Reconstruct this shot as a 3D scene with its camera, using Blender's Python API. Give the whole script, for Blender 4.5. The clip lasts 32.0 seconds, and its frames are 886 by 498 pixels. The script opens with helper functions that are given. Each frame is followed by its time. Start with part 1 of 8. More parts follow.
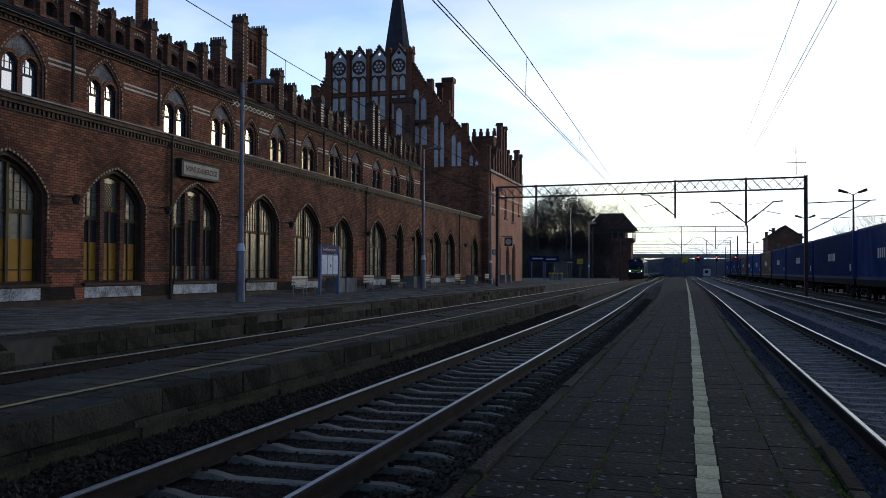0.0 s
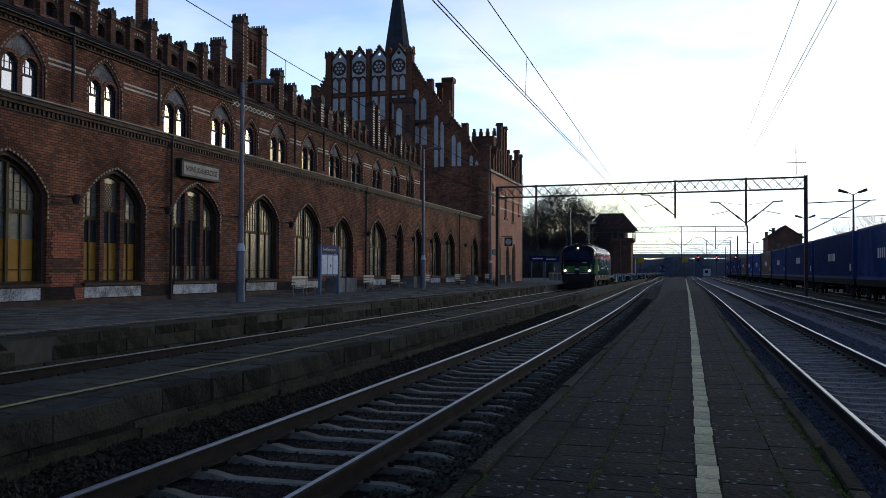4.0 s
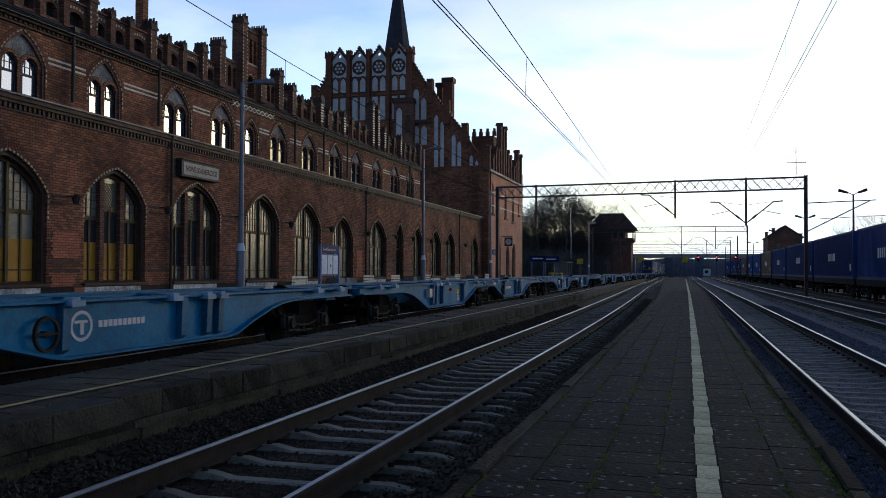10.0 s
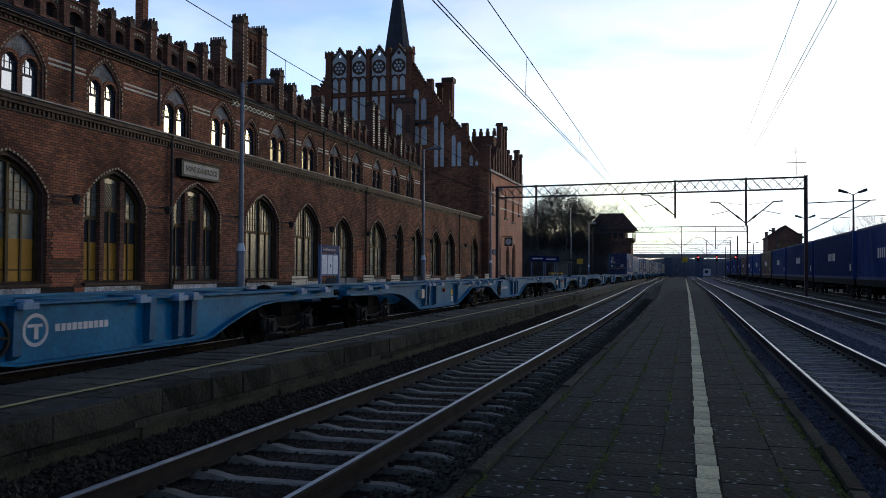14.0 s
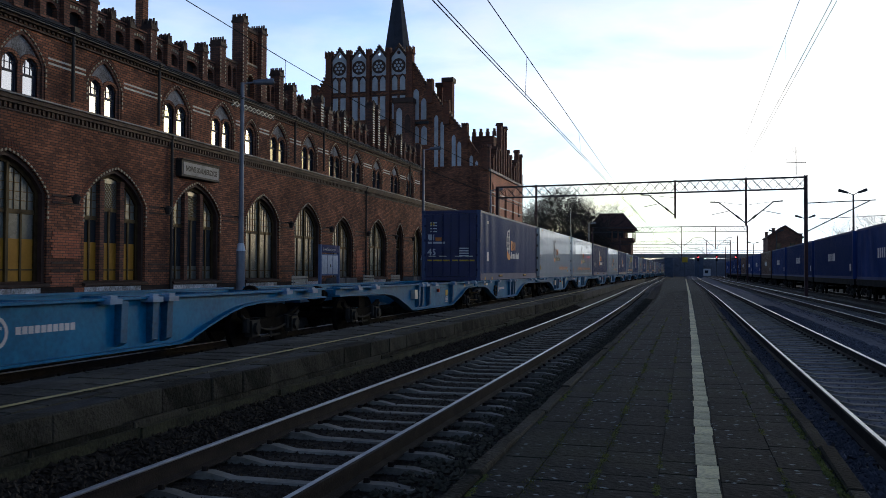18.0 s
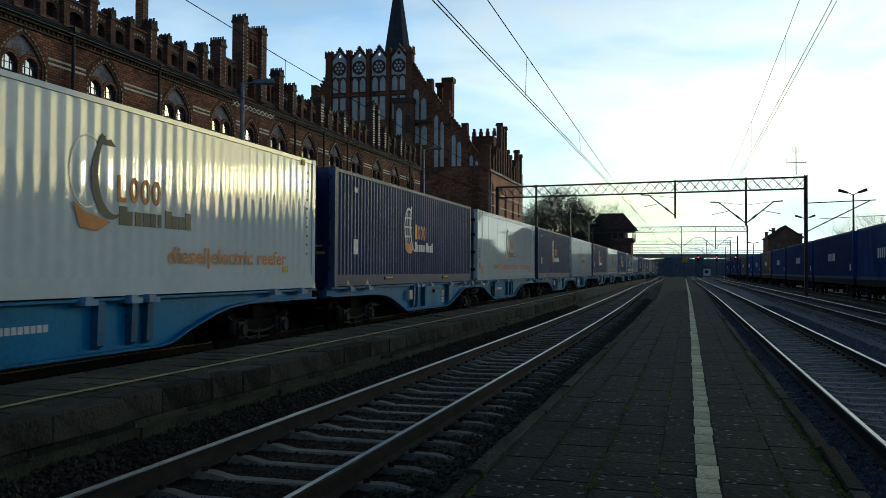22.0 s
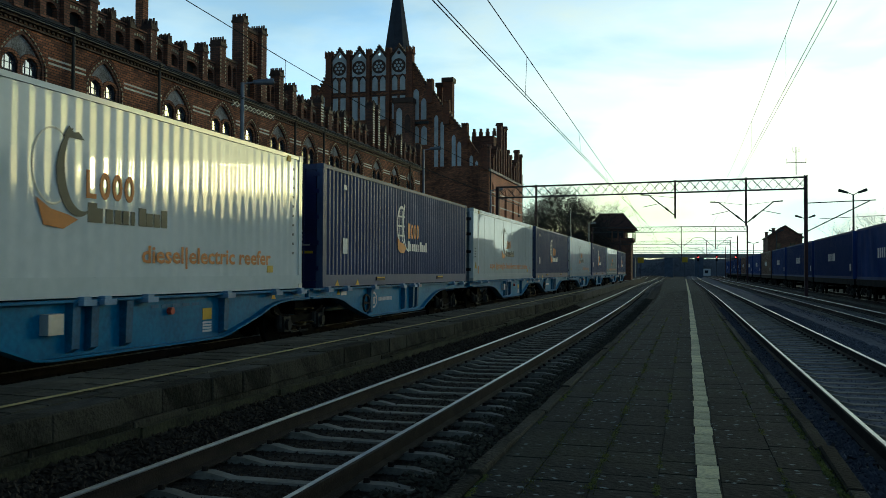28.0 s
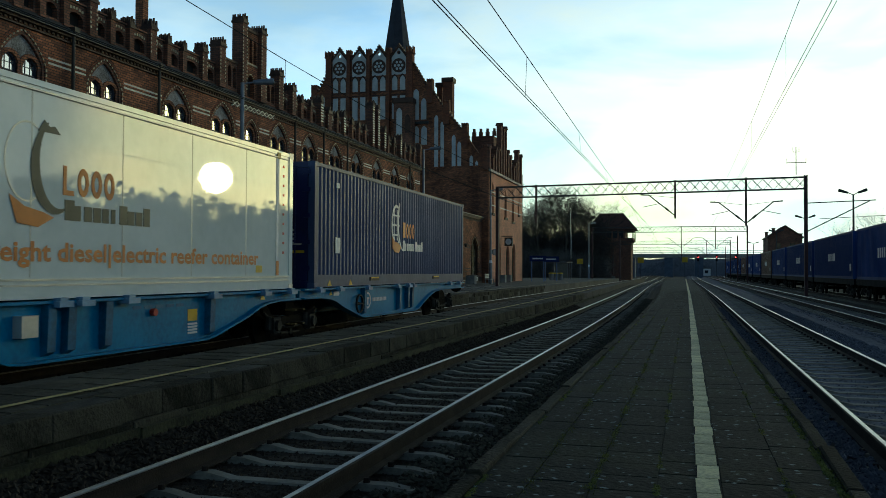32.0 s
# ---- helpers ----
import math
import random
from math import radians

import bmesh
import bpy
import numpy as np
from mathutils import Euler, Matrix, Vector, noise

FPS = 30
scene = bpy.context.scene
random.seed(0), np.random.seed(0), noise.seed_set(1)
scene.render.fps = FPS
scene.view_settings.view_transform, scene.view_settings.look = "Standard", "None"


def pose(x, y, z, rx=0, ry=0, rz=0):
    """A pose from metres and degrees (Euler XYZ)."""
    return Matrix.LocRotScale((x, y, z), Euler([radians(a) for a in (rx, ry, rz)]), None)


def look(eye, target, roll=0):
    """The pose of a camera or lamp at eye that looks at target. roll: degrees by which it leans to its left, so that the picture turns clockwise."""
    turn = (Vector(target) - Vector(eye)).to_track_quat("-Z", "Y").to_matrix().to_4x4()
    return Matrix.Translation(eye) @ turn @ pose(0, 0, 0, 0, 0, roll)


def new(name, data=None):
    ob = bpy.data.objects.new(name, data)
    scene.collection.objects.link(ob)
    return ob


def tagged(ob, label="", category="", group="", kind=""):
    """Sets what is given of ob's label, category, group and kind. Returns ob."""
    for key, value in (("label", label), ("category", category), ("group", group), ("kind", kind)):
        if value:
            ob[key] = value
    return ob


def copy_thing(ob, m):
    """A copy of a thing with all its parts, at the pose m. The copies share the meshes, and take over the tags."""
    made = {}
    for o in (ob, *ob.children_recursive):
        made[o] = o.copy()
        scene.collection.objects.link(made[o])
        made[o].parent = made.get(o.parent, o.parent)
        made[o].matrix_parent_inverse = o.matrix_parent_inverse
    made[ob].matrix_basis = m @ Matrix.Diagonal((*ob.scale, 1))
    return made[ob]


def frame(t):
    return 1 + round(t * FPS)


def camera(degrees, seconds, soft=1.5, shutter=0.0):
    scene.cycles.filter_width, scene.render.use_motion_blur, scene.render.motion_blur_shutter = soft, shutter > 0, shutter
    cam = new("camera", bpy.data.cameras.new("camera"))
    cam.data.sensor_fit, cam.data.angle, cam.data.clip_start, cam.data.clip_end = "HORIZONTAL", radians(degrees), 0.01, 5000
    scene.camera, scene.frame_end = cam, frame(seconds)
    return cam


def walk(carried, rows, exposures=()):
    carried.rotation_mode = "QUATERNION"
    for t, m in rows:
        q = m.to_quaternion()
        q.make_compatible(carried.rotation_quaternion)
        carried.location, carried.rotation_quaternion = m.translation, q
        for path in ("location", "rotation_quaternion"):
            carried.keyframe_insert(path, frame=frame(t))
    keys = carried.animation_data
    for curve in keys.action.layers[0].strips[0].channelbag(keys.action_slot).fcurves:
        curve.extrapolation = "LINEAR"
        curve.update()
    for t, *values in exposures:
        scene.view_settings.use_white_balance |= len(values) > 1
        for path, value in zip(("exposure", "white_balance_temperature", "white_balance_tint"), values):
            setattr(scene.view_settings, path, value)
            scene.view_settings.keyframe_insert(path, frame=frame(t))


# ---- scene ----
from mathutils.geometry import tessellate_polygon

# camera on a tripod on the narrow platform; the tracks run along +y, rail top is z = 0
cam = camera(53.28, 32.0, soft=0.55, shutter=0.035)
EYE = Vector((0.0, 0.0, 1.605))
YAW, PITCH = radians(15.51), radians(1.384)
AIM = EYE + Vector((-math.sin(YAW) * math.cos(PITCH), math.cos(YAW) * math.cos(PITCH), math.sin(PITCH)))
STAND = look(EYE, AIM, 0.254)
walk(cam, [(0.0, STAND), (32.0, STAND)],
     exposures=[(0.0, 0.0, 6500, 10), (19.0, 0.0, 6500, 10), (20.7, -0.34, 6550, 4), (23.0, -0.15, 6900, -15), (32.0, -0.13, 7050, -19)])

# ---- sky and sun ----
SUN_EL, SUN_AZ = radians(5.75), radians(30.0)  # low, ahead and to the right of the tracks
world = bpy.data.worlds.new("evening_sky")
scene.world = world
world.use_nodes = True
wn, wl = world.node_tree.nodes, world.node_tree.links
wn.clear()
w_out, w_bg, w_sky = wn.new("ShaderNodeOutputWorld"), wn.new("ShaderNodeBackground"), wn.new("ShaderNodeTexSky")
w_sky.sky_type = "NISHITA"
w_sky.sun_disc = False
w_sky.sun_elevation, w_sky.sun_rotation = SUN_EL, SUN_AZ
w_sky.dust_density, w_sky.ozone_density = 1.6, 1.6
w_co, w_map, w_sep = wn.new("ShaderNodeTexCoord"), wn.new("ShaderNodeMapping"), wn.new("ShaderNodeSeparateXYZ")
w_map.inputs["Scale"].default_value = (1.0, 1.0, 3.0)
w_no, w_ra, w_mix = wn.new("ShaderNodeTexNoise"), wn.new("ShaderNodeValToRGB"), wn.new("ShaderNodeMix")
w_no.inputs["Scale"].default_value, w_no.inputs["Detail"].default_value, w_no.inputs["Roughness"].default_value = 2.6, 9, 0.6
w_ra.color_ramp.elements[0].position, w_ra.color_ramp.elements[1].position = 0.30, 0.62
w_bw, w_cloud, w_tint, w_dim = wn.new("ShaderNodeRGBToBW"), wn.new("ShaderNodeMix"), wn.new("ShaderNodeMix"), wn.new("ShaderNodeMix")
for w_x in (w_cloud, w_tint, w_dim):
    w_x.data_type, w_x.blend_type = "RGBA", "MULTIPLY"
    w_x.inputs[0].default_value = 1.0
w_mix.data_type = "RGBA"
# sunset warmth along the horizon, blue above it
w_warm, w_glow = wn.new("ShaderNodeValToRGB"), wn.new("ShaderNodeValToRGB")
for w_x, lo, hi in ((w_warm, (0.93, 0.98, 1.20, 1), (0.80, 0.97, 1.50, 1)), (w_glow, (1.12, 1.10, 1.08, 1), (1.08, 1.12, 1.22, 1))):
    w_x.color_ramp.elements[0].position, w_x.color_ramp.elements[1].position = 0.04, 0.2
    w_x.color_ramp.elements[0].color, w_x.color_ramp.elements[1].color = lo, hi
# thin cloud: the brightness of the sky behind it, in a cool white
# an evening sky, bright round the horizon and dim overhead
w_el = wn.new("ShaderNodeValToRGB")
w_el.color_ramp.interpolation = "EASE"
w_el.color_ramp.elements[0].position, w_el.color_ramp.elements[1].position = 0.235, 0.70
w_el.color_ramp.elements[0].color, w_el.color_ramp.elements[1].color = (1, 1, 1, 1), (0.16, 0.165, 0.18, 1)
wl.new(w_co.outputs["Generated"], w_map.inputs["Vector"])
wl.new(w_co.outputs["Generated"], w_sep.inputs[0])
wl.new(w_sep.outputs[2], w_el.inputs[0])
wl.new(w_sep.outputs[2], w_warm.inputs[0])
wl.new(w_sep.outputs[2], w_glow.inputs[0])
wl.new(w_warm.outputs[0], w_tint.inputs[7])
wl.new(w_glow.outputs[0], w_cloud.inputs[7])
wl.new(w_map.outputs[0], w_no.inputs["Vector"])
wl.new(w_no.outputs[0], w_ra.inputs[0])
# the cloud is thick round the sun and thin in the clear blue away from it
w_side, w_clear, w_thin = wn.new("ShaderNodeVectorMath"), wn.new("ShaderNodeMapRange"), wn.new("ShaderNodeMath")
w_side.operation, w_thin.operation = "DOT_PRODUCT", "MULTIPLY"
w_side.inputs[1].default_value = (math.sin(SUN_AZ), math.cos(SUN_AZ), 0)
w_clear.inputs[1].default_value, w_clear.inputs[2].default_value, w_clear.inputs[3].default_value, w_clear.inputs[4].default_value = 0.40, 0.85, 0.45, 1.0
wl.new(w_co.outputs["Generated"], w_side.inputs[0])
wl.new(w_side.outputs["Value"], w_clear.inputs[0])
wl.new(w_clear.outputs[0], w_thin.inputs[0])
wl.new(w_ra.outputs[0], w_thin.inputs[1])
wl.new(w_sky.outputs[0], w_tint.inputs[6])
wl.new(w_tint.outputs[2], w_bw.inputs[0])
wl.new(w_bw.outputs[0], w_cloud.inputs[6])
wl.new(w_thin.outputs[0], w_mix.inputs[0])
wl.new(w_tint.outputs[2], w_mix.inputs[6])
wl.new(w_cloud.outputs[2], w_mix.inputs[7])
wl.new(w_mix.outputs[2], w_dim.inputs[6])
wl.new(w_el.outputs[0], w_dim.inputs[7])
# a veil of cloud before the sun caps its glow, and the sky away from it is dimmer
w_cap, w_dot, w_away, w_low = wn.new("ShaderNodeMix"), wn.new("ShaderNodeVectorMath"), wn.new("ShaderNodeMapRange"), wn.new("ShaderNodeMix")
for w_x, kind in ((w_cap, "DARKEN"), (w_low, "MULTIPLY")):
    w_x.data_type, w_x.blend_type = "RGBA", kind
    w_x.inputs[0].default_value = 1.0
w_near, w_at, w_veil = wn.new("ShaderNodeVectorMath"), wn.new("ShaderNodeMapRange"), wn.new("ShaderNodeMix")
w_near.operation, w_at.interpolation_type, w_veil.data_type = "DOT_PRODUCT", "SMOOTHERSTEP", "RGBA"
w_near.inputs[1].default_value = (math.sin(SUN_AZ) * math.cos(SUN_EL), math.cos(SUN_AZ) * math.cos(SUN_EL), math.sin(SUN_EL))
w_at.inputs[1].default_value, w_at.inputs[2].default_value = math.cos(radians(11)), math.cos(radians(2.5))
w_veil.inputs[6].default_value, w_veil.inputs[7].default_value = (5.4, 5.35, 5.25, 1), (30, 23, 12, 1)
wl.new(w_co.outputs["Generated"], w_near.inputs[0])
wl.new(w_near.outputs["Value"], w_at.inputs[0])
wl.new(w_at.outputs[0], w_veil.inputs[0])
wl.new(w_veil.outputs[2], w_cap.inputs[7])
w_dot.operation = "DOT_PRODUCT"
w_dot.inputs[1].default_value = (math.sin(SUN_AZ), math.cos(SUN_AZ), 0)
w_away.inputs[1].default_value, w_away.inputs[2].default_value, w_away.inputs[3].default_value, w_away.inputs[4].default_value = -0.7, 0.3, 0.6, 1.0
wl.new(w_co.outputs["Generated"], w_dot.inputs[0])
wl.new(w_dot.outputs["Value"], w_away.inputs[0])
wl.new(w_dim.outputs[2], w_cap.inputs[6])
wl.new(w_cap.outputs[2], w_low.inputs[6])
wl.new(w_away.outputs[0], w_low.inputs[7])
# clear sky at right angles to the sun is deep and bright this evening
w_wide, w_lift = wn.new("ShaderNodeMapRange"), wn.new("ShaderNodeMix")
w_wide.inputs[1].default_value, w_wide.inputs[2].default_value, w_wide.inputs[3].default_value, w_wide.inputs[4].default_value = 0.45, 0.9, 1.6, 1.0
w_lift.data_type, w_lift.blend_type = "RGBA", "MULTIPLY"
w_lift.inputs[0].default_value = 1.0
wl.new(w_side.outputs["Value"], w_wide.inputs[0])
wl.new(w_low.outputs[2], w_lift.inputs[6])
wl.new(w_wide.outputs[0], w_lift.inputs[7])
# gaps of pale blue between the streaks of cloud
w_gap, w_fray, w_patch = wn.new("ShaderNodeValToRGB"), wn.new("ShaderNodeTexNoise"), wn.new("ShaderNodeMix")
w_fray.inputs["Scale"].default_value, w_fray.inputs["Detail"].default_value, w_fray.inputs["Distortion"].default_value = 3.4, 8, 0.4
w_gap.color_ramp.elements[0].position, w_gap.color_ramp.elements[1].position = 0.42, 0.58
w_gap.color_ramp.elements[0].color, w_gap.color_ramp.elements[1].color = (0.70, 0.81, 0.90, 1), (1, 1, 1, 1)
w_patch.data_type, w_patch.blend_type = "RGBA", "MULTIPLY"
w_patch.inputs[0].default_value = 1.0
wl.new(w_map.outputs[0], w_fray.inputs["Vector"])
wl.new(w_fray.outputs[0], w_gap.inputs[0])
wl.new(w_lift.outputs[2], w_patch.inputs[6])
wl.new(w_gap.outputs[0], w_patch.inputs[7])
wl.new(w_patch.outputs[2], w_bg.inputs[0])
w_bg.inputs[1].default_value = 0.285
wl.new(w_bg.outputs[0], w_out.inputs[0])

sun = new("sun", bpy.data.lights.new("sun", "SUN"))
sun.data.energy, sun.data.angle, sun.data.color = 0.14, radians(1.9), (1.0, 0.80, 0.54)
sun.matrix_world = look((0, 0, 0), (-math.sin(SUN_AZ) * math.cos(SUN_EL), -math.cos(SUN_AZ) * math.cos(SUN_EL), -math.sin(SUN_EL)))
scene.view_settings.exposure = 0.0

# ---- materials ----
MATS = {}


def mat(name, a, b=None, scale=3.0, rough=0.8, metal=0.0, bump=0.0, bscale=None, spread=0.0, coat=0.0, fine=0.0, spec=0.3):
    """A surface whose colour wanders from a to b at two scales, with fine relief. spread: how far single pieces differ."""
    if name in MATS:
        return MATS[name]
    m = bpy.data.materials.new(name)
    m.use_nodes = True
    n, l = m.node_tree.nodes, m.node_tree.links
    bs = n["Principled BSDF"]
    b = b or tuple(c * 0.7 for c in a)
    co = n.new("ShaderNodeTexCoord")
    no, no2 = n.new("ShaderNodeTexNoise"), n.new("ShaderNodeTexNoise")
    no.inputs["Scale"].default_value, no.inputs["Detail"].default_value = scale, 6
    no2.inputs["Scale"].default_value, no2.inputs["Detail"].default_value = scale * 9, 5
    l.new(co.outputs["Object"], no.inputs["Vector"])
    l.new(co.outputs["Object"], no2.inputs["Vector"])
    add = n.new("ShaderNodeMath")
    add.operation = "MULTIPLY_ADD"
    add.inputs[1].default_value = 0.35 + fine
    l.new(no2.outputs[0], add.inputs[0])
    sub = n.new("ShaderNodeMath")
    sub.operation = "SUBTRACT"
    sub.inputs[1].default_value = 0.5 * (0.35 + fine)
    l.new(no.outputs[0], sub.inputs[0])
    l.new(sub.outputs[0], add.inputs[2])
    fac = add.outputs[0]
    if spread:
        oi, ma = n.new("ShaderNodeObjectInfo"), n.new("ShaderNodeMath")
        ma.operation = "MULTIPLY_ADD"
        ma.inputs[1].default_value = spread
        l.new(oi.outputs["Random"], ma.inputs[0])
        su = n.new("ShaderNodeMath")
        su.operation = "SUBTRACT"
        su.inputs[1].default_value = spread / 2
        l.new(fac, su.inputs[0])
        l.new(su.outputs[0], ma.inputs[2])
        fac = ma.outputs[0]
    ra = n.new("ShaderNodeValToRGB")
    ra.color_ramp.elements[0].position, ra.color_ramp.elements[1].position = 0.3, 0.7
    ra.color_ramp.elements[0].color, ra.color_ramp.elements[1].color = (*b, 1), (*a, 1)
    l.new(fac, ra.inputs[0])
    l.new(ra.outputs[0], bs.inputs["Base Color"])
    rr = n.new("ShaderNodeMapRange")
    rr.inputs[3].default_value, rr.inputs[4].default_value = min(1, rough * 1.12), rough * 0.85
    l.new(fac, rr.inputs[0])
    l.new(rr.outputs[0], bs.inputs["Roughness"])
    bs.inputs["Metallic"].default_value = metal
    bs.inputs["Specular IOR Level"].default_value = spec
    bs.inputs["Coat Weight"].default_value = coat
    if bump:
        nb, bu = n.new("ShaderNodeTexNoise"), n.new("ShaderNodeBump")
        nb.inputs["Scale"].default_value, nb.inputs["Detail"].default_value = bscale or scale * 12, 6
        l.new(co.outputs["Object"], nb.inputs["Vector"])
        l.new(nb.outputs[0], bu.inputs["Height"])
        bu.inputs["Strength"].default_value, bu.inputs["Distance"].default_value = bump, 0.02
        l.new(bu.outputs[0], bs.inputs["Normal"])
    MATS[name] = m
    return m


def brick_mat(name, c1, c2, mortar, dirt=0.5):
    """Brickwork in courses of 8.8 cm on upright walls of any heading, with soot and repairs."""
    m = bpy.data.materials.new(name)
    m.use_nodes = True
    n, l = m.node_tree.nodes, m.node_tree.links
    bs = n["Principled BSDF"]
    co, se, ad, cb = n.new("ShaderNodeTexCoord"), n.new("ShaderNodeSeparateXYZ"), n.new("ShaderNodeMath"), n.new("ShaderNodeCombineXYZ")
    l.new(co.outputs["Object"], se.inputs[0])
    l.new(se.outputs[0], ad.inputs[0])
    l.new(se.outputs[1], ad.inputs[1])
    l.new(ad.outputs[0], cb.inputs[0])
    l.new(se.outputs[2], cb.inputs[1])
    br = n.new("ShaderNodeTexBrick")
    br.inputs["Scale"].default_value = 1.0
    br.inputs["Brick Width"].default_value, br.inputs["Row Height"].default_value = 0.27, 0.088
    br.inputs["Mortar Size"].default_value, br.inputs["Mortar Smooth"].default_value = 0.012, 0.2
    br.inputs["Color1"].default_value, br.inputs["Color2"].default_value = (*c1, 1), (*c2, 1)
    br.inputs["Mortar"].default_value = (*mortar, 1)
    l.new(cb.outputs[0], br.inputs["Vector"])
    no, ra, mx = n.new("ShaderNodeTexNoise"), n.new("ShaderNodeValToRGB"), n.new("ShaderNodeMix")
    no.inputs["Scale"].default_value, no.inputs["Detail"].default_value, no.inputs["Roughness"].default_value = 0.45, 9, 0.68
    l.new(co.outputs["Object"], no.inputs["Vector"])
    ra.color_ramp.elements[0].position, ra.color_ramp.elements[1].position = 0.34, 0.68
    k = 1 - dirt
    ra.color_ramp.elements[0].color, ra.color_ramp.elements[1].color = (k, k * 0.97, k * 0.95, 1), (1.15, 1.08, 1.02, 1)
    l.new(no.outputs[0], ra.inputs[0])
    mx.data_type, mx.blend_type = "RGBA", "MULTIPLY"
    mx.inputs[0].default_value = 1
    l.new(br.outputs[0], mx.inputs[6])
    l.new(ra.outputs[0], mx.inputs[7])
    l.new(mx.outputs[2], bs.inputs["Base Color"])
    bs.inputs["Roughness"].default_value = 0.9
    bs.inputs["Specular IOR Level"].default_value = 0.2
    bu = n.new("ShaderNodeBump")
    bu.inputs["Strength"].default_value, bu.inputs["Distance"].default_value = 0.5, 0.01
    bu.invert = True
    l.new(br.outputs["Fac"], bu.inputs["Height"])
    l.new(bu.outputs[0], bs.inputs["Normal"])
    return m


def glow_mat(name, colour, power):
    m = bpy.data.materials.new(name)
    m.use_nodes = True
    bs = m.node_tree.nodes["Principled BSDF"]
    bs.inputs["Base Color"].default_value = (*colour, 1)
    bs.inputs["Emission Color"].default_value = (*colour, 1)
    bs.inputs["Emission Strength"].default_value = power
    return m


BRICK = brick_mat("old_red_brick", (0.425, 0.176, 0.098), (0.165, 0.076, 0.052), (0.070, 0.056, 0.050), 0.66)
BRICK_PALE = brick_mat("pale_red_brick", (0.78, 0.37, 0.24), (0.60, 0.27, 0.175), (0.38, 0.27, 0.21), 0.3)
BRICK_DARK = brick_mat("sooty_brick", (0.27, 0.125, 0.088), (0.13, 0.068, 0.052), (0.075, 0.065, 0.06), 0.5)
# sooty base brick; also paints the shade behind the gable openings
BRICK_SOOT_SHADE = brick_mat("soot_blackened_brick", (0.055, 0.036, 0.030), (0.030, 0.022, 0.020), (0.028, 0.026, 0.025), 0.45)
BRICK_NEW = brick_mat("arch_brick", (0.24, 0.092, 0.055), (0.15, 0.062, 0.042), (0.07, 0.056, 0.05), 0.4)
BRICK_REPAIR = brick_mat("repaired_brick", (0.55, 0.19, 0.10), (0.38, 0.135, 0.08), (0.13, 0.09, 0.075), 0.3)
TRIM = mat("glazed_dark_brick", (0.075, 0.040, 0.030), (0.034, 0.020, 0.016), 2.0, 0.7, bump=0.3)
PLASTER = mat("grey_plaster", (0.50, 0.52, 0.55), (0.34, 0.35, 0.38), 1.4, 0.9, bump=0.3)
WHITEWASH = mat("flaking_whitewash", (0.72, 0.73, 0.75), (0.20, 0.19, 0.18), 1.8, 0.9, bump=0.6, fine=0.5)
TYMPANUM = mat("stained_tympanum_plaster", (0.30, 0.30, 0.32), (0.085, 0.075, 0.07), 2.2, 0.9, bump=0.4, fine=0.4)
LIGHTBRICK = mat("white_glazed_brick", (0.62, 0.60, 0.54), (0.4, 0.38, 0.34), 4.0, 0.5)
SLATE = mat("dark_slate", (0.045, 0.045, 0.05), (0.025, 0.025, 0.028), 1.5, 0.6, bump=0.4)
SPIRE = mat("weathered_lead", (0.034, 0.040, 0.058), (0.022, 0.026, 0.038), 1.5, 0.6, bump=0.2, spec=0.15)
FRAME = mat("brown_painted_wood", (0.060, 0.038, 0.017), (0.034, 0.021, 0.010), 4.0, 0.75, bump=0.2, spec=0.1)
YELLOWPANEL = mat("ochre_board", (0.42, 0.20, 0.015), (0.30, 0.14, 0.012), 1.2, 0.6)
# flat black: real black parts, and shade painted into rooms and recesses
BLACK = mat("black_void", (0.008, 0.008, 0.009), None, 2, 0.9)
PIPE = mat("painted_downpipe", (0.035, 0.03, 0.028), None, 3, 0.6)
BALLAST = mat("track_ballast", (0.042, 0.034, 0.027), (0.017, 0.0135, 0.0115), 5.0, 0.95, bump=0.9, bscale=26, fine=0.6, spec=0.14)
STONES = mat("ballast_stones", (0.062, 0.048, 0.035), (0.024, 0.0185, 0.014), 6.0, 0.9, bump=0.4, spec=0.14)
STONES_DIRT = mat("earthy_stones", (0.12, 0.105, 0.075), (0.05, 0.047, 0.032), 3.0, 0.95, bump=0.4)
STONES_GREY = mat("grey_ballast_stones", (0.14, 0.15, 0.19), (0.055, 0.06, 0.075), 6.0, 0.85, bump=0.4)
RAILTOP = mat("polished_rail_head", (0.46, 0.45, 0.455), (0.30, 0.29, 0.29), 6.0, 0.34, 0.85)
RAILSIDE = mat("rusty_rail", (0.026, 0.016, 0.012), (0.013, 0.009, 0.0075), 5.0, 0.85, 0.1, bump=0.4)
SLEEPER = mat("concrete_sleeper", (0.28, 0.262, 0.225), (0.135, 0.125, 0.107), 3.0, 0.9, bump=0.5, spread=0.3)
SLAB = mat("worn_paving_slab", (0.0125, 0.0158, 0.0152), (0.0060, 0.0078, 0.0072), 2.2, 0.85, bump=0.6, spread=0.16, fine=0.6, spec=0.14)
SLABYELLOW = mat("yellowed_white_paint", (0.82, 0.74, 0.43), (0.46, 0.41, 0.25), 5.0, 0.75, bump=0.5, spread=0.3, fine=0.6)
KERB = mat("platform_kerb_concrete", (0.062, 0.056, 0.041), (0.016, 0.015, 0.0105), 2.6, 0.9, bump=1.0, spread=0.4, fine=0.4, spec=0.14)
ASPHALT = mat("old_asphalt", (0.050, 0.046, 0.039), (0.023, 0.0215, 0.0185), 0.8, 0.8, bump=0.6, bscale=30, fine=0.4)
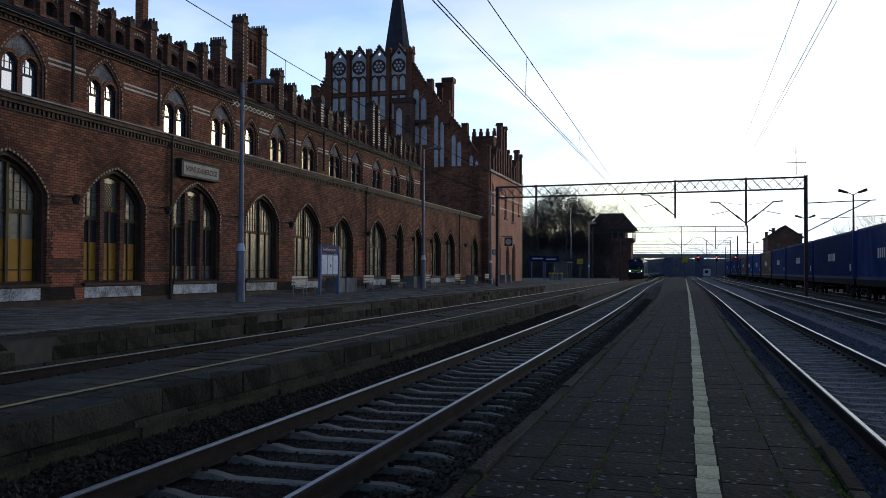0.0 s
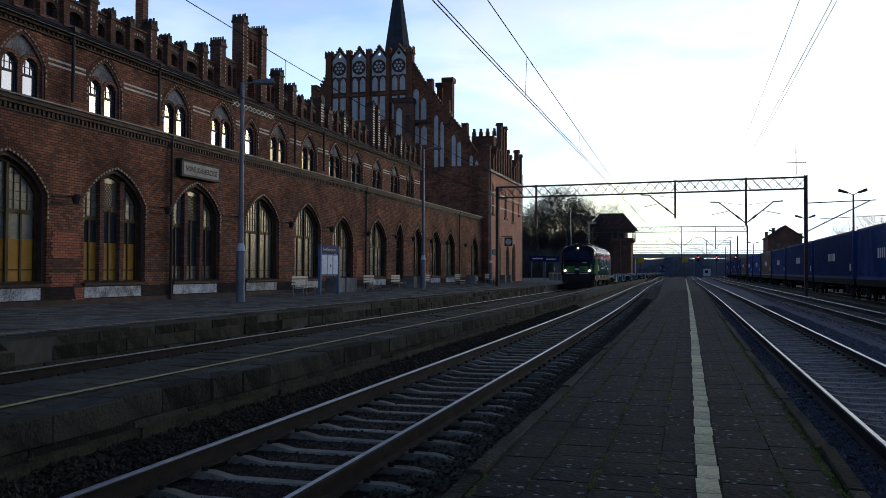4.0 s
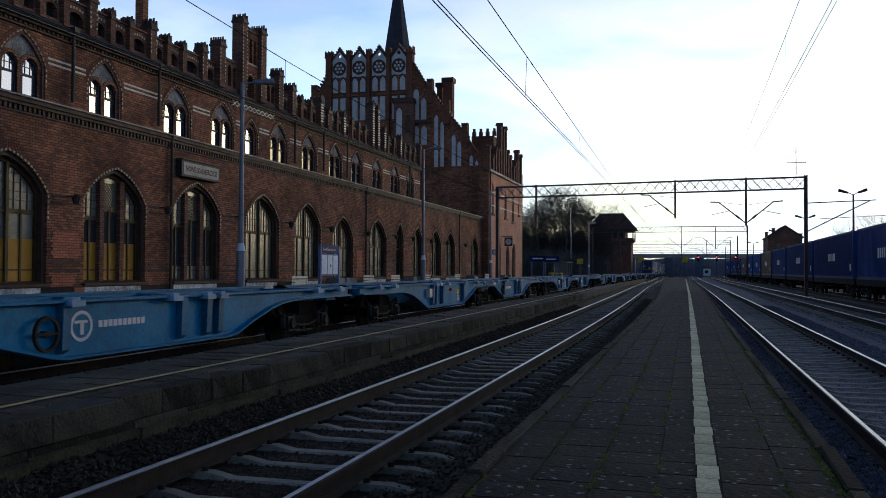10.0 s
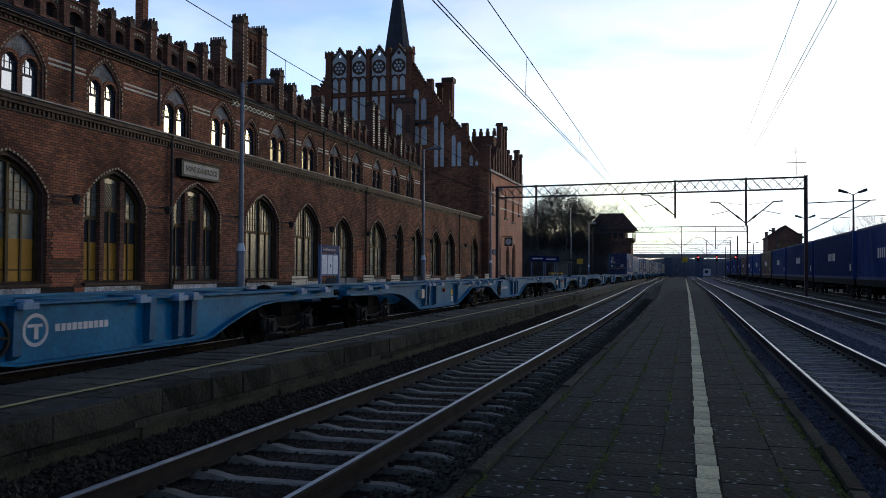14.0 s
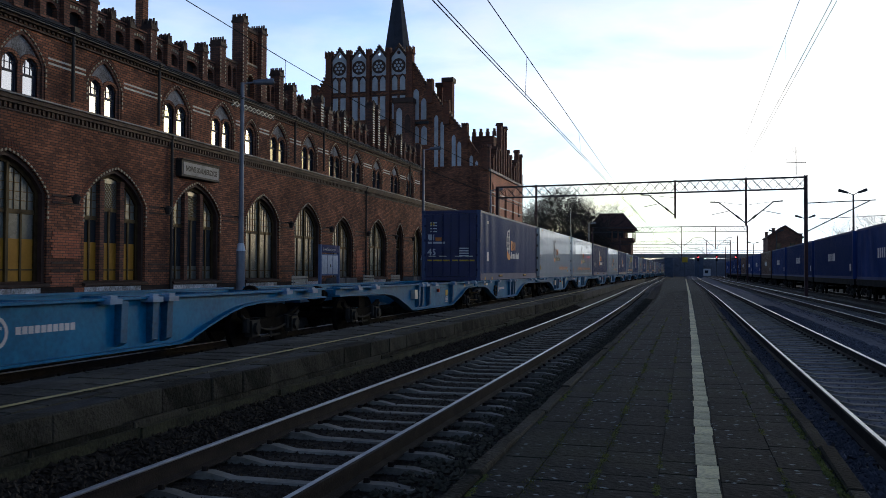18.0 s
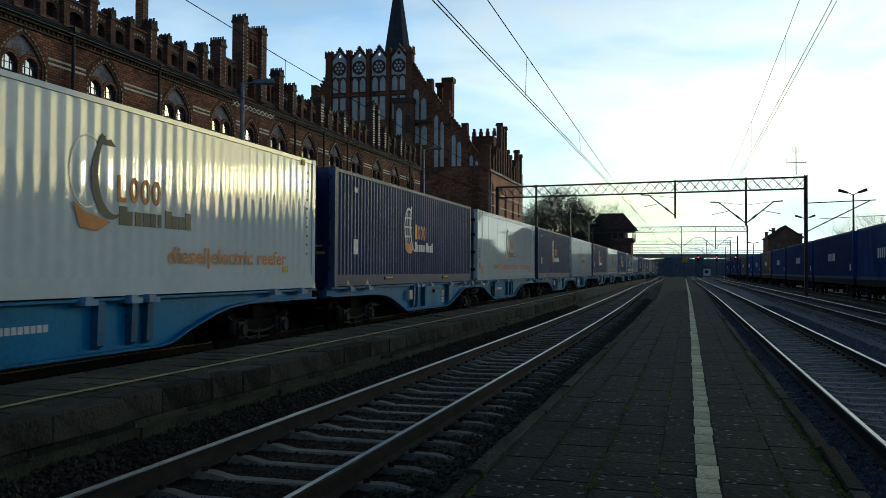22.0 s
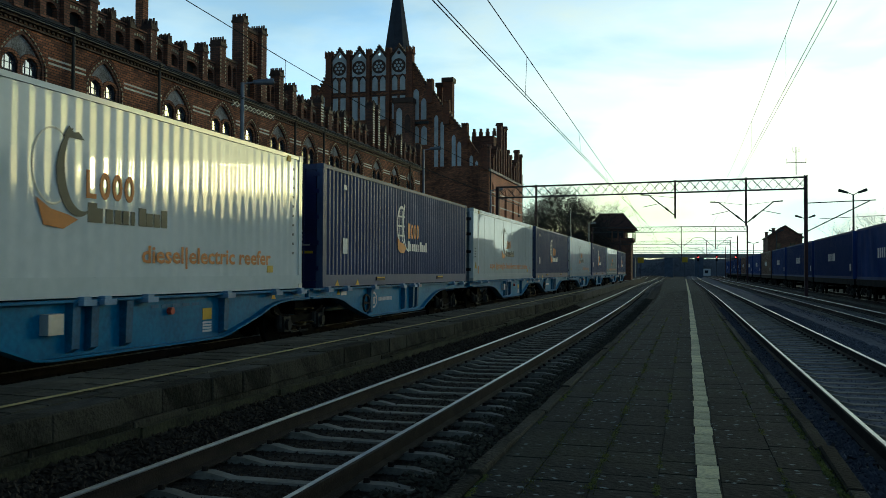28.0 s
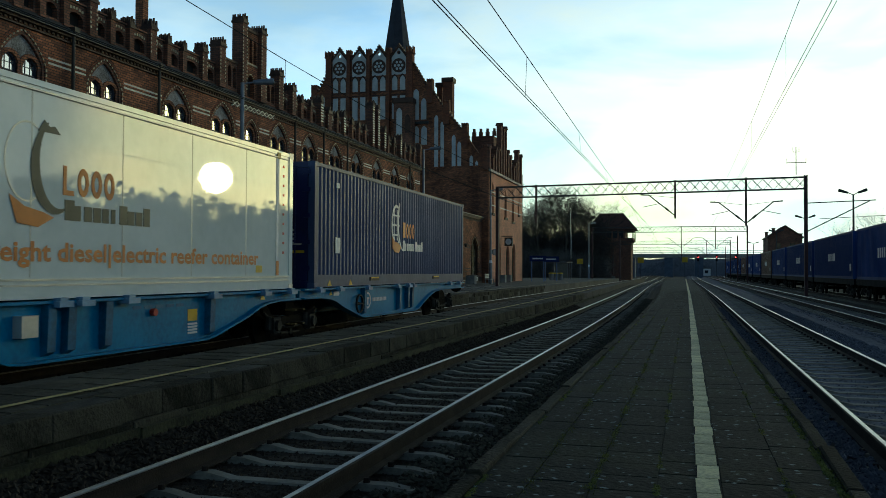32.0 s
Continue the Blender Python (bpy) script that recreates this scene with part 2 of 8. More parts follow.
EARTH = mat("dark_earth", (0.028, 0.024, 0.019), (0.014, 0.014, 0.011), 0.6, 0.95, bump=0.8, bscale=8, fine=0.5)
MOSS = mat("moss_and_grass", (0.15, 0.16, 0.03), (0.05, 0.06, 0.015), 6.0, 0.95)
YLINE = mat("yellow_line_paint", (0.70, 0.55, 0.22), (0.40, 0.32, 0.14), 3.0, 0.8, fine=0.6)
POLE = mat("galvanised_pole", (0.20, 0.22, 0.26), (0.13, 0.14, 0.17), 2.0, 0.5, 0.3)
MASTRED = mat("rust_red_mast", (0.080, 0.036, 0.040), (0.040, 0.022, 0.026), 2.0, 0.7)
STEEL = mat("dark_lattice_steel", (0.05, 0.05, 0.055), (0.03, 0.03, 0.033), 3, 0.6)
WIRE = mat("copper_wire", (0.03, 0.035, 0.035), None, 3, 0.9, spec=0.0)
BLUESIGN = mat("navy_sign_enamel", (0.012, 0.03, 0.13), (0.010, 0.022, 0.09), 2, 0.6, spec=0.1)
BLUEFRAME = mat("blue_painted_steel", (0.14, 0.22, 0.42), (0.10, 0.16, 0.30), 2, 0.6, spec=0.15)
PAPER = mat("white_notice_paper", (0.66, 0.72, 0.80), (0.5, 0.56, 0.66), 6, 0.6, spec=0.2)
WHITE = mat("white_enamel", (0.75, 0.75, 0.75), (0.6, 0.6, 0.6), 3, 0.5)
BENCH = mat("cream_bench_slats", (0.55, 0.52, 0.42), (0.4, 0.37, 0.3), 4, 0.6)
CONC = mat("grey_concrete", (0.26, 0.255, 0.25), (0.14, 0.14, 0.135), 1.5, 0.9, bump=0.4)
GLASS_M = bpy.data.materials.new("window_glass")
GLASS_M.use_nodes = True
_g = GLASS_M.node_tree.nodes["Principled BSDF"]
_g.inputs["Base Color"].default_value = (0.03, 0.035, 0.04, 1)
_g.inputs["Roughness"].default_value = 0.04
_g.inputs["IOR"].default_value = 1.5
_g.inputs["Specular IOR Level"].default_value = 0.45


def lichen(m):
    """Pale lichen spots and drab moss stains on paving."""
    n, l = m.node_tree.nodes, m.node_tree.links
    bs = n["Principled BSDF"]
    old = bs.inputs["Base Color"].links[0].from_socket
    geo, vo, ra, mx = n.new("ShaderNodeNewGeometry"), n.new("ShaderNodeTexVoronoi"), n.new("ShaderNodeValToRGB"), n.new("ShaderNodeMix")
    vo.inputs["Scale"].default_value, vo.inputs["Randomness"].default_value = 12.0, 1.0
    wob = n.new("ShaderNodeTexNoise")
    wob.inputs["Scale"].default_value = 40
    add = n.new("ShaderNodeVectorMath")
    add.operation = "MULTIPLY_ADD"
    add.inputs[1].default_value = (0.06, 0.06, 0.06)
    l.new(geo.outputs["Position"], wob.inputs["Vector"])
    l.new(wob.outputs["Color"], add.inputs[0])
    l.new(geo.outputs["Position"], add.inputs[2])
    l.new(add.outputs[0], vo.inputs["Vector"])
    ra.color_ramp.elements[0].position, ra.color_ramp.elements[1].position = 0.15, 0.24
    ra.color_ramp.elements[0].color, ra.color_ramp.elements[1].color = (1, 1, 1, 1), (0, 0, 0, 1)
    l.new(vo.outputs["Distance"], ra.inputs[0])
    pick, th, mu = n.new("ShaderNodeSeparateColor"), n.new("ShaderNodeMath"), n.new("ShaderNodeMath")
    l.new(vo.outputs["Color"], pick.inputs[0])
    th.operation, mu.operation = "GREATER_THAN", "MULTIPLY"
    th.inputs[1].default_value = 0.36
    l.new(pick.outputs[0], th.inputs[0])
    l.new(th.outputs[0], mu.inputs[0])
    l.new(ra.outputs[0], mu.inputs[1])
    mx.data_type = "RGBA"
    mx.inputs[7].default_value = (0.16, 0.205, 0.235, 1)
    l.new(mu.outputs[0], mx.inputs[0])
    l.new(old, mx.inputs[6])
    st, sr, m2 = n.new("ShaderNodeTexNoise"), n.new("ShaderNodeValToRGB"), n.new("ShaderNodeMix")
    st.inputs["Scale"].default_value, st.inputs["Detail"].default_value = 1.1, 8
    l.new(geo.outputs["Position"], st.inputs["Vector"])
    sr.color_ramp.elements[0].position, sr.color_ramp.elements[1].position = 0.52, 0.68
    sr.color_ramp.elements[1].color = (0.7, 0.7, 0.7, 1)
    l.new(st.outputs[0], sr.inputs[0])
    m2.data_type = "RGBA"
    m2.inputs[7].default_value = (0.020, 0.024, 0.012, 1)
    l.new(sr.outputs[0], m2.inputs[0])
    l.new(mx.outputs[2], m2.inputs[6])
    l.new(m2.outputs[2], bs.inputs["Base Color"])


lichen(SLAB)

PAVE_MAIN = mat("swept_grey_asphalt", (0.080, 0.076, 0.068), (0.040, 0.038, 0.034), 0.5, 0.85, bump=0.5, bscale=24, fine=0.5)
SIGNBOARD = mat("dull_sign_enamel", (0.30, 0.30, 0.32), (0.16, 0.16, 0.17), 2.0, 0.6)

# ---- mesh helpers ----
class Mesh:
    """Collects vertices and faces for one part."""

    def __init__(self):
        self.v, self.f, self.m = [], [], []

    def add(self, verts, faces, slot=0):
        o = len(self.v)
        self.v += [tuple(p) for p in verts]
        self.f += [tuple(o + i for i in q) for q in faces]
        self.m += [slot] * len(faces)
        return self

    def box(self, x0, x1, y0, y1, z0, z1, slot=0):
        v = [(x, y, z) for z in (z0, z1) for y in (y0, y1) for x in (x0, x1)]
        return self.add(v, [(0, 2, 3, 1), (4, 5, 7, 6), (0, 1, 5, 4), (2, 6, 7, 3), (0, 4, 6, 2), (1, 3, 7, 5)], slot)

    def cyl(self, p0, p1, r0, r1=None, n=10, slot=0):
        p0, p1 = Vector(p0), Vector(p1)
        r1 = r0 if r1 is None else r1
        d = (p1 - p0).normalized()
        a = d.orthogonal().normalized()
        b = d.cross(a)
        ring = [a * math.cos(2 * math.pi * i / n) + b * math.sin(2 * math.pi * i / n) for i in range(n)]
        v = [p0 + q * r0 for q in ring] + [p1 + q * r1 for q in ring]
        f = [(i, (i + 1) % n, n + (i + 1) % n, n + i) for i in range(n)] + [tuple(range(n))[::-1], tuple(range(n, 2 * n))]
        return self.add(v, f, slot)

    def prism(self, poly, place, d0, d1, slot=0):
        """A flat outline (a, b) pushed from depth d0 to d1; place(a, b, d) gives the point."""
        n = len(poly)
        v = [place(a, b, d0) for a, b in poly] + [place(a, b, d1) for a, b in poly]
        tri = tessellate_polygon([[Vector((a, b, 0)) for a, b in poly]])
        f = [tuple(t) for t in tri] + [tuple(i + n for i in t) for t in tri] + [(i, (i + 1) % n, n + (i + 1) % n, n + i) for i in range(n)]
        return self.add(v, f, slot)

    def holed(self, outline, holes, place, d0, d1, slot=0):
        """A slab with holes right through it."""
        rings = [outline] + list(holes)
        flat = [p for r in rings for p in r]
        n = len(flat)
        tri = tessellate_polygon([[Vector((a, b, 0)) for a, b in r] for r in rings])
        v = [place(a, b, d0) for a, b in flat] + [place(a, b, d1) for a, b in flat]
        f = [tuple(t) for t in tri] + [tuple(i + n for i in t) for t in tri]
        o = 0
        for r in rings:
            k = len(r)
            f += [(o + i, o + (i + 1) % k, n + o + (i + 1) % k, n + o + i) for i in range(k)]
            o += k
        return self.add(v, f, slot)

    def band(self, inner, outer, place, d0, d1, slot=0, closed=False):
        """A strip between two rows of points, with depth."""
        k = len(inner)
        v = [place(a, b, d) for d in (d0, d1) for r in (inner, outer) for a, b in r]
        f = []
        for i in range(k if closed else k - 1):
            j = (i + 1) % k
            f += [(i, j, k + j, k + i), (2 * k + i, 3 * k + i, 3 * k + j, 2 * k + j), (i, 2 * k + i, 2 * k + j, j), (k + i, k + j, 3 * k + j, 3 * k + i)]
        if not closed:
            e = k - 1
            f += [(0, k, 3 * k, 2 * k), (e, 2 * k + e, 3 * k + e, k + e)]
        return self.add(v, f, slot)

    def sweep(self, section, path, slot=0):
        """A closed section (x, z) carried along points of the ground plan."""
        n, v, f = len(section), [], []
        for i, p in enumerate(path):
            q, r = Vector(path[max(0, i - 1)]), Vector(path[min(len(path) - 1, i + 1)])
            d = (r - q).normalized()
            side = Vector((d.y, -d.x, 0)).normalized()
            v += [Vector(p) + side * a + Vector((0, 0, b)) for a, b in section]
        for i in range(len(path) - 1):
            f += [(i * n + j, i * n + (j + 1) % n, (i + 1) * n + (j + 1) % n, (i + 1) * n + j) for j in range(n)]
        f += [tuple(range(n)), tuple(range((len(path) - 1) * n, len(path) * n))[::-1]]
        return self.add(v, f, slot)

    def data(self, name, *mats, smooth=False):
        me = bpy.data.meshes.new(name)
        me.from_pydata(self.v, [], self.f)
        for k in mats:
            me.materials.append(k)
        if len(mats) > 1:
            me.polygons.foreach_set("material_index", self.m)
        b = bmesh.new()
        b.from_mesh(me)
        if len(b.faces) < 60000:
            bmesh.ops.recalc_face_normals(b, faces=b.faces)
        b.to_mesh(me)
        b.free()
        if smooth:
            me.polygons.foreach_set("use_smooth", [True] * len(me.polygons))
            me.set_sharp_from_angle(angle=radians(35))
        return me


def part(name, shape, material, parent=None, label="", at=None, bevel=0.0, smooth=False):
    mats = material if isinstance(material, (list, tuple)) else (material,)
    me = shape.data(name, *mats, smooth=smooth) if isinstance(shape, Mesh) else shape
    ob = new(name, me)
    if parent:
        ob.parent = parent
    if at is not None:
        ob.matrix_basis = at
    if label:
        ob["label"] = label
    if bevel:
        bv = ob.modifiers.new("edge", "BEVEL")
        bv.width, bv.segments, bv.limit_method = bevel, 2, "ANGLE"
    return ob


def thing(name, label, category, at=None, group="", kind=""):
    ob = tagged(new(name), label, category, group, kind)
    ob.empty_display_size = 0.2
    if at is not None:
        ob.matrix_basis = at
    return ob


def B(x0, x1, y0, y1, z0, z1):
    return Mesh().box(x0, x1, y0, y1, z0, z1)


def arch(c, w, z0, zs, za, n=9):
    """A pointed arch from the sill z0 over the springing zs to the apex za, as a closed outline."""
    h = za - zs
    k = 0.10 if h < w * 1.05 else 0.13
    left = []
    for i in range(n + 1):
        t = i / n
        e = 4 * k * t * (1 - t)
        left.append((c - w + w * t - h * e, zs + h * t + w * e))
    right = [(2 * c - a, b) for a, b in left[-2::-1]]
    return [(c - w, z0)] + left + right + [(c + w, z0)]


def on_side(x, y, z):
    """For writing on a side that faces +x, read from left to right along +y."""
    return Matrix(((0, 0, 1, x), (1, 0, 0, y), (0, 1, 0, z), (0, 0, 0, 1)))


def on_end(x, y, z):
    """For writing on an end that faces -y."""
    return Matrix(((1, 0, 0, x), (0, 0, -1, y), (0, 1, 0, z), (0, 0, 0, 1)))


def text_mesh(body, size, material, bold=0.0):
    cu = bpy.data.curves.new("lettering", "FONT")
    cu.body, cu.size, cu.offset, cu.resolution_u = body, size, bold, 2
    tmp = bpy.data.objects.new("lettering", cu)
    scene.collection.objects.link(tmp)
    me = bpy.data.meshes.new_from_object(tmp.evaluated_get(bpy.context.evaluated_depsgraph_get()))
    bpy.data.objects.remove(tmp)
    me.materials.clear()
    me.materials.append(material)
    return me


def smooth01(x):
    x = min(1, max(0, x))
    return x * x * (3 - 2 * x)

# ---- ground, tracks, platforms ----
def t1x(y):
    return -9.4 - 3.0 * smooth01((y - 175) / 120)


def t2x(y):
    return -3.47 - 1.7 * smooth01((y - 15) / 120) - 1.8 * smooth01((y - 130) / 140)


def t3x(y):
    return 2.52 - 0.9 * smooth01((y - 40) / 160)


def t4x(y):
    return 6.6 - 0.4 * smooth01((y - 40) / 150)


def t5x(y):
    return 10.65 - 0.4 * smooth01((y - 60) / 200)


PT = 0.38  # platform height over the rails

g = Mesh()
g.box(-900, 900, -300, 2500, -1.2, -0.5)
ground = tagged(part("ground", g, EARTH), "dark bare earth and trackside dirt of the station yard", "ground", kind="structure")


def ys(a, b, step):
    n = max(1, round((b - a) / step))
    return [a + (b - a) * i / n for i in range(n + 1)]


RAIL = [(-0.075, -0.172), (0.075, -0.172), (0.072, -0.160), (0.012, -0.140), (0.010, -0.045), (0.036, -0.032), (0.036, -0.004), (0.028, 0.0),
        (-0.028, 0.0), (-0.036, -0.004), (-0.036, -0.032), (-0.010, -0.045), (-0.012, -0.140), (-0.072, -0.160)]
HEAD = [(-0.016, 0.001), (0.0365, -0.012), (0.0385, -0.012), (0.0385, -0.003), (0.030, 0.004), (-0.016, 0.004)]  # polished top and gauge side


def track(xf, y0, y1, label, stone=BALLAST):
    tr = thing("railway_track", label, "railway track", kind="structure")
    for s in (-0.7535, 0.7535):
        path = [(xf(y) + s, y, 0) for y in ys(y0, y1, 4)]
        r = part("rail", Mesh().sweep(RAIL, path), RAILSIDE, tr, "rusty steel rail with a polished head")
        part("rail_head", Mesh().sweep([(-a if s > 0 else a, b) for a, b in HEAD], path), RAILTOP, r, "worn bright running surface")
    bed = [(-2.2, -0.52), (-1.55, -0.224), (1.55, -0.224), (2.2, -0.52)]
    part("ballast_bed", Mesh().sweep(bed, [(xf(y), y, 0) for y in ys(y0, y1, 6)]), stone, tr)
    return tr


BALLAST_GREY = mat("grey_track_ballast", (0.14, 0.15, 0.19), (0.06, 0.064, 0.082), 5.0, 0.9, bump=0.9, bscale=26, fine=0.6)
TRACKS = [track(t1x, -60, 430, "rusty track with worn rails beside the station platform"),
          track(t2x, -60, 430, "track on concrete sleepers between two low platforms"),
          track(t3x, -60, 430, "track on concrete sleepers in grey crushed stone", BALLAST_GREY),
          track(t4x, -60, 430, "side track in grey crushed stone", BALLAST_GREY),
          track(t5x, -60, 430, "siding below a parked container train")]


def slabbed(name, left, right, y0, y1, label, material, thick=0.62, lift=0.0):
    m = Mesh()
    rows = ys(y0, y1, 3)
    n = len(rows)
    v = []
    for y in rows:
        v += [(left(y), y, PT - thick), (left(y), y, PT + lift), (right(y), y, PT + lift), (right(y), y, PT - thick)]
    f = []
    for i in range(n - 1):
        a, b = 4 * i, 4 * i + 4
        f += [(a, a + 1, b + 1, b), (a + 1, a + 2, b + 2, b + 1), (a + 2, a + 3, b + 3, b + 2)]
    f += [(0, 1, 2, 3), (4 * n - 4, 4 * n - 3, 4 * n - 2, 4 * n - 1)]
    m.add(v, f)
    return tagged(part(name, m, material), label, "platform", kind="structure")


def mid_r(y):
    return t2x(y) - 1.72


plat_main = slabbed("platform_main", lambda y: -26, lambda y: t1x(y) - 1.7, -40, 150, "worn asphalt platform in front of the station building", PAVE_MAIN, 0.9)
plat_mid = slabbed("platform_middle", lambda y: t1x(y) + 2.48, mid_r, -40, 150, "narrow dark platform of old asphalt with crumbling block edge", ASPHALT)
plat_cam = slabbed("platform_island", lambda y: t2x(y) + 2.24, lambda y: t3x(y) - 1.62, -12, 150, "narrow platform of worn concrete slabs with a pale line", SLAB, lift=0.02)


def stripe(parent, xf, w, y0, y1, material, broken, seed, z=PT):
    rnd = random.Random(seed)
    m, y = Mesh(), y0
    while y < y1:
        d = rnd.uniform(0.5, 2.6)
        if rnd.random() > broken:
            j = rnd.uniform(-0.008, 0.008)
            m.add([(xf(y) - w / 2 + j, y, z + 0.004), (xf(y) + w / 2 + j, y, z + 0.004), (xf(y + d) + w / 2 + j, y + d, z + 0.004), (xf(y + d) - w / 2 + j, y + d, z + 0.004)],
                  [(0, 1, 2, 3)])
        y += d + rnd.uniform(0, 0.03)
    return part("painted_line", m, material, parent, "worn yellow safety line")


stripe(plat_mid, lambda y: mid_r(y) - 0.55, 0.085, 0, 60, YLINE, 0.0, 1, PT + 0.022)
stripe(plat_main, lambda y: t1x(y) - 2.55, 0.09, 0, 90, YLINE, 0.03, 2, PT + 0.030)

# crushed stone heaped against the block edge
sh_ = Mesh()
rows = ys(0, 110, 2)
for a, b in zip(rows[:-1], rows[1:]):
    sh_.add([(mid_r(a) + 0.01, a, -0.01), (t2x(a) - 1.05, a, -0.235), (t2x(b) - 1.05, b, -0.235), (mid_r(b) + 0.01, b, -0.01)], [(0, 1, 2, 3)])
part("ballast_shoulder", sh_, BALLAST, TRACKS[1], "crushed stone heaped against the platform edge")

# gravel spread between the yard tracks
gv = Mesh()
rows = ys(4, 260, 6)
for a, b in zip(rows[:-1], rows[1:]):
    gv.add([(t3x(a) + 1.5, a, -0.27), (t5x(a) - 1.9, a, -0.27), (t5x(b) - 1.9, b, -0.27), (t3x(b) + 1.5, b, -0.27)], [(0, 1, 2, 3)])
tagged(part("gravel", gv, BALLAST_GREY), "blue-grey gravel spread between the yard tracks", "gravel", kind="structure")

# ---- station building ----
XF = -20.0  # plane of the long front, which faces the tracks (+x)


def fx(a, b, d):
    """Along the front: a is y, b is z, d is proud of the wall."""
    return (XF + d, a, b)


station = thing("station_building", "long red brick neo-Gothic station building with pointed windows and battlements", "station building")

LOWER = [(17.0, 1.75, 5.22, "ochre"), (22.35, 1.75, 5.22, "ochre"), (27.7, 1.78, 5.22, "boarded"), (33.2, 1.85, 5.22, "lattice"), (39.2, 1.75, 5.22, "plain"), (44.5, 1.7, 5.2, "plain"),
         (49.6, 1.65, 4.75, "plain"), (55.8, 1.75, 4.95, "plain"), (60.45, 0.85, 4.95, "door"), (64.9, 1.3, 4.9, "plain"), (69.9, 1.5, 4.9, "plain"), (74.5, 1.6, 4.9, "plain"),
         (83.6, 1.6, 4.85, "plain")]
UPPER = [(18.6, 1.0, 0), (22.95, 1.0, 0), (27.0, 0.95, 0), (31.62, 1.02, 0), (35.28, 1.02, 0), (37.95, 0.66, 1), (40.95, 1.05, 0), (44.65, 1.0, 0), (48.4, 1.0, 0), (51.9, 1.0, 0), (55.7, 1.0, 0),
         (59.4, 1.0, 0), (62.95, 0.95, 0)]
ARCH = 1.2
Y0, YU, Y1 = 12.0, 65.4, 86.6
SILL, ZCOR, ZEAVE = 1.12, 6.92, 9.62

holes = [arch(c, w, SILL if k != "door" else 0.42, za - ARCH, za) for c, w, za, k in LOWER]
wall = part("front_wall", Mesh().holed([(Y0, 0.36), (Y1, 0.36), (Y1, ZCOR), (Y0, ZCOR)], holes, fx, -0.55, 0), BRICK, station, "sooty red brick ground floor wall")
holes = [arch(c, w, ZCOR + 0.12, 8.1, 9.06) if not s else arch(c, w, ZCOR + 0.12, 8.05, 8.72) for c, w, s in UPPER]
part("upper_wall", Mesh().holed([(Y0, ZCOR), (YU, ZCOR), (YU, ZEAVE), (Y0, ZEAVE)], holes, fx, -0.55, -0.03), BRICK, station, "red brick upper floor wall with white brick bands")
part("end_wall", B(XF - 12, XF - 0.55, Y0, Y0 + 0.5, 0.36, ZEAVE), BRICK, station)
part("end_wall", B(XF - 12, XF - 0.55, YU - 0.5, YU, ZCOR, ZEAVE), BRICK_DARK, station)
part("back_wall", B(XF - 12.4, XF - 12, Y0, Y1, 0.36, ZEAVE), BRICK, station)
# slab coloured black for the unlit inside
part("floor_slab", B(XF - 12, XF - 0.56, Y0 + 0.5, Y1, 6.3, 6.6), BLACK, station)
part("annex_roof", B(XF - 12, XF - 0.1, YU, Y1, ZCOR + 0.02, ZCOR + 0.12), SLATE, station)
roof = Mesh().prism([(XF - 0.9, ZEAVE + 0.1), (XF - 6.2, ZEAVE + 3.4), (XF - 12, ZEAVE + 0.1)], lambda a, b, d: (a, d, b), Y0, YU - 0.1)
part("roof", roof, SLATE, station, "dark slate pitched roof behind the battlements")
part("cross_roof", Mesh().prism([(20.6, ZEAVE + 0.3), (24.6, 13.15), (28.8, ZEAVE + 0.3)], lambda a, b, d: (d, a, b), XF - 7, XF - 1.6), SLATE, station, "dark slate cross roof")


def moulding(z, steps, y0, y1, name, material):
    m = Mesh()
    for dz0, dz1, d in steps:
        m.box(XF - 0.02, XF + d, y0, y1, z + dz0, z + dz1)
    return part(name, m, material, station)


# stone made paler for the sky's gleam along the ledge top
LEDGE = mat("pale_stone_ledge", (0.42, 0.39, 0.35), (0.17, 0.155, 0.14), 1.5, 0.7, bump=0.4)
moulding(ZCOR, [(0.0, 0.05, 0.27), ], Y0, YU, "ledge", LEDGE)
moulding(ZCOR, [(0.0, 0.05, 0.27), ], YU + 0.01, Y1, "ledge", LEDGE)
moulding(ZCOR, [(-0.14, 0.0, 0.20), (-0.24, -0.14, 0.13), (-0.47, -0.42, 0.05)], Y0, Y1, "cornice", TRIM)
moulding(ZEAVE, [(-0.28, -0.2, 0.12), (-0.46, -0.41, 0.05)], Y0, YU, "eaves_cornice", TRIM)
part("eaves_apron", Mesh().prism([(-0.3, ZEAVE - 0.2), (0.24, ZEAVE - 0.2), (0.24, ZEAVE - 0.14), (-0.04, ZEAVE + 0.14), (-0.3, ZEAVE + 0.14)], lambda a, b, d: (XF + a, d, b), Y0, YU), SLATE, station, "sloping slate apron below the battlements")
dent = Mesh()
for i in range(int((Y1 - Y0) / 0.21)):
    dent.box(XF, XF + 0.07, Y0 + i * 0.21, Y0 + i * 0.21 + 0.10, ZCOR - 0.40, ZCOR - 0.24)
for i in range(int((YU - Y0) / 0.21)):
    dent.box(XF - 0.03, XF + 0.03, Y0 + i * 0.21, Y0 + i * 0.21 + 0.10, ZEAVE - 0.36, ZEAVE - 0.2)
tagged(part("dentil_course", dent, TRIM, station), kind="stuff")
moulding(0.36, [(0, 0.2, 0.07)], Y0, Y1, "plinth", TRIM)

# white brick bands between the upper windows
edges = [Y0] + [e for c, w, s in UPPER for e in (c - w - 0.12, c + w + 0.12)] + [YU]
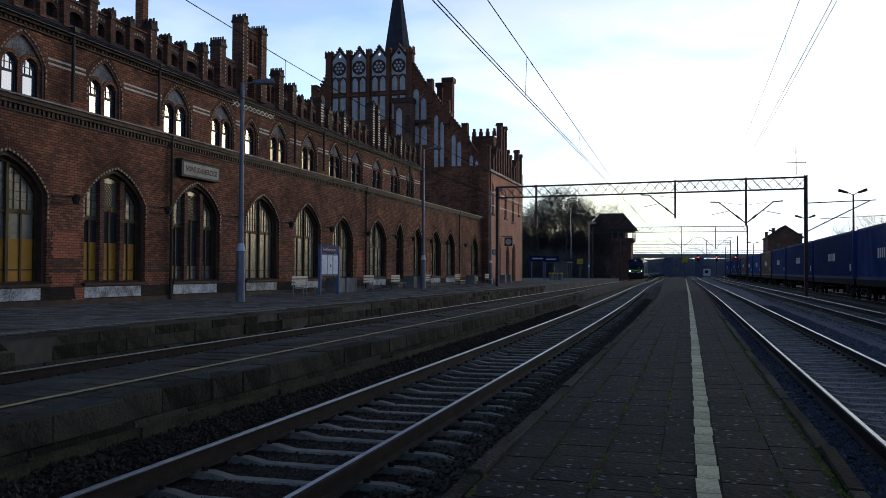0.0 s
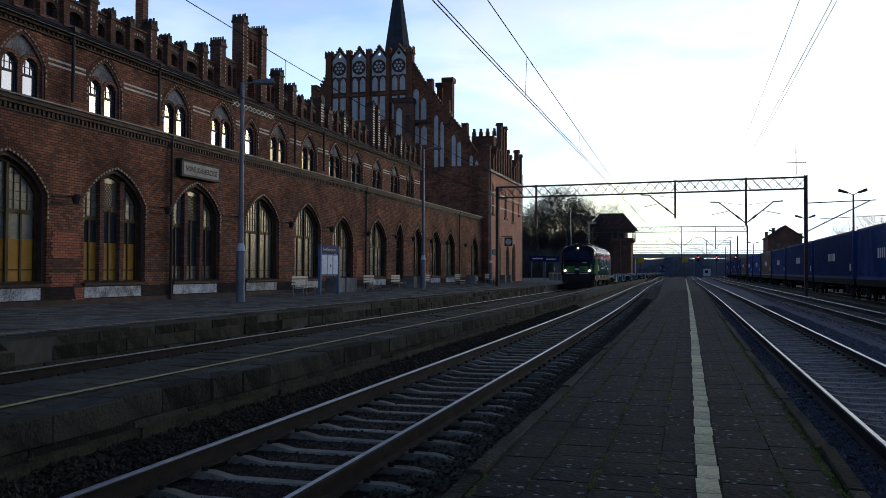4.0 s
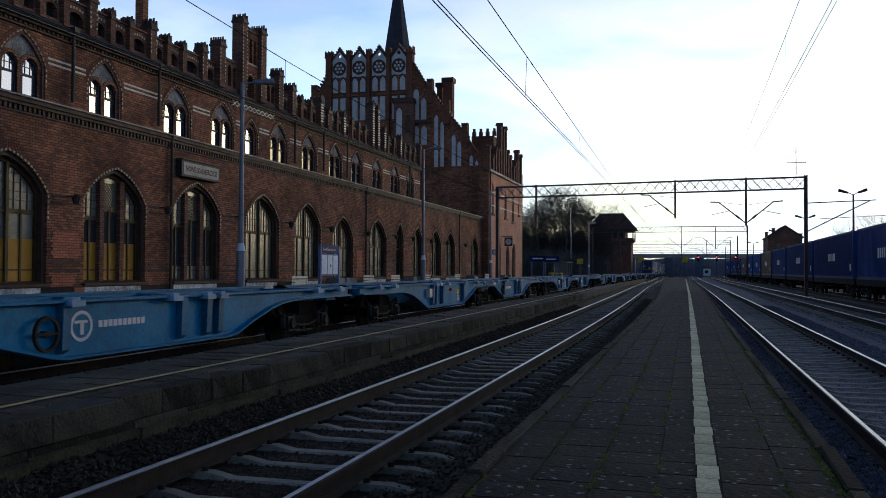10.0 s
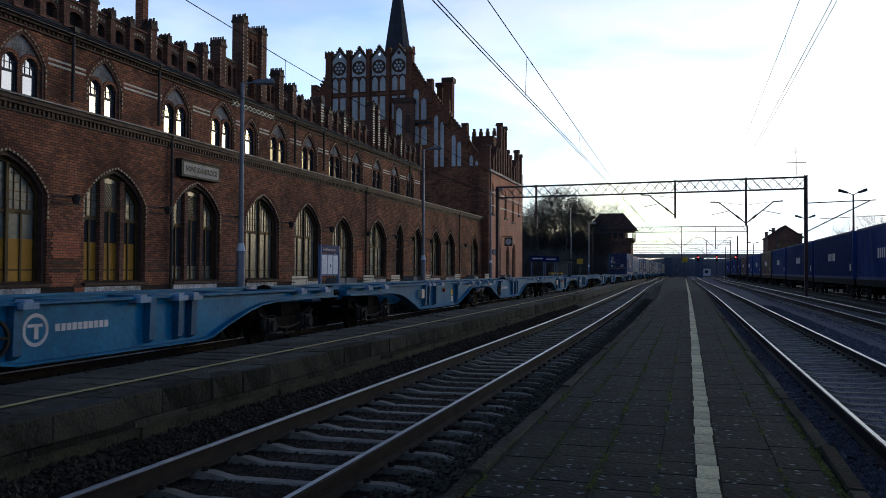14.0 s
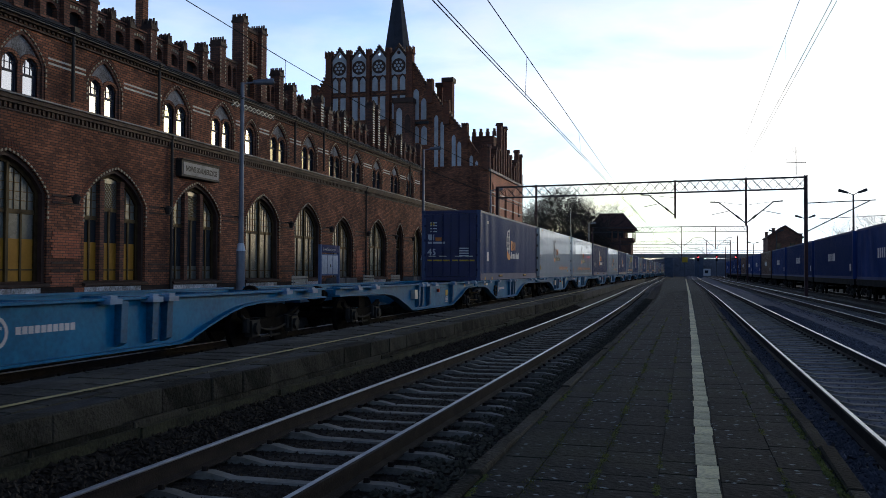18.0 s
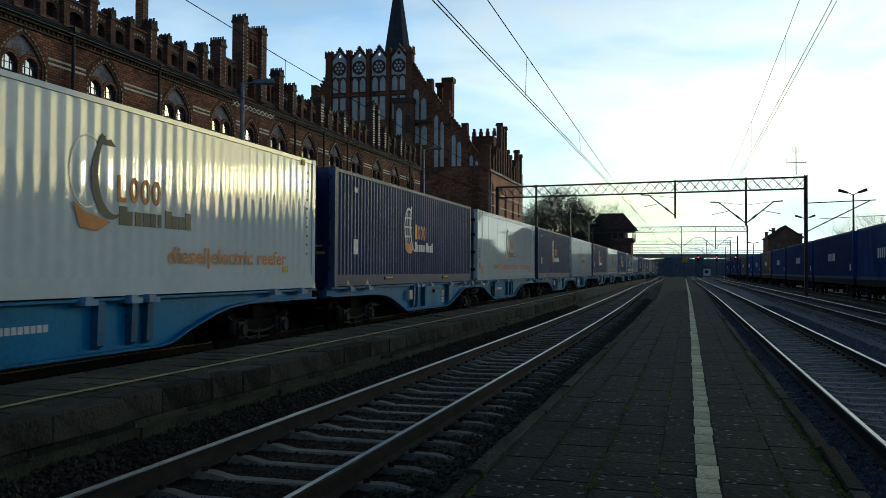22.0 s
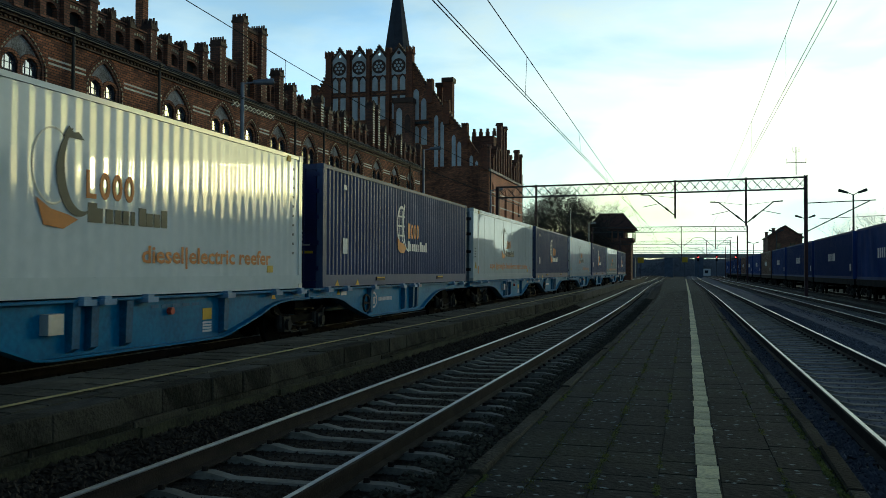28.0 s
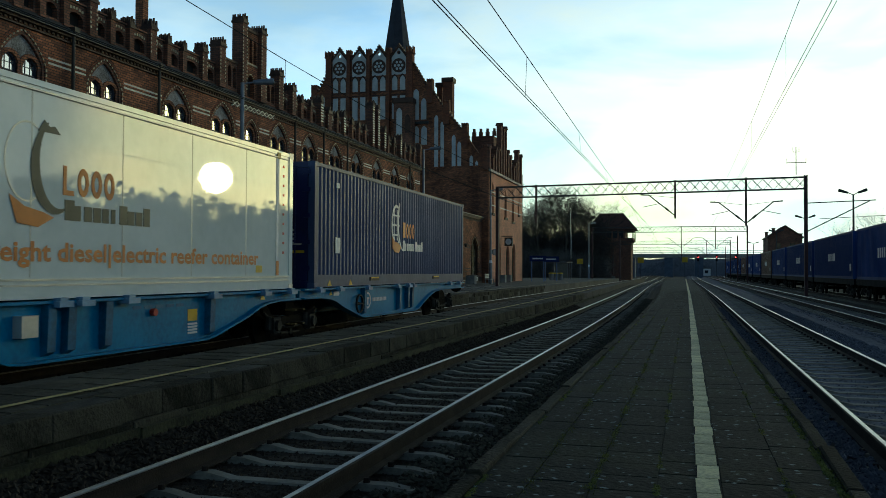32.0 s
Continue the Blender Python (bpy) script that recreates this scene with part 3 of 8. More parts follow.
for a, b in zip(edges[::2], edges[1::2]):
    if b - a > 0.25:
        for z in (8.26, 8.42):
            part("white_band", B(XF - 0.03, XF - 0.015, a, b, z, z + 0.06), LIGHTBRICK, station)
# bands of dark brick on the ground floor piers
edges = [Y0] + [e for c, w, a, k in LOWER for e in (c - w - 0.2, c + w + 0.2)] + [Y1]
for a, b in zip(edges[::2], edges[1::2]):
    if b - a > 0.25:
        for z, h in ((3.98, 0.08), (3.74, 0.08), (1.75, 0.07), (1.5, 0.07)):
            part("pier_band", B(XF, XF + 0.025, a, b, z, z + h), TRIM, station)


HEADER = mat("pale_header_brick", (0.54, 0.465, 0.33), (0.17, 0.14, 0.10), 5.0, 0.6, fine=0.5)
PALEPANE = mat("curtained_pane", (0.15, 0.16, 0.145), (0.06, 0.07, 0.07), 1.1, 0.28, spec=0.4)
OLDFRAME = mat("ochre_brown_wood", (0.10, 0.062, 0.02), (0.055, 0.034, 0.013), 3.0, 0.7, bump=0.2)


def voussoirs(parent, c, w, z0, zs, za, depth, d, n=13, jamb=0.0):
    """A ring of standing bricks round the arch and a dotted line of pale headers at its edge."""
    inner, outer = arch(c, w, zs - 0.01, zs, za, n)[1:-1], arch(c, w + depth, zs - 0.01, zs, za + depth * 1.15, n)[1:-1]
    m, ring = Mesh(), Mesh()
    for i in range(len(inner) - 1):
        a, b, e, f = (Vector(k) for k in (inner[i], inner[i + 1], outer[i], outer[i + 1]))
        for k in (0.04, 0.37, 0.70):
            ring.prism([tuple(a.lerp(b, k).lerp(e.lerp(f, k), 0.28)), tuple(a.lerp(b, k + 0.26).lerp(e.lerp(f, k + 0.26), 0.28)), tuple(e.lerp(f, k + 0.26)), tuple(e.lerp(f, k))], fx, d - 0.05, d + 0.012)
        p, q = [a.lerp(b, t) for t in (0.2, 0.66)], [e.lerp(f, t) for t in (0.2, 0.66)]
        m.prism([tuple(p[0]), tuple(p[1]), tuple(p[1].lerp(q[1], 0.24)), tuple(p[0].lerp(q[0], 0.24))], fx, d - 0.04, d + 0.02)
    z = zs - 0.12
    while z > zs - jamb:
        for y in (c - w - 0.07, c + w):
            m.box(XF + d - 0.04, XF + d + 0.02, y, y + 0.07, z, z + 0.08)
        z -= 0.17
    tagged(part("arch_bricks", ring, BRICK_NEW, parent, "standing red bricks round the arch"), kind="stuff")
    tagged(part("header_bricks", m, HEADER, parent, "pale header bricks along the arch edge"), kind="stuff")


def lower_window(c, w, za, kind):
    zs = za - ARCH
    z0 = SILL if kind != "door" else 0.42
    win = part("window", Mesh().band(arch(c, w - 0.26, z0 + 0.08, zs, za - 0.3), arch(c, w - 0.1, z0, zs, za - 0.12), fx, -0.4, -0.26, closed=True), FRAME, station,
               "tall pointed window with brown wooden frame")
    part("reveal", Mesh().band(arch(c, w - 0.12, z0, zs, za - 0.14), arch(c, w, z0, zs, za), fx, -0.42, -0.1, closed=True), TRIM, win, "dark moulded brick reveal")
    voussoirs(win, c, w, z0, zs, za, 0.3, 0.0, jamb=0.9)
    fr = Mesh()
    w2 = w - 0.2
    stone = kind in ("boarded", "lattice")
    mull = (-w2 * 0.38, w2 * 0.35) if stone else ((w2 * 0.18,) if kind == "ochre" else ((w2 * 0.05,) if kind != "door" else ()))
    mw = 0.12 if stone else 0.06
    zt = zs - 0.62

    def top(x):
        pts = arch(0, w2, zs, zs, za - 0.22, 12)[1:14]
        x = -abs(x)
        for (p, q), (r, t) in zip(pts[:-1], pts[1:]):
            if p <= x <= r:
                return q + (t - q) * (x - p) / max(1e-6, r - p)
        return zs + 0.02

    cols = [-w2 + 0.04] + list(mull) + [w2 - 0.04]
    for x in mull:
        fr.box(XF - 0.4, XF - (0.16 if stone else 0.24), c + x - mw, c + x + mw, z0, top(x) - 0.02)
    part("mullion", fr, BRICK_DARK if stone else OLDFRAME, win, "brick mullion" if stone else "ochre-brown wooden mullion") if mull else None
    for i, (a, b) in enumerate(zip(cols[:-1], cols[1:])):
        a, b = a + (mw if i else 0), b - (mw if i < len(cols) - 2 else 0)
        bars = Mesh()
        ze = zt + (0.35 if stone and i == 1 else 0)
        bars.box(XF - 0.37, XF - 0.29, c + a, c + b, ze - 0.07, ze + 0.07)
        k = max(2, round((b - a) / 0.27))
        lattice = stone and i == 1
        if not lattice:
            for j in range(1, k):
                x = a + (b - a) * j / k
                bars.box(XF - 0.35, XF - 0.31, c + x - 0.015, c + x + 0.015, ze, top(x) - 0.05)
            for j in range(1, 6):
                z = ze + 0.07 + j * 0.28
                xs = [x for x in (a, b, (a + b) / 2) if top(x) > z]
                if len(xs) >= 2:
                    bars.box(XF - 0.35, XF - 0.31, c + min(xs), c + max(xs), z - 0.013, z + 0.013)
        else:
            zc, wd = top((a + b) / 2) - 0.3, b - a
            for j in range(-6, 16):
                for s in (-1, 1):
                    za_ = ze + 0.07 + j * 0.15
                    k0, k1 = sorted(((ze + 0.07 - za_) / (s * 1.6 * wd), (zc - za_) / (s * 1.6 * wd)))
                    k0, k1 = max(0.0, k0), min(1.0, k1)
                    if k1 - k0 > 0.05:
                        p, q = za_ + s * 1.6 * wd * k0, za_ + s * 1.6 * wd * k1
                        bars.prism([(c + a + wd * k0, p - 0.011), (c + a + wd * k0, p + 0.011), (c + a + wd * k1, q + 0.011), (c + a + wd * k1, q - 0.011)], fx, -0.35, -0.322 + s * 0.004)
        bars.box(XF - 0.36, XF - 0.29, c + (a + b) / 2 - 0.04, c + (a + b) / 2 + 0.04, z0, ze)
        if kind != "door":
            bars.box(XF - 0.36, XF - 0.30, c + a, c + b, z0 + 0.42, z0 + 0.47)
        part("glazing_bar", bars, OLDFRAME if kind != "door" else FRAME, win)
        lo = [(c + a, z0 + 0.04), (c + b, z0 + 0.04), (c + b, ze - 0.07), (c + a, ze - 0.07)]
        part("pane", Mesh().prism(lo, fx, -0.345, -0.335), GLASS_M if stone or kind == "door" else PALEPANE, win, "dim window pane")
        seg = [c + a + (b - a) * j / 6 for j in range(7)]
        hi = [(seg[0], ze + 0.07), (seg[-1], ze + 0.07)] + [(s_, max(ze + 0.09, top(s_ - c) - 0.04)) for s_ in seg[::-1]]
        part("pane", Mesh().prism(hi, fx, -0.345, -0.335), GLASS_M if kind == "door" else PALEPANE, win, "pale small-paned pointed light")
        if kind in ("ochre", "boarded"):
            part("board", B(XF - 0.334, XF - 0.328, c + a, c + b, z0 + 0.06, z0 + 1.42), YELLOWPANEL, win, "ochre yellow board behind the glazing")
        elif kind == "lattice":
            part("curtain", B(XF - 0.334, XF - 0.328, c + a, c + b, z0 + 0.06, z0 + 0.62), PALEPANE, win, "short pale net curtain")
    if kind != "door":
        part("sill", Mesh().prism([(0.12, z0 - 0.1), (0.12, z0 - 0.02), (-0.5, z0 + 0.12), (-0.5, z0 - 0.1)], lambda a, b, d: (XF + a, d, b), c - w - 0.05, c + w + 0.05), TRIM, win,
             "sloping dark brick sill")
        part("whitewashed_patch", B(XF, XF + 0.045, c - w + 0.02, c + w - 0.3, 0.6, 0.98), WHITEWASH, win, "flaking whitewashed apron under the sill")


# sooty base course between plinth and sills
part("base_course", B(XF, XF + 0.025, Y0, Y1, 0.56, 1.0), BRICK_SOOT_SHADE, station, "sooty brick base below the sills")
for c, w, za, kind in LOWER:
    lower_window(c, w, za, kind)
# black panel paints the darkness of the rooms behind the windows
part("room_back", B(XF - 3.2, XF - 3.0, Y0 + 0.5, Y1, 0.36, 6.3), BLACK, station, "flat black panel in place of the unlit rooms")


def upper_window(c, w, single):
    z0, zs, za = ZCOR + 0.12, 8.1, 8.72 if single else 9.06
    win = part("window", Mesh().band(arch(c, w - 0.1, z0, zs, za - 0.12), arch(c, w, z0, zs, za), fx, -0.3, -0.06, closed=True), BRICK_DARK, station, "pointed twin window in a moulded brick arch")
    voussoirs(win, c, w, z0, zs, za, 0.2, -0.03, n=8, jamb=0.7)
    lights = [(c, w * 0.62)] if single else [(c - w * 0.44, w * 0.33), (c + w * 0.44, w * 0.33)]

    def head(a, r, z):
        return [(a + math.cos(t) * r, z + math.sin(t) * r * 0.9) for t in np.linspace(math.pi, 0, 9)]

    zh = 7.98
    sub = [[(a - b, z0 + 0.02)] + head(a, b, zh) + [(a + b, z0 + 0.02)] for a, b in lights]
    part("tympanum", Mesh().holed(arch(c, w - 0.08, z0, zs, za - 0.1), sub, fx, -0.28, -0.16), TYMPANUM if not single else BRICK_DARK, win, "grey flaking plaster arch field")
    for i, (a, b) in enumerate(lights):
        part("light_arch", Mesh().band(head(a, b, zh), head(a, b + 0.15, zh), fx, -0.24, -0.11 + 0.006 * i), BRICK, win, "round brick arch over the light")
        part("sash", Mesh().band([(a - b + 0.05, z0 + 0.07)] + head(a, b - 0.05, zh) + [(a + b - 0.05, z0 + 0.07)], [(a - b, z0 + 0.02)] + head(a, b, zh) + [(a + b, z0 + 0.02)], fx, -0.28, -0.2, closed=True), BLUEGREY, win)
        bar = B(XF - 0.28, XF - 0.21, a - b, a + b, 7.70, 7.77)
        for k in (-0.33, 0.33):
            bar.box(XF - 0.27, XF - 0.23, a + k * b - 0.012, a + k * b + 0.012, 7.77, zh + b * 0.75)
        bar.box(XF - 0.27, XF - 0.23, a - b, a + b, 7.98, 8.0)
        part("glazing_bar", bar, BLUEGREY, win)
        part("pane", Mesh().prism([(a - b, z0 + 0.03)] + head(a, b - 0.01, zh) + [(a + b, z0 + 0.03)], fx, -0.255, -0.245), SKYGLASS if c < 40 else GLASS_M, win, "window pane that mirrors the pale sky" if c < 40 else "dim window pane")
    spans = [(c - w + 0.08, lights[0][0] - lights[0][1])] + [(lights[0][0] + lights[0][1], lights[-1][0] - lights[-1][1])] * (not single) + [(lights[-1][0] + lights[-1][1], c + w - 0.08)]
    for a, b in spans:
        part("window_pier", B(XF - 0.27, XF - 0.13, a, b, z0, zh), BRICK_DARK, win)
    part("sill", B(XF - 0.5, XF + 0.06, c - w - 0.05, c + w + 0.05, z0 - 0.07, z0), TRIM, win)


BLUEGREY = mat("dark_blue_sash_paint", (0.03, 0.036, 0.06), (0.018, 0.02, 0.035), 3.0, 0.6)
SKYGLASS = bpy.data.materials.new("sky_mirroring_glass")
SKYGLASS.use_nodes = True
_s = SKYGLASS.node_tree.nodes["Principled BSDF"]
_s.inputs["Base Color"].default_value = (0.48, 0.5, 0.55, 1)
_s.inputs["Roughness"].default_value = 0.04
_s.inputs["Metallic"].default_value = 0.85
for c, w, s in UPPER:
    upper_window(c, w, s)


# battlements: a niched parapet between posts
def post(y, z1, w=0.42, striped=False, d=0.4):
    p = part("battlement_post", B(XF - 0.32, XF + d - 0.32, y - w / 2, y + w / 2, ZEAVE + 0.06, z1 - 0.3), BRICK_DARK, station, "sooty brick battlement post")
    cap = Mesh()
    for k, e in ((0.3, 0.03), (0.2, 0.0), (0.1, -0.07)):
        cap.box(XF - 0.34 - e, XF + d - 0.3 + e, y - w / 2 - e, y + w / 2 + e, z1 - k, z1 - k + 0.1)
    part("cap", cap, TRIM, p, "stepped brick cap")
    cr = Mesh()
    for k in (-1, 0, 1):
        for q in (XF - 0.3, XF + d / 2 - 0.32, XF + d - 0.34):
            t = 0.16 if k == 0 else 0.09
            cr.prism([(y + k * w * 0.38 - 0.05, z1 - 0.1), (y + k * w * 0.38 + 0.05, z1 - 0.1), (y + k * w * 0.42 + 0.02, z1 + t), (y + k * w * 0.42 - 0.02, z1 + t)], lambda a, b, e: (q + e, a, b), -0.035, 0.035)
    part("crown", cr, TRIM, p, "spiky brick crown")
    qn = Mesh()
    k = ZEAVE + 0.34
    while k < z1 - 0.42 and not striped and w > 0.4:
        for e in (-1, 1):
            qn.box(XF + d - 0.33, XF + d - 0.306, y + e * (w / 2 - 0.04) - 0.035, y + e * (w / 2 - 0.04) + 0.035, k, k + 0.075)
        k += 0.165
    if qn.v:
        tagged(part("quoin_bricks", qn, HEADER, p, "pale bricks toothed along the post edges"), kind="stuff")
    if striped:
        k = ZEAVE + 0.3
        while k < z1 - 0.3:
            part("white_stripe", B(XF + d - 0.33, XF + d - 0.305, y - w / 2, y + w / 2, k, k + 0.07), LIGHTBRICK, p, "white brick stripe")
            k += 0.155


def parapet(ya, yb, zt):
    c, w = (ya + yb) / 2, (yb - ya) / 2
    hole = [] if w < 0.2 else [arch(c, w * 0.72, ZEAVE + 0.24, ZEAVE + 0.56, ZEAVE + 0.72, 4)]
    m = Mesh().holed([(ya, ZEAVE + 0.06), (yb, ZEAVE + 0.06), (yb, zt), (ya, zt)], hole, fx, -0.28, -0.1)
    m.box(XF - 0.34, XF - 0.04, ya, yb, zt, zt + 0.07)
    p = part("parapet", m, BRICK_DARK, station, "niched brick parapet")
    # black back paints the shade inside the niche
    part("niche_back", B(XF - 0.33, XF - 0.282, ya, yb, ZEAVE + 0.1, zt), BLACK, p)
    k = Mesh()
    n = int((yb - ya) / 0.15)
    for i in range(n):
        y = ya + 0.05 + i * 0.15
        z = ZEAVE + 0.74 + 0.07 * math.sin(math.pi * (i + 0.5) / n)
        k.box(XF - 0.1, XF - 0.06, y, y + 0.07, z, z + 0.09)
    tagged(part("header_course", k, HEADER, p), kind="stuff")
    k = Mesh()
    for i in range(n):
        y = ya + 0.05 + i * 0.15
        k.box(XF - 0.2, XF - 0.12, y, y + 0.06, zt + 0.07, zt + 0.14)
    tagged(part("crocket_course", k, TRIM, p), kind="stuff")


TURRET = (36.78, 38.67)
# (place, top, width) of the posts, low pairs between taller ones, the gable in the midst
low, tall_z = ZEAVE + 1.24, ZEAVE + 1.55
posts = [(y, z, w) for k in range(5) for y, z, w in ((15.45 + 3.58 * k, tall_z, 0.42), (16.52 + 3.58 * k, low, 0.28), (17.64 + 3.58 * k, low, 0.28))]
posts = [(12.9, low, 0.28), (14.1, low, 0.28)] + posts + [(33.55, 11.2, 0.42), (34.87, 11.76, 0.5), None, (40.7, 11.68, 0.5), (42.24, 11.24, 0.46), (43.45, low, 0.3), (44.65, low, 0.3)]
posts += [(45.87, 11.3, 0.34), (47.28, 10.9, 0.6), (48.4, low, 0.3), (49.54, 11.1, 0.34), (50.83, low, 0.3), (52.0, low, 0.3), (53.15, low, 0.3), (54.3, 12.58, 0.34), (55.35, 12.58, 0.34), (56.64, 11.3, 0.36)]
posts += [(57.66, low, 0.3), (58.9, low, 0.3), (60.1, 11.25, 0.34), (61.3, low, 0.3), (62.5, low, 0.3), (63.7, low, 0.3), (64.95, 11.25, 0.4)]
prev = None
for spot in posts:
    if spot is None:
        prev = None
        continue
    y, z, w = spot
    post(y, z, w, 45.8 < y < 60.5 and w in (0.34, 0.36), 0.5 if z > 11.2 else 0.4)
    if prev is not None:
        parapet(prev[0] + prev[2] / 2, y - w / 2, ZEAVE + 1.02)
    prev = spot
for y, z, w in ((TURRET[0], 13.33, 0.45), (TURRET[1], 13.28, 0.53)):
    post(y, z, w, d=0.55)
mid = sum(TURRET) / 2
ends = (TURRET[0] + 0.22, TURRET[1] - 0.26)
tur = part("gable_panel", Mesh().holed([(ends[0], ZEAVE + 0.06), (ends[1], ZEAVE + 0.06), (ends[1], 12.85), (ends[0], 12.85)],
                                       [arch(mid, 0.38, 9.75, 10.45, 10.85)] + [arch(mid + k, 0.14, 11.4, 12.25, 12.55, 4) for k in (-0.42, 0.0, 0.42)], fx, -0.2, 0.02), BRICK, station, "tall brick gable panel over the cornice")
# near-black back puts the dark of arch and lancets into the colour
part("gable_back", B(XF - 0.3, XF - 0.202, ends[0], ends[1], ZEAVE + 0.06, 12.85), BRICK_SOOT_SHADE, tur)
part("gable_sill", B(XF + 0.02, XF + 0.07, ends[0] + 0.08, ends[1] - 0.08, 11.28, 11.36), HEADER, tur, "pale brick sill under the lancets")
voussoirs(tur, mid, 0.38, 9.75, 10.45, 10.85, 0.14, 0.02, n=5)
part("panel_coping", Mesh().box(XF - 0.34, XF + 0.08, ends[0], ends[1], 12.85, 12.97), TRIM, tur)
cp = Mesh()
for i in range(8):
    k = ends[0] + 0.06 + i * 0.175
    cp.box(XF - 0.05, XF + 0.05, k, k + 0.08, 12.97, 13.07)
part("coping_crocket", cp, TRIM, tur)
for a, b, z in ((35.14, TURRET[0] - 0.24, 11.05), (TURRET[1] + 0.28, 40.43, 10.95)):
    c, n = (a + b) / 2, 3
    sp_ = (b - a) / n
    hl = [arch(a + sp_ * (i + 0.5), sp_ * 0.36, ZEAVE + 0.3, z - 0.35, z - 0.16, 4) for i in range(n)]
    pn = part("blind_panel", Mesh().holed([(a, ZEAVE + 0.06), (b, ZEAVE + 0.06), (b, z), (a, z)], hl, fx, -0.28, -0.04), BRICK_DARK, station, "brick panel with three narrow blind lancets")
    part("panel_back", B(XF - 0.33, XF - 0.22, a + 0.02, b - 0.02, ZEAVE + 0.1, z - 0.02), TYMPANUM, pn, "grey plaster behind the lancets")
    part("panel_coping", B(XF - 0.34, XF + 0.02, a, b, z, z + 0.1), TRIM, pn)
# white lattice frieze under the gable
lat = Mesh()
for i in range(10):
    y = 36.0 + i * 0.42
    for s in (0, 1):
        a, b = (9.08, 9.32) if s else (9.32, 9.08)
        lat.prism([(y, a - 0.02), (y, a + 0.03), (y + 0.42, b + 0.03), (y + 0.42, b - 0.02)], fx, -0.03, 0.05 + s * 0.006)
part("lattice_frieze", lat, LIGHTBRICK, station, "white brick lattice frieze")
part("parapet", B(XF - 0.3, XF - 0.04, 54.48, 55.17, ZEAVE + 0.06, 12.2), BRICK_DARK, station, "tall brick panel between two striped posts")


# downpipes, wall lamps, roof stacks
def pipe(y, z0, z1, d=0.12):
    p = part("downpipe", Mesh().cyl((XF + d, y, z0), (XF + d, y, z1), 0.06), PIPE, station, "dark metal rainwater pipe")
    cl = Mesh()
    k = z0 + 0.8
    while k < z1:
        cl.cyl((XF + d, y, k), (XF + d, y, k + 0.06), 0.08)
        k += 1.6
    part("pipe_clip", cl, PIPE, p)
    part("hopper", B(XF + 0.02, XF + d + 0.14, y - 0.12, y + 0.12, z1, z1 + 0.2), PIPE, p)


for y, z0, z1 in ((25.1, 7.2, 9.5), (30.1, 7.2, 9.4), (31.05, 0.4, 6.8), (42.5, 7.2, 9.4), (46.3, 7.2, 9.4), (49.9, 7.2, 9.4), (53.2, 0.4, 6.8), (62.4, 7.2, 9.4), (77.2, 0.4, 6.8)):
    pipe(y, z0, z1)
for y in (25.05, 30.45, 36.3, 41.6, 46.95, 53.0, 58.6, 62.6, 67.3, 72.2, 78.6):
    lamp = thing("wall_lamp", "dark lantern bracketed to the brick pier", "lamp", pose(XF, y, 3.85), "wall lamps of the station")
    part("bracket", B(0.02, 0.34, -0.02, 0.02, 0.16, 0.2), PIPE, lamp)
    part("lantern", Mesh().cyl((0.36, 0, -0.1), (0.36, 0, 0.14), 0.09, 0.16, 8), PIPE, lamp)
    part("lantern_cap", Mesh().cyl((0.36, 0, 0.14), (0.36, 0, 0.24), 0.18, 0.05, 8), PIPE, lamp)
ch = part("chimney", B(-24.1, -23.7, 34.55, 34.95, ZEAVE + 0.5, 14.9), BRICK, station, "slim brick chimney stack")
part("chimney_cap", Mesh().box(-24.2, -23.6, 34.45, 35.05, 13.9, 14.05).box(-24.16, -23.64, 34.49, 35.01, 14.9, 15.05), TRIM, ch)

# station sign over the third window
sign = thing("station_sign", "white station name board in a deep dark case on the wall", "sign", pose(XF, 33.0, 5.72, 0, 0, 0))
part("case", Mesh().box(0.003, 0.28, -1.5, 1.5, -0.34, 0.34), PIPE, sign, "deep dark sign case", bevel=0.02)
part("board", B(0.28, 0.295, -1.38, 1.38, -0.25, 0.25), SIGNBOARD, sign, "dull white enamel name board")
nm = text_mesh("NOWE SKALMIERZYCE", 0.3, PIPE, 0.014)
wide = max(v.co.x for v in nm.vertices)
nm.transform(Matrix.Diagonal((2.45 / wide, 1, 1, 1)))
part("station_name", nm, PIPE, sign, "dark weathered station name", at=on_side(0.298, -1.22, -0.1))
part("hood", B(0.003, 0.36, -1.52, 1.52, 0.345, 0.38), PIPE, sign, "sheet metal hood")

# patches of newer brick on the piers
for i, (y0, y1, z0, z1) in enumerate(((24.15, 25.8, 1.95, 2.85), (24.15, 25.55, 1.02, 1.5), (25.3, 26.1, 0.4, 0.99), (51.6, 53.0, 1.2, 2.9), (67.0, 67.9, 1.3, 3.0))):
    rp_ = Mesh()
    rr = random.Random(i)
    z = z0
    while z < z1 - 0.04:
        rp_.box(XF, XF + 0.03, y0 + rr.uniform(0, 0.25), y1 - rr.uniform(0, 0.25), z, min(z + 0.088, z1))
        z += 0.088
    part("brick_repair", rp_, BRICK_REPAIR, station, "patch of newer orange-red brick")

# ---- great hall with stepped gable, and its trackside wing ----
HX, HY0, HY1 = -19.3, 86.6, 105.0  # near corner and the two ends
hall = thing("station_hall", "tall brick hall with stepped Gothic gable and slender spire", "station building")
CX = -31.9  # axis of the gable


def gy(a, b, d):
    """On the gable: a is x, b is z, d towards the camera."""
    return (a, HY0 - d, b)


def hx(a, b, d):
    return (HX + d, a, b)


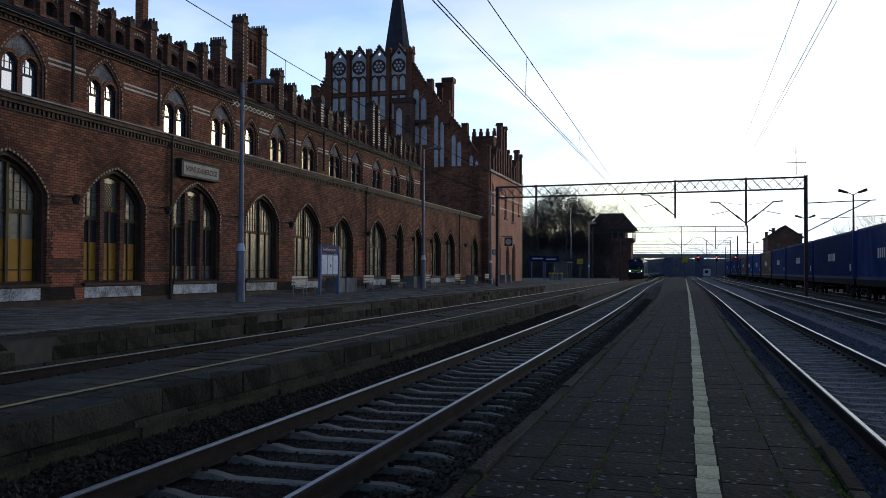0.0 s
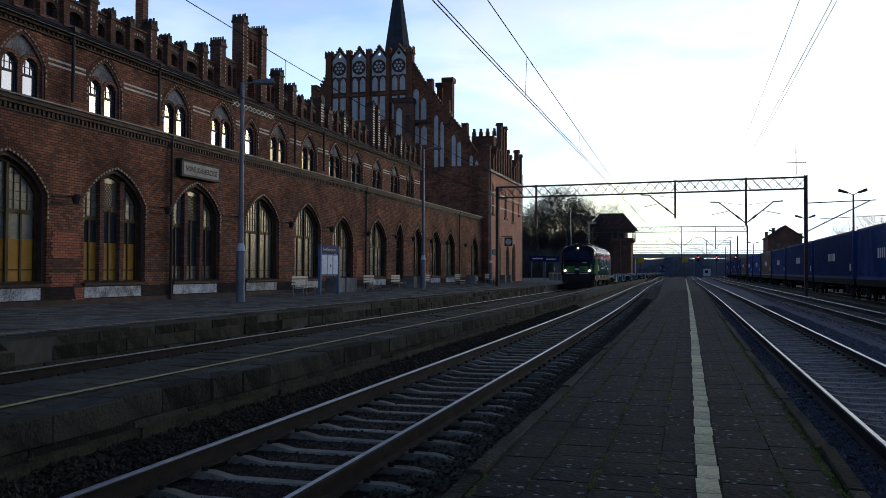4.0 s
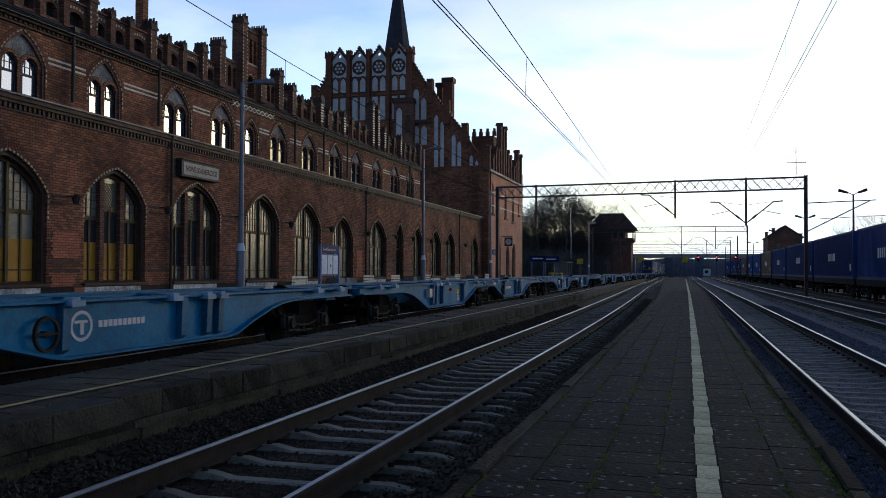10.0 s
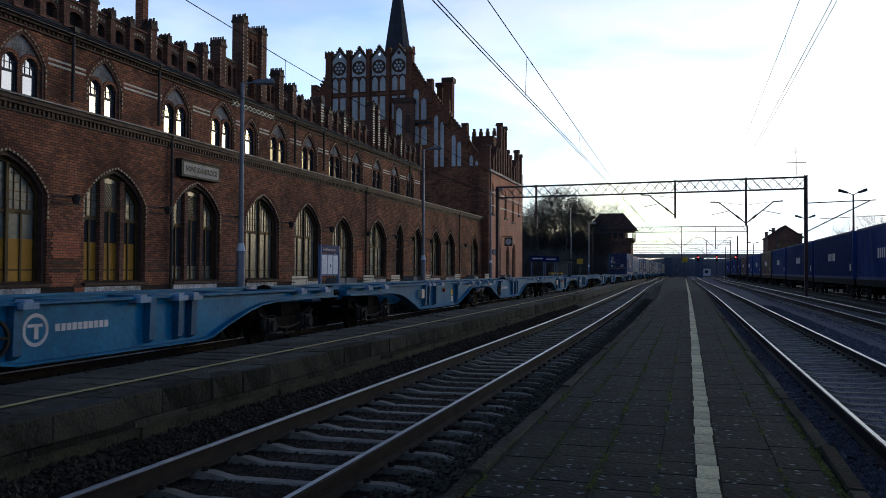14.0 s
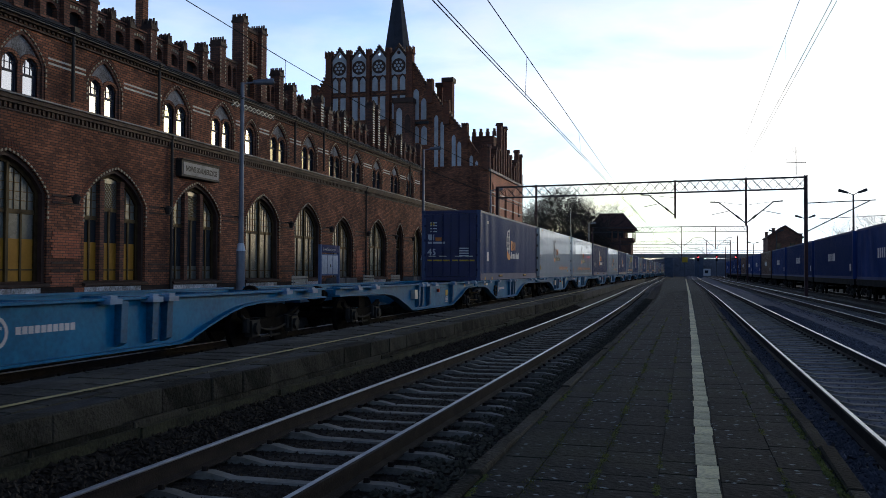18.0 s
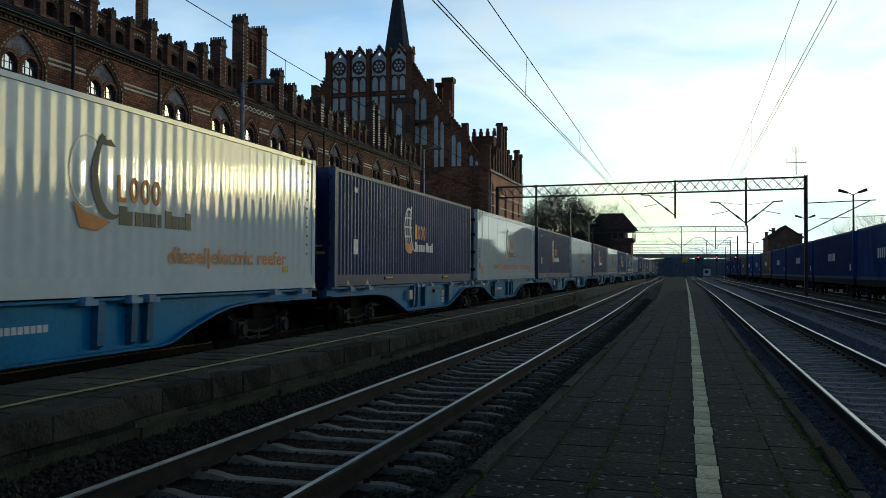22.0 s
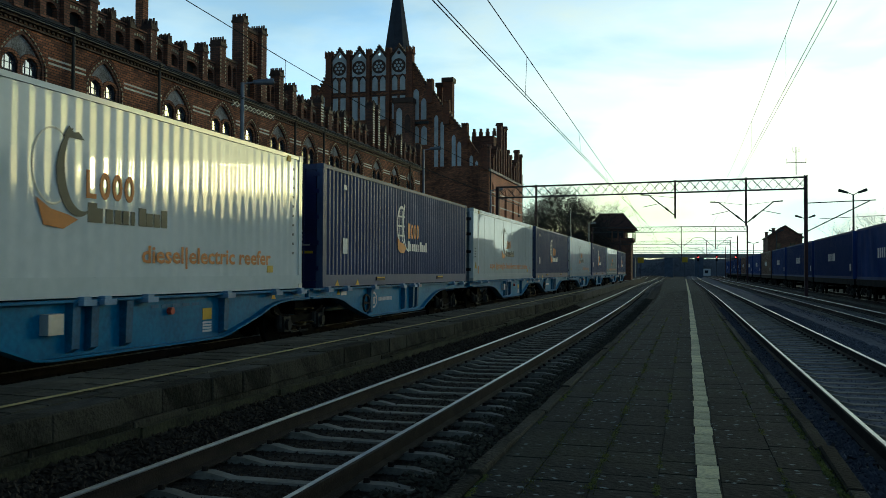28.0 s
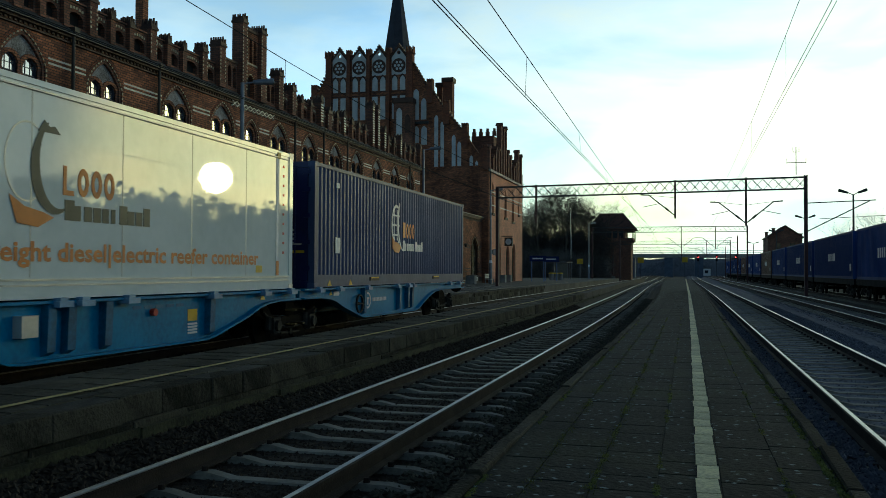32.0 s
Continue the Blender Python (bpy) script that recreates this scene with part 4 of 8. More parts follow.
half = [(12.6, 13.2), (11.5, 13.5), (10.55, 14.87), (10.3, 15.6), (9.82, 15.8), (8.67, 17.2), (8.4, 17.9), (7.9, 18.1), (6.86, 19.7), (6.5, 20.2), (6.1, 20.42), (4.62, 22.9), (4.45, 22.9), (4.45, 23.9)]
outline = [(CX - 12.6, 0.36), (CX + 12.6, 0.36)] + [(CX + a, b) for a, b in half] + [(CX - a, b) for a, b in half[::-1]]
COLS = [-35.48, -33.27, -31.05, -28.88]


def disc(x, z, r, n=14):
    return [(x + math.cos(t) * r, z + math.sin(t) * r) for t in np.linspace(0, 2 * math.pi, n, endpoint=False)]


part("gable_wall", Mesh().prism(outline, gy, -0.6, 0), BRICK, hall, "sooty red brick stepped gable wall")
part("side_wall", B(CX - 12.6, CX - 12.1, HY0 + 0.6, HY1, 0.36, 13.2), BRICK_DARK, hall)
part("rear_wall", B(CX - 12.6, CX + 12.6, HY1, HY1 + 0.5, 0.36, 13.2), BRICK_DARK, hall)
part("roof", Mesh().prism([(CX - 10.6, 12.4), (CX + 10.6, 12.4), (CX + 3.4, 20.4), (CX - 3.4, 20.4)], lambda a, b, d: (a, d, b), HY0 + 0.6, HY1), SLATE, hall, "dark slate roof")

for x in COLS:
    part("gablet_wall", Mesh().holed([(x - 1.05, 23.9), (x + 1.05, 23.9), (x, 24.9)], [disc(x, 24.2, 0.2)], gy, -0.3, 0), BRICK_DARK, hall)
    f = part("gable_field", Mesh().holed([(x - 0.78, 21.9), (x + 0.78, 21.9), (x + 0.78, 23.7), (x, 24.7), (x - 0.78, 23.7)], [disc(x, 24.2, 0.2)], gy, 0, 0.02), PLASTER, hall, "pale plaster field with a rose")
    gab = Mesh()
    for s in (-1, 1):
        gab.prism([(x + s * 1.0, 23.45), (x + s * 1.12, 23.45), (x, 24.95), (x, 24.72)] if s > 0 else [(x - 1.12, 23.45), (x - 1.0, 23.45), (x, 24.72), (x, 24.95)], gy, -0.45, 0.12)
        for i in range(6):
            k = i / 6 + 0.06
            gab.box(x + s * (1.12 * (1 - k)) - 0.07, x + s * (1.12 * (1 - k)) + 0.07, HY0 - 0.1, HY0 + 0.35, 23.5 + 1.5 * k, 23.66 + 1.5 * k)
    gab.box(x - 0.07, x + 0.07, HY0 - 0.1, HY0 + 0.3, 24.8, 25.15)
    tagged(part("crocketed_gablet", gab, TRIM, hall, "crocketed brick gablet"), kind="stuff")
    ring = [(x + math.cos(t) * 0.62, 22.85 + math.sin(t) * 0.62) for t in np.linspace(0, 2 * math.pi, 24, endpoint=False)]
    rim = [(x + math.cos(t) * 0.74, 22.85 + math.sin(t) * 0.74) for t in np.linspace(0, 2 * math.pi, 24, endpoint=False)]
    part("rose_rim", Mesh().band(ring, rim, gy, 0.02, 0.07, closed=True), TRIM, f, "brick rim of the rose")
    part("rose_field", Mesh().prism(disc(x, 22.85, 0.62, 20), gy, 0.02, 0.045), TRIM, f, "dark brick tracery of the rose")
    for i in range(7):
        t, r, k = math.pi * i / 3, (0.39 if i < 6 else 0.0), 0.145
        part("rose_eye", Mesh().prism(disc(x + math.cos(t) * r, 22.85 + math.sin(t) * r, k, 8), gy, 0.045, 0.055), PLASTER, f)
    for dx in (-0.43, 0.43):
        part("blind_lancet", Mesh().prism(arch(x + dx, 0.29, 20.3, 21.4, 21.8, 4), gy, 0, 0.025), PLASTER, hall, "pale blind lancet")
        part("blind_panel", Mesh().prism([(x + dx - 0.29, 17.3), (x + dx + 0.29, 17.3), (x + dx + 0.29, 19.7), (x + dx - 0.29, 19.7)], gy, 0, 0.025), PLASTER, hall, "pale blind panel")
        part("lancet_arch", Mesh().band(arch(x + dx, 0.29, 21.3, 21.4, 21.8, 5)[1:-1], arch(x + dx, 0.38, 21.3, 21.4, 21.98, 5)[1:-1], gy, 0, 0.08), TRIM, hall)
    part("brick_lattice", Mesh().box(x - 0.8, x + 0.8, HY0 - 0.06, HY0, 19.78, 19.86).box(x - 0.8, x + 0.8, HY0 - 0.06, HY0, 20.14, 20.22), TRIM, hall)
for x in (-36.65, -34.38, -32.16, -29.97, -27.62):
    w = 0.3 if x in (-36.65, -27.62) else 0.16
    b = Mesh().box(x - w, x + w, HY0 - 0.3, HY0 + 0.5, 15, 24.0).box(x - w - 0.1, x + w + 0.1, HY0 - 0.36, HY0 + 0.5, 24.0, 24.16)
    for k in (-1, 0, 1):
        b.prism([(x + k * (w + 0.02) - 0.08, 24.16), (x + k * (w + 0.02) + 0.08, 24.16), (x + k * (w + 0.05) + 0.03, 24.75), (x + k * (w + 0.05) - 0.03, 24.75)], gy, -0.4, 0.3)
    part("buttress", b, BRICK_NEW, hall, "slim brick buttress with a crowned top")
# lancets under the slope, in falling order
for x, r, z0, z1 in ((-26.97, 0.29, 17.1, 20.3), (-26.15, 0.28, 17.1, 19.3), (-26.92, 0.27, 14.7, 16.45), (-26.1, 0.3, 14.5, 16.45), (-24.8, 0.2, 12.2, 17.5), (-24.17, 0.18, 12.2, 16.8), (-22.95, 0.2, 12.2, 15.4),
                     (-22.36, 0.2, 12.2, 14.7), (-21.1, 0.18, 12.2, 13.25), (-20.55, 0.15, 12.2, 12.7), (-37.4, 0.28, 17.1, 20.1), (-38.2, 0.28, 17.1, 19.2)):
    part("blind_lancet", Mesh().prism(arch(x, r, z0, z1 - 0.4, z1, 4), gy, 0, 0.03), PLASTER, hall, "pale blind lancet")
part("gable_ledge", B(-27.3, -25.6, HY0 - 0.16, HY0, 16.65, 16.9), SLATE, hall)
# crockets along the sloping copings, and the little crowned piers on them
cop = Mesh()
pts = [(CX + a, b) for a, b in half[2:]]
for (a, b), (c, d) in zip(pts[:-1], pts[1:]):
    n = max(2, int(math.hypot(c - a, d - b) / 0.36))
    for s in (1, -1):
        for i in range(n):
            k = (i + 0.5) / n
            x, z = a + (c - a) * k, b + (d - b) * k
            x = x if s > 0 else 2 * CX - x
            cop.box(x - 0.1, x + 0.1, HY0 - 0.15, HY0 + 0.4, z, z + 0.2)
tagged(part("coping_crockets", cop, TRIM, hall, "brick crockets along the gable slope"), kind="stuff")
for x, z in ((-25.49, 20.9), (-23.7, 18.65), (-21.79, 16.2), (-19.75, 13.9), (-38.3, 20.9), (-40.1, 18.65)):
    b = Mesh().box(x - 0.32, x + 0.32, HY0 - 0.2, HY0 + 0.5, z - 2.2, z)
    for k in (-0.24, 0, 0.24):
        b.box(x + k - 0.07, x + k + 0.07, HY0 - 0.24, HY0 + 0.5, z, z + 0.35)
    part("crowned_pier", b, BRICK_NEW, hall, "small crowned pier on the slope")
for x, y, w, z in ((-24.96, 92.0, 0.5, 21.95), (-26.08, 92.5, 0.28, 21.6)):
    ch = part("chimney", B(x - w, x + w, y - w, y + w, 13, z), BRICK_NEW, hall, "tall brick chimney stack")
    part("chimney_cap", B(x - w - 0.15, x + w + 0.15, y - w - 0.15, y + w + 0.15, z, z + 0.45), TRIM, ch)
# slender spire behind the gable
sp = part("spire", Mesh().cyl((-32.2, 96, 22.5), (-32.2, 96, 26.4), 1.5, 1.45, 8).cyl((-32.2, 96, 26.4), (-32.2, 96, 36.6), 1.62, 0.04, 8), SPIRE, hall, "slender lead-covered octagonal spire")
# stair turret in front of the gable
tq = part("stair_turret", B(-29.0, -27.05, HY0 - 1.2, HY0, 8, 18.7), BRICK_DARK, hall, "square stair turret before the gable")
part("turret_cap", Mesh().box(-29.15, -26.95, HY0 - 1.35, HY0 - 0.01, 18.7, 19.2), TRIM, tq)
for x, z, h in ((-28.4, 12.4, 2.4), (-28.4, 15.4, 2.8), (-27.5, 15.6, 1.9)):
    part("blind_niche", Mesh().prism(arch(x, 0.3, z, z + h - 0.5, z + h, 5), lambda a, b, d: (a, HY0 - 1.2 - d, b), 0, 0.03), PLASTER if x < -28 else TRIM, tq, "pale blind niche" if x < -28 else "dark niche")
cw = part("crowned_turret", B(-24.1, -21.5, 99, 101.4, 12.5, 17.1), BRICK_DARK, hall, "low square turret with a crenellated crown")
for i in range(4):
    x = -24.0 + i * 0.79
    part("merlon", Mesh().box(x, x + 0.4, 98.9, 99.3, 17.1, 17.6).box(x + 0.08, x + 0.32, 98.9, 99.3, 17.6, 17.95), BRICK_DARK, cw, "stepped merlon")

# trackside front of the wing
WZ = 11.6
doors = [(91.9, 0.85, 0.42, 4.6), (96.5, 0.95, 0.42, 4.4), (100.0, 1.0, 0.42, 4.8)]
tall = [(88.6, 0.5, 7.5, 10.75), (95.2, 0.62, 7.4, 10.4), (99.4, 0.62, 7.2, 10.3), (102.9, 0.4, 8.2, 9.6)]
hl = [arch(c, w, a, b - 1.0, b, 5) for c, w, a, b in doors + tall]
part("wing_front", Mesh().holed([(HY0 + 0.6, 0.36), (HY1, 0.36), (HY1, WZ), (HY0 + 0.6, WZ)], hl, hx, -0.5, 0), BRICK_PALE, hall, "pale red brick front of the wing")
# black panel paints the dark inside behind the wing's openings
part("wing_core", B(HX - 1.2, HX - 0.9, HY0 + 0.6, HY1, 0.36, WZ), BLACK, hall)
for c, w, a, b in tall:
    wd = part("window", Mesh().band(arch(c, w - 0.08, a + 0.06, b - 1.0, b - 0.1, 5), arch(c, w, a, b - 1.0, b, 5), hx, -0.35, -0.25, closed=True), FRAME, hall, "narrow pointed window")
    part("pane", Mesh().prism(arch(c, w - 0.06, a + 0.05, b - 1.0, b - 0.08, 5), hx, -0.32, -0.31), GLASS_M, wd)
    part("sill", B(HX, HX + 0.12, c - w - 0.15, c + w + 0.15, a - 0.25, a), TRIM, wd)
for c, w, a, b in doors:
    dr = part("door", Mesh().band(arch(c, w - 0.09, a, b - 1.0, b - 0.1, 5), arch(c, w, a, b - 1.0, b, 5), hx, -0.35, -0.25), FRAME, hall, "pointed wooden door")
    part("door_leaf", Mesh().prism(arch(c, w - 0.09, a, b - 1.0, b - 0.1, 5), hx, -0.34, -0.3), FRAME, dr)
for z in (9.6, 9.26, 8.25):
    part("white_band", B(HX, HX + 0.015, HY0 + 0.6, HY1, z, z + 0.09), LIGHTBRICK, hall)
part("wing_cornice", B(HX - 0.1, HX + 0.22, HY0, HY1 + 0.2, WZ, WZ + 0.25), LEDGE, hall, "stone cornice of the wing")
steps = [(86.8, 14.0), (88.5, 13.2), (89.9, 14.2), (91.2, 14.3), (92.5, 17.1), (93.8, 16.8), (95.0, 17.1), (96.4, 14.7), (97.8, 14.3), (99.7, 13.4), (101.2, 14.2), (102.4, 15.5), (104.2, 15.2)]
for y, z in steps:
    p = part("gable_pier", B(HX - 0.4, HX + 0.12, y - 0.32, y + 0.32, WZ + 0.25, z), BRICK_DARK, hall, "pale-capped brick gable pier")
    part("pier_cap", Mesh().prism([(y - 0.42, z), (y + 0.42, z), (y, z + 0.35)], hx, -0.5, 0.2), BRICK_DARK, p)
for (a, p), (b, q) in zip(steps[:-1], steps[1:]):
    z = min(p, q) - 0.6
    part("gable_panel", B(HX - 0.35, HX - 0.05, a + 0.32, b - 0.32, WZ + 0.25, max(z, WZ + 0.6)), BRICK_DARK, hall)
part("wing_corner_pipe", Mesh().cyl((HX + 0.15, HY0 + 0.2, 0.38), (HX + 0.15, HY0 + 0.2, WZ), 0.08), PIPE, hall)

# ---- the freight train ----
SPEED, LOCO_FRONT = 22.42, 167.72  # m/s towards the camera's left; place of the nose at 0 s
WAGON_PITCH, FIRST_WAGON, EMPTY = 14.875, 185.45, 17
MOVERS = []
SLACK = 1.05  # metres by which the train has drawn ahead once it has gathered a little speed

SKYBLUE = mat("blue_wagon_paint", (0.005, 0.185, 0.36), (0.003, 0.113, 0.225), 1.3, 0.45, bump=0.15, spread=0.25, fine=0.4, spec=0.1)
SKYBLUE_D = mat("blue_wagon_paint_grimy", (0.008, 0.125, 0.25), (0.005, 0.065, 0.13), 2.0, 0.6, bump=0.2, fine=0.4)
GRIME = mat("brake_dust_steel", (0.008, 0.007, 0.0065), (0.004, 0.0035, 0.0035), 4.0, 0.9, 0.0, bump=0.4, spec=0.05)
HUB = mat("worn_axlebox", (0.030, 0.029, 0.028), (0.012, 0.012, 0.012), 5.0, 0.75, 0.0, spec=0.12)
SPIGOT = mat("pale_blue_spigot", (0.16, 0.30, 0.46), (0.10, 0.19, 0.30), 3.0, 0.5)
STEP = mat("grimy_yellow_step", (0.16, 0.10, 0.03), (0.07, 0.05, 0.02), 4.0, 0.8)
NAVY = mat("navy_container_paint", (0.066, 0.096, 0.19), (0.044, 0.064, 0.135), 0.9, 0.42, bump=0.08, spread=0.5, fine=0.2, spec=0.1)
NAVY_END = mat("royal_navy_doors", (0.012, 0.020, 0.10), (0.008, 0.012, 0.06), 1.2, 0.4, bump=0.1)
REEFER = mat("white_reefer_skin", (0.76, 0.775, 0.755), (0.63, 0.66, 0.64), 0.6, 0.022, bump=0.016, bscale=1.3, spread=0.2, fine=0.15, spec=0.5)
REEFER_END = mat("grey_reefer_end", (0.16, 0.22, 0.27), (0.09, 0.12, 0.15), 2.0, 0.5, bump=0.1)
ALU = mat("aluminium_rail", (0.5, 0.5, 0.48), (0.36, 0.36, 0.34), 2.0, 0.4, 0.3)
ORANGE = mat("orange_lettering", (0.62, 0.20, 0.035), (0.45, 0.14, 0.03), 2.0, 0.5)
OLIVE = mat("dark_olive_lettering", (0.06, 0.065, 0.05), (0.04, 0.042, 0.035), 2.0, 0.5)
LETTER = mat("white_lettering", (0.62, 0.64, 0.68), (0.45, 0.47, 0.5), 3.0, 0.5)
SIGNALY = mat("warning_yellow", (0.60, 0.38, 0.02), (0.42, 0.26, 0.02), 3.0, 0.5)
RED = mat("signal_red_paint", (0.5, 0.05, 0.03), (0.3, 0.03, 0.02), 3.0, 0.5)


def sx(a, b, d):
    return (d, a, b)


# wagon
JOINT = 14.35  # place of the shared bogie
BELLY = [(-0.1, 1.17), (-0.1, 0.99), (2.6, 0.99), (3.2, 0.975), (3.8, 0.93), (4.3, 0.84), (5.15, 0.61), (5.7, 0.43), (6.0, 0.40), (10.4, 0.40), (10.7, 0.44), (11.9, 0.72), (12.4, 0.88), (12.8, 0.95), (13.3, 0.985),
         (14.25, 0.99), (14.25, 1.17)]


def build_bogie(parent, yc):
    bo = part("bogie", Mesh().box(-1.0, 1.0, yc - 0.22, yc + 0.22, 0.62, 0.9), GRIME, parent, "grimy two-axle bogie")
    for s in (-1, 1):
        sag = [(k / 8 * 1.3, 0.36 + 0.34 * (k / 8) ** 2) for k in range(-8, 9)]
        fr = Mesh().prism([(yc + a, b) for a, b in sag] + [(yc + a, b + 0.26 - 0.13 * abs(a)) for a, b in reversed(sag)], sx, s * 0.94, s * 1.02)
        part("side_frame", fr, GRIME, bo, "sagging cast side frame")
        lip = Mesh()
        for (a, b), (c, d) in zip(sag, sag[1:]):
            lip.cyl((s * 1.04, yc + a, b), (s * 1.04, yc + c, d), 0.028, None, 6)
        part("lower_flange", lip, HUB, bo)
        part("brake_hanger", Mesh().box(s * 0.98, s * 1.03, yc - 0.04, yc + 0.04, 0.20, 0.42).cyl((s * 1.0, yc - 0.45, 0.24), (s * 1.0, yc + 0.45, 0.24), 0.025, None, 6), HUB, bo)
        for a in (-0.9, 0.9):
            ax = Mesh().box(s * 0.98, s * 1.14, yc + a - 0.16, yc + a + 0.16, 0.28, 0.6).cyl((s * 1.1, yc + a, 0.44), (s * 1.2, yc + a, 0.44), 0.13, 0.11, 10)
            part("axlebox", ax, HUB, bo, "greasy round axlebox cover")
            sp = Mesh()
            for o in (-0.22, 0.22):
                sp.cyl((s * 1.04, yc + a + o, 0.36), (s * 1.04, yc + a + o, 0.64), 0.07, None, 8)
            part("spring", sp, HUB, bo)
    for a in (-0.9, 0.9):
        w = Mesh().cyl((-0.85, yc + a, 0.44), (0.85, yc + a, 0.44), 0.08)
        for s in (-1, 1):
            w.cyl((s * 0.70, yc + a, 0.44), (s * 0.80, yc + a, 0.44), 0.44, 0.44, 20)
        part("wheelset", w, GRIME, bo, "dark grimy steel wheels on their axle", smooth=True)


def build_wagon(variant):
    """One half of a twin wagon: the halves share a bogie; 1 is the trailing half."""
    wg = thing("container_wagon", "blue skeletal container wagon with fish-belly side beams", "freight wagon", group="wagons of the passing train")
    fy = (lambda y: y) if variant == 0 else (lambda y: 2 * JOINT - WAGON_PITCH - y)
    belly = [(fy(y), z) for y, z in BELLY]

    def blk(x0, x1, y0, y1, z0, z1):
        return B(x0, x1, min(fy(y0), fy(y1)), max(fy(y0), fy(y1)), z0, z1)

    for s in (-1, 1):
        sill = part("side_beam", Mesh().prism(belly, sx, s * 1.12, s * 1.18), SKYBLUE, wg, "bright blue fish-belly side beam")
        fl = blk(s * 1.08, s * 1.30, -0.1, 14.25, 1.14, 1.18)
        lo = belly[1:-1]
        fl.band(lo, [(y, z - 0.035) for y, z in lo], sx, s * 1.06, s * 1.30)
        part("flange", fl, SKYBLUE, sill)
        if s > 0:
            for y in (6.4, 6.8, 7.6, 10.5):
                part("web_stiffener", Mesh().prism([(1.181, 0.44), (1.29, 0.50), (1.31, 1.13), (1.181, 1.13)], lambda a, b, d: (a, d, b), fy(y), fy(y) + 0.16), SKYBLUE_D, sill)
            for y in (0.9, 2.2, 6.5, 6.95, 8.0, 10.45, 12.4, 13.6):
                part("spigot_bracket", Mesh().box(1.16, 1.40, fy(y), fy(y) + 0.28, 1.09, 1.17).box(1.22, 1.36, fy(y) + 0.06, fy(y) + 0.22, 1.17, 1.215), SPIGOT, sill, "pale folding container spigot")
            if variant == 1:
                hoop = [(3.05 + math.cos(t) * 0.24, 0.74 + math.sin(t) * 0.24) for t in np.linspace(0, 2 * math.pi, 20, endpoint=False)]
                inner = [(3.05 + math.cos(t) * 0.20, 0.74 + math.sin(t) * 0.20) for t in np.linspace(0, 2 * math.pi, 20, endpoint=False)]
                part("hand_wheel", Mesh().band(inner, hoop, sx, 1.24, 1.29, closed=True).box(1.25, 1.28, 2.84, 3.26, 0.72, 0.76).cyl((1.18, 3.05, 0.74), (1.27, 3.05, 0.74), 0.04), HUB, sill, "round brake hand wheel")
                rim = [(3.85 + math.cos(t) * 0.24, 0.80 + math.sin(t) * 0.22) for t in np.linspace(0, 2 * math.pi, 20, endpoint=False)]
                inn = [(3.85 + math.cos(t) * 0.19, 0.80 + math.sin(t) * 0.17) for t in np.linspace(0, 2 * math.pi, 20, endpoint=False)]
                part("emblem", Mesh().band(inn, rim, sx, 1.18, 1.186, closed=True).box(1.18, 1.186, 3.70, 3.98, 0.84, 0.88).box(1.18, 1.186, 3.82, 3.9, 0.68, 0.84), LETTER, sill, "round white owner emblem")
                for i in range(10):
                    part("name_bar", B(1.18, 1.186, 4.22 + i * 0.115, 4.31 + i * 0.115, 0.76, 0.86), LETTER, sill)
                part("data_plate", B(1.18, 1.187, 1.5, 1.85, 0.98, 1.08), LETTER, sill, "white data plate")
            else:
                for i in range(4):
                    part("data_plate", B(1.18, 1.187, 9.95, 10.25, 0.50 + i * 0.05, 0.535 + i * 0.05), LETTER, sill, "white data lines")
                part("yellow_plate", B(1.18, 1.187, 9.95, 10.25, 0.72, 0.92), SIGNALY, sill, "yellow plate")
                part("valve_box", B(1.18, 1.32, 5.9, 6.2, 0.72, 1.0), ALU, sill, "grey valve box")
                part("red_cock", Mesh().cyl((1.18, 8.9, 0.92), (1.26, 8.9, 0.92), 0.06), RED, sill, "small red valve knob")
                for i in range(5):
                    part("number_bar", B(1.18, 1.185, 8.4 + i * 0.3, 8.62 + i * 0.3, 0.98, 1.03), SKYBLUE_D, sill)
            part("warning_mark", Mesh().prism([(fy(12.6), 1.0), (fy(12.6) + 0.2, 1.0), (fy(12.6) + 0.1, 1.13)], sx, 1.18, 1.186), SIGNALY, sill, "yellow warning triangle")
    part("centre_sill", blk(-0.25, 0.25, -0.1, 14.3, 0.80, 1.08), SKYBLUE_D, wg)
    for y in (-0.05, 2.2, 5.2, 7.6, 10.0, 12.4, 14.05):
        part("cross_member", blk(-1.11, 1.11, y, y + 0.16, 0.94, 1.12), SKYBLUE_D, wg)
    build_bogie(wg, fy(2.15))
    if variant == 0:
        build_bogie(wg, JOINT)
    y, d = fy(-0.1), -1 if variant == 0 else 1
    for s in (-1, 1):
        part("buffer", Mesh().cyl((s * 0.87, y, 1.0), (s * 0.87, y + d * 0.36, 1.0), 0.11).cyl((s * 0.87, y + d * 0.36, 1.0), (s * 0.87, y + d * 0.42, 1.0), 0.22, 0.22, 14), GRIME, wg)
    part("coupling", B(-0.08, 0.08, min(y, y + d * 0.42), max(y, y + d * 0.42), 0.9, 1.04), GRIME, wg)
    y = fy(14.3)
    for z in (0.42, 0.72):
        part("end_step", B(1.0, 1.24, y - 0.2, y + 0.2, z, z + 0.03), STEP, wg, "worn shunter's step")
    return wg


# containers, 45 feet long
CL, CW, CZ = 13.716, 1.25, 1.185


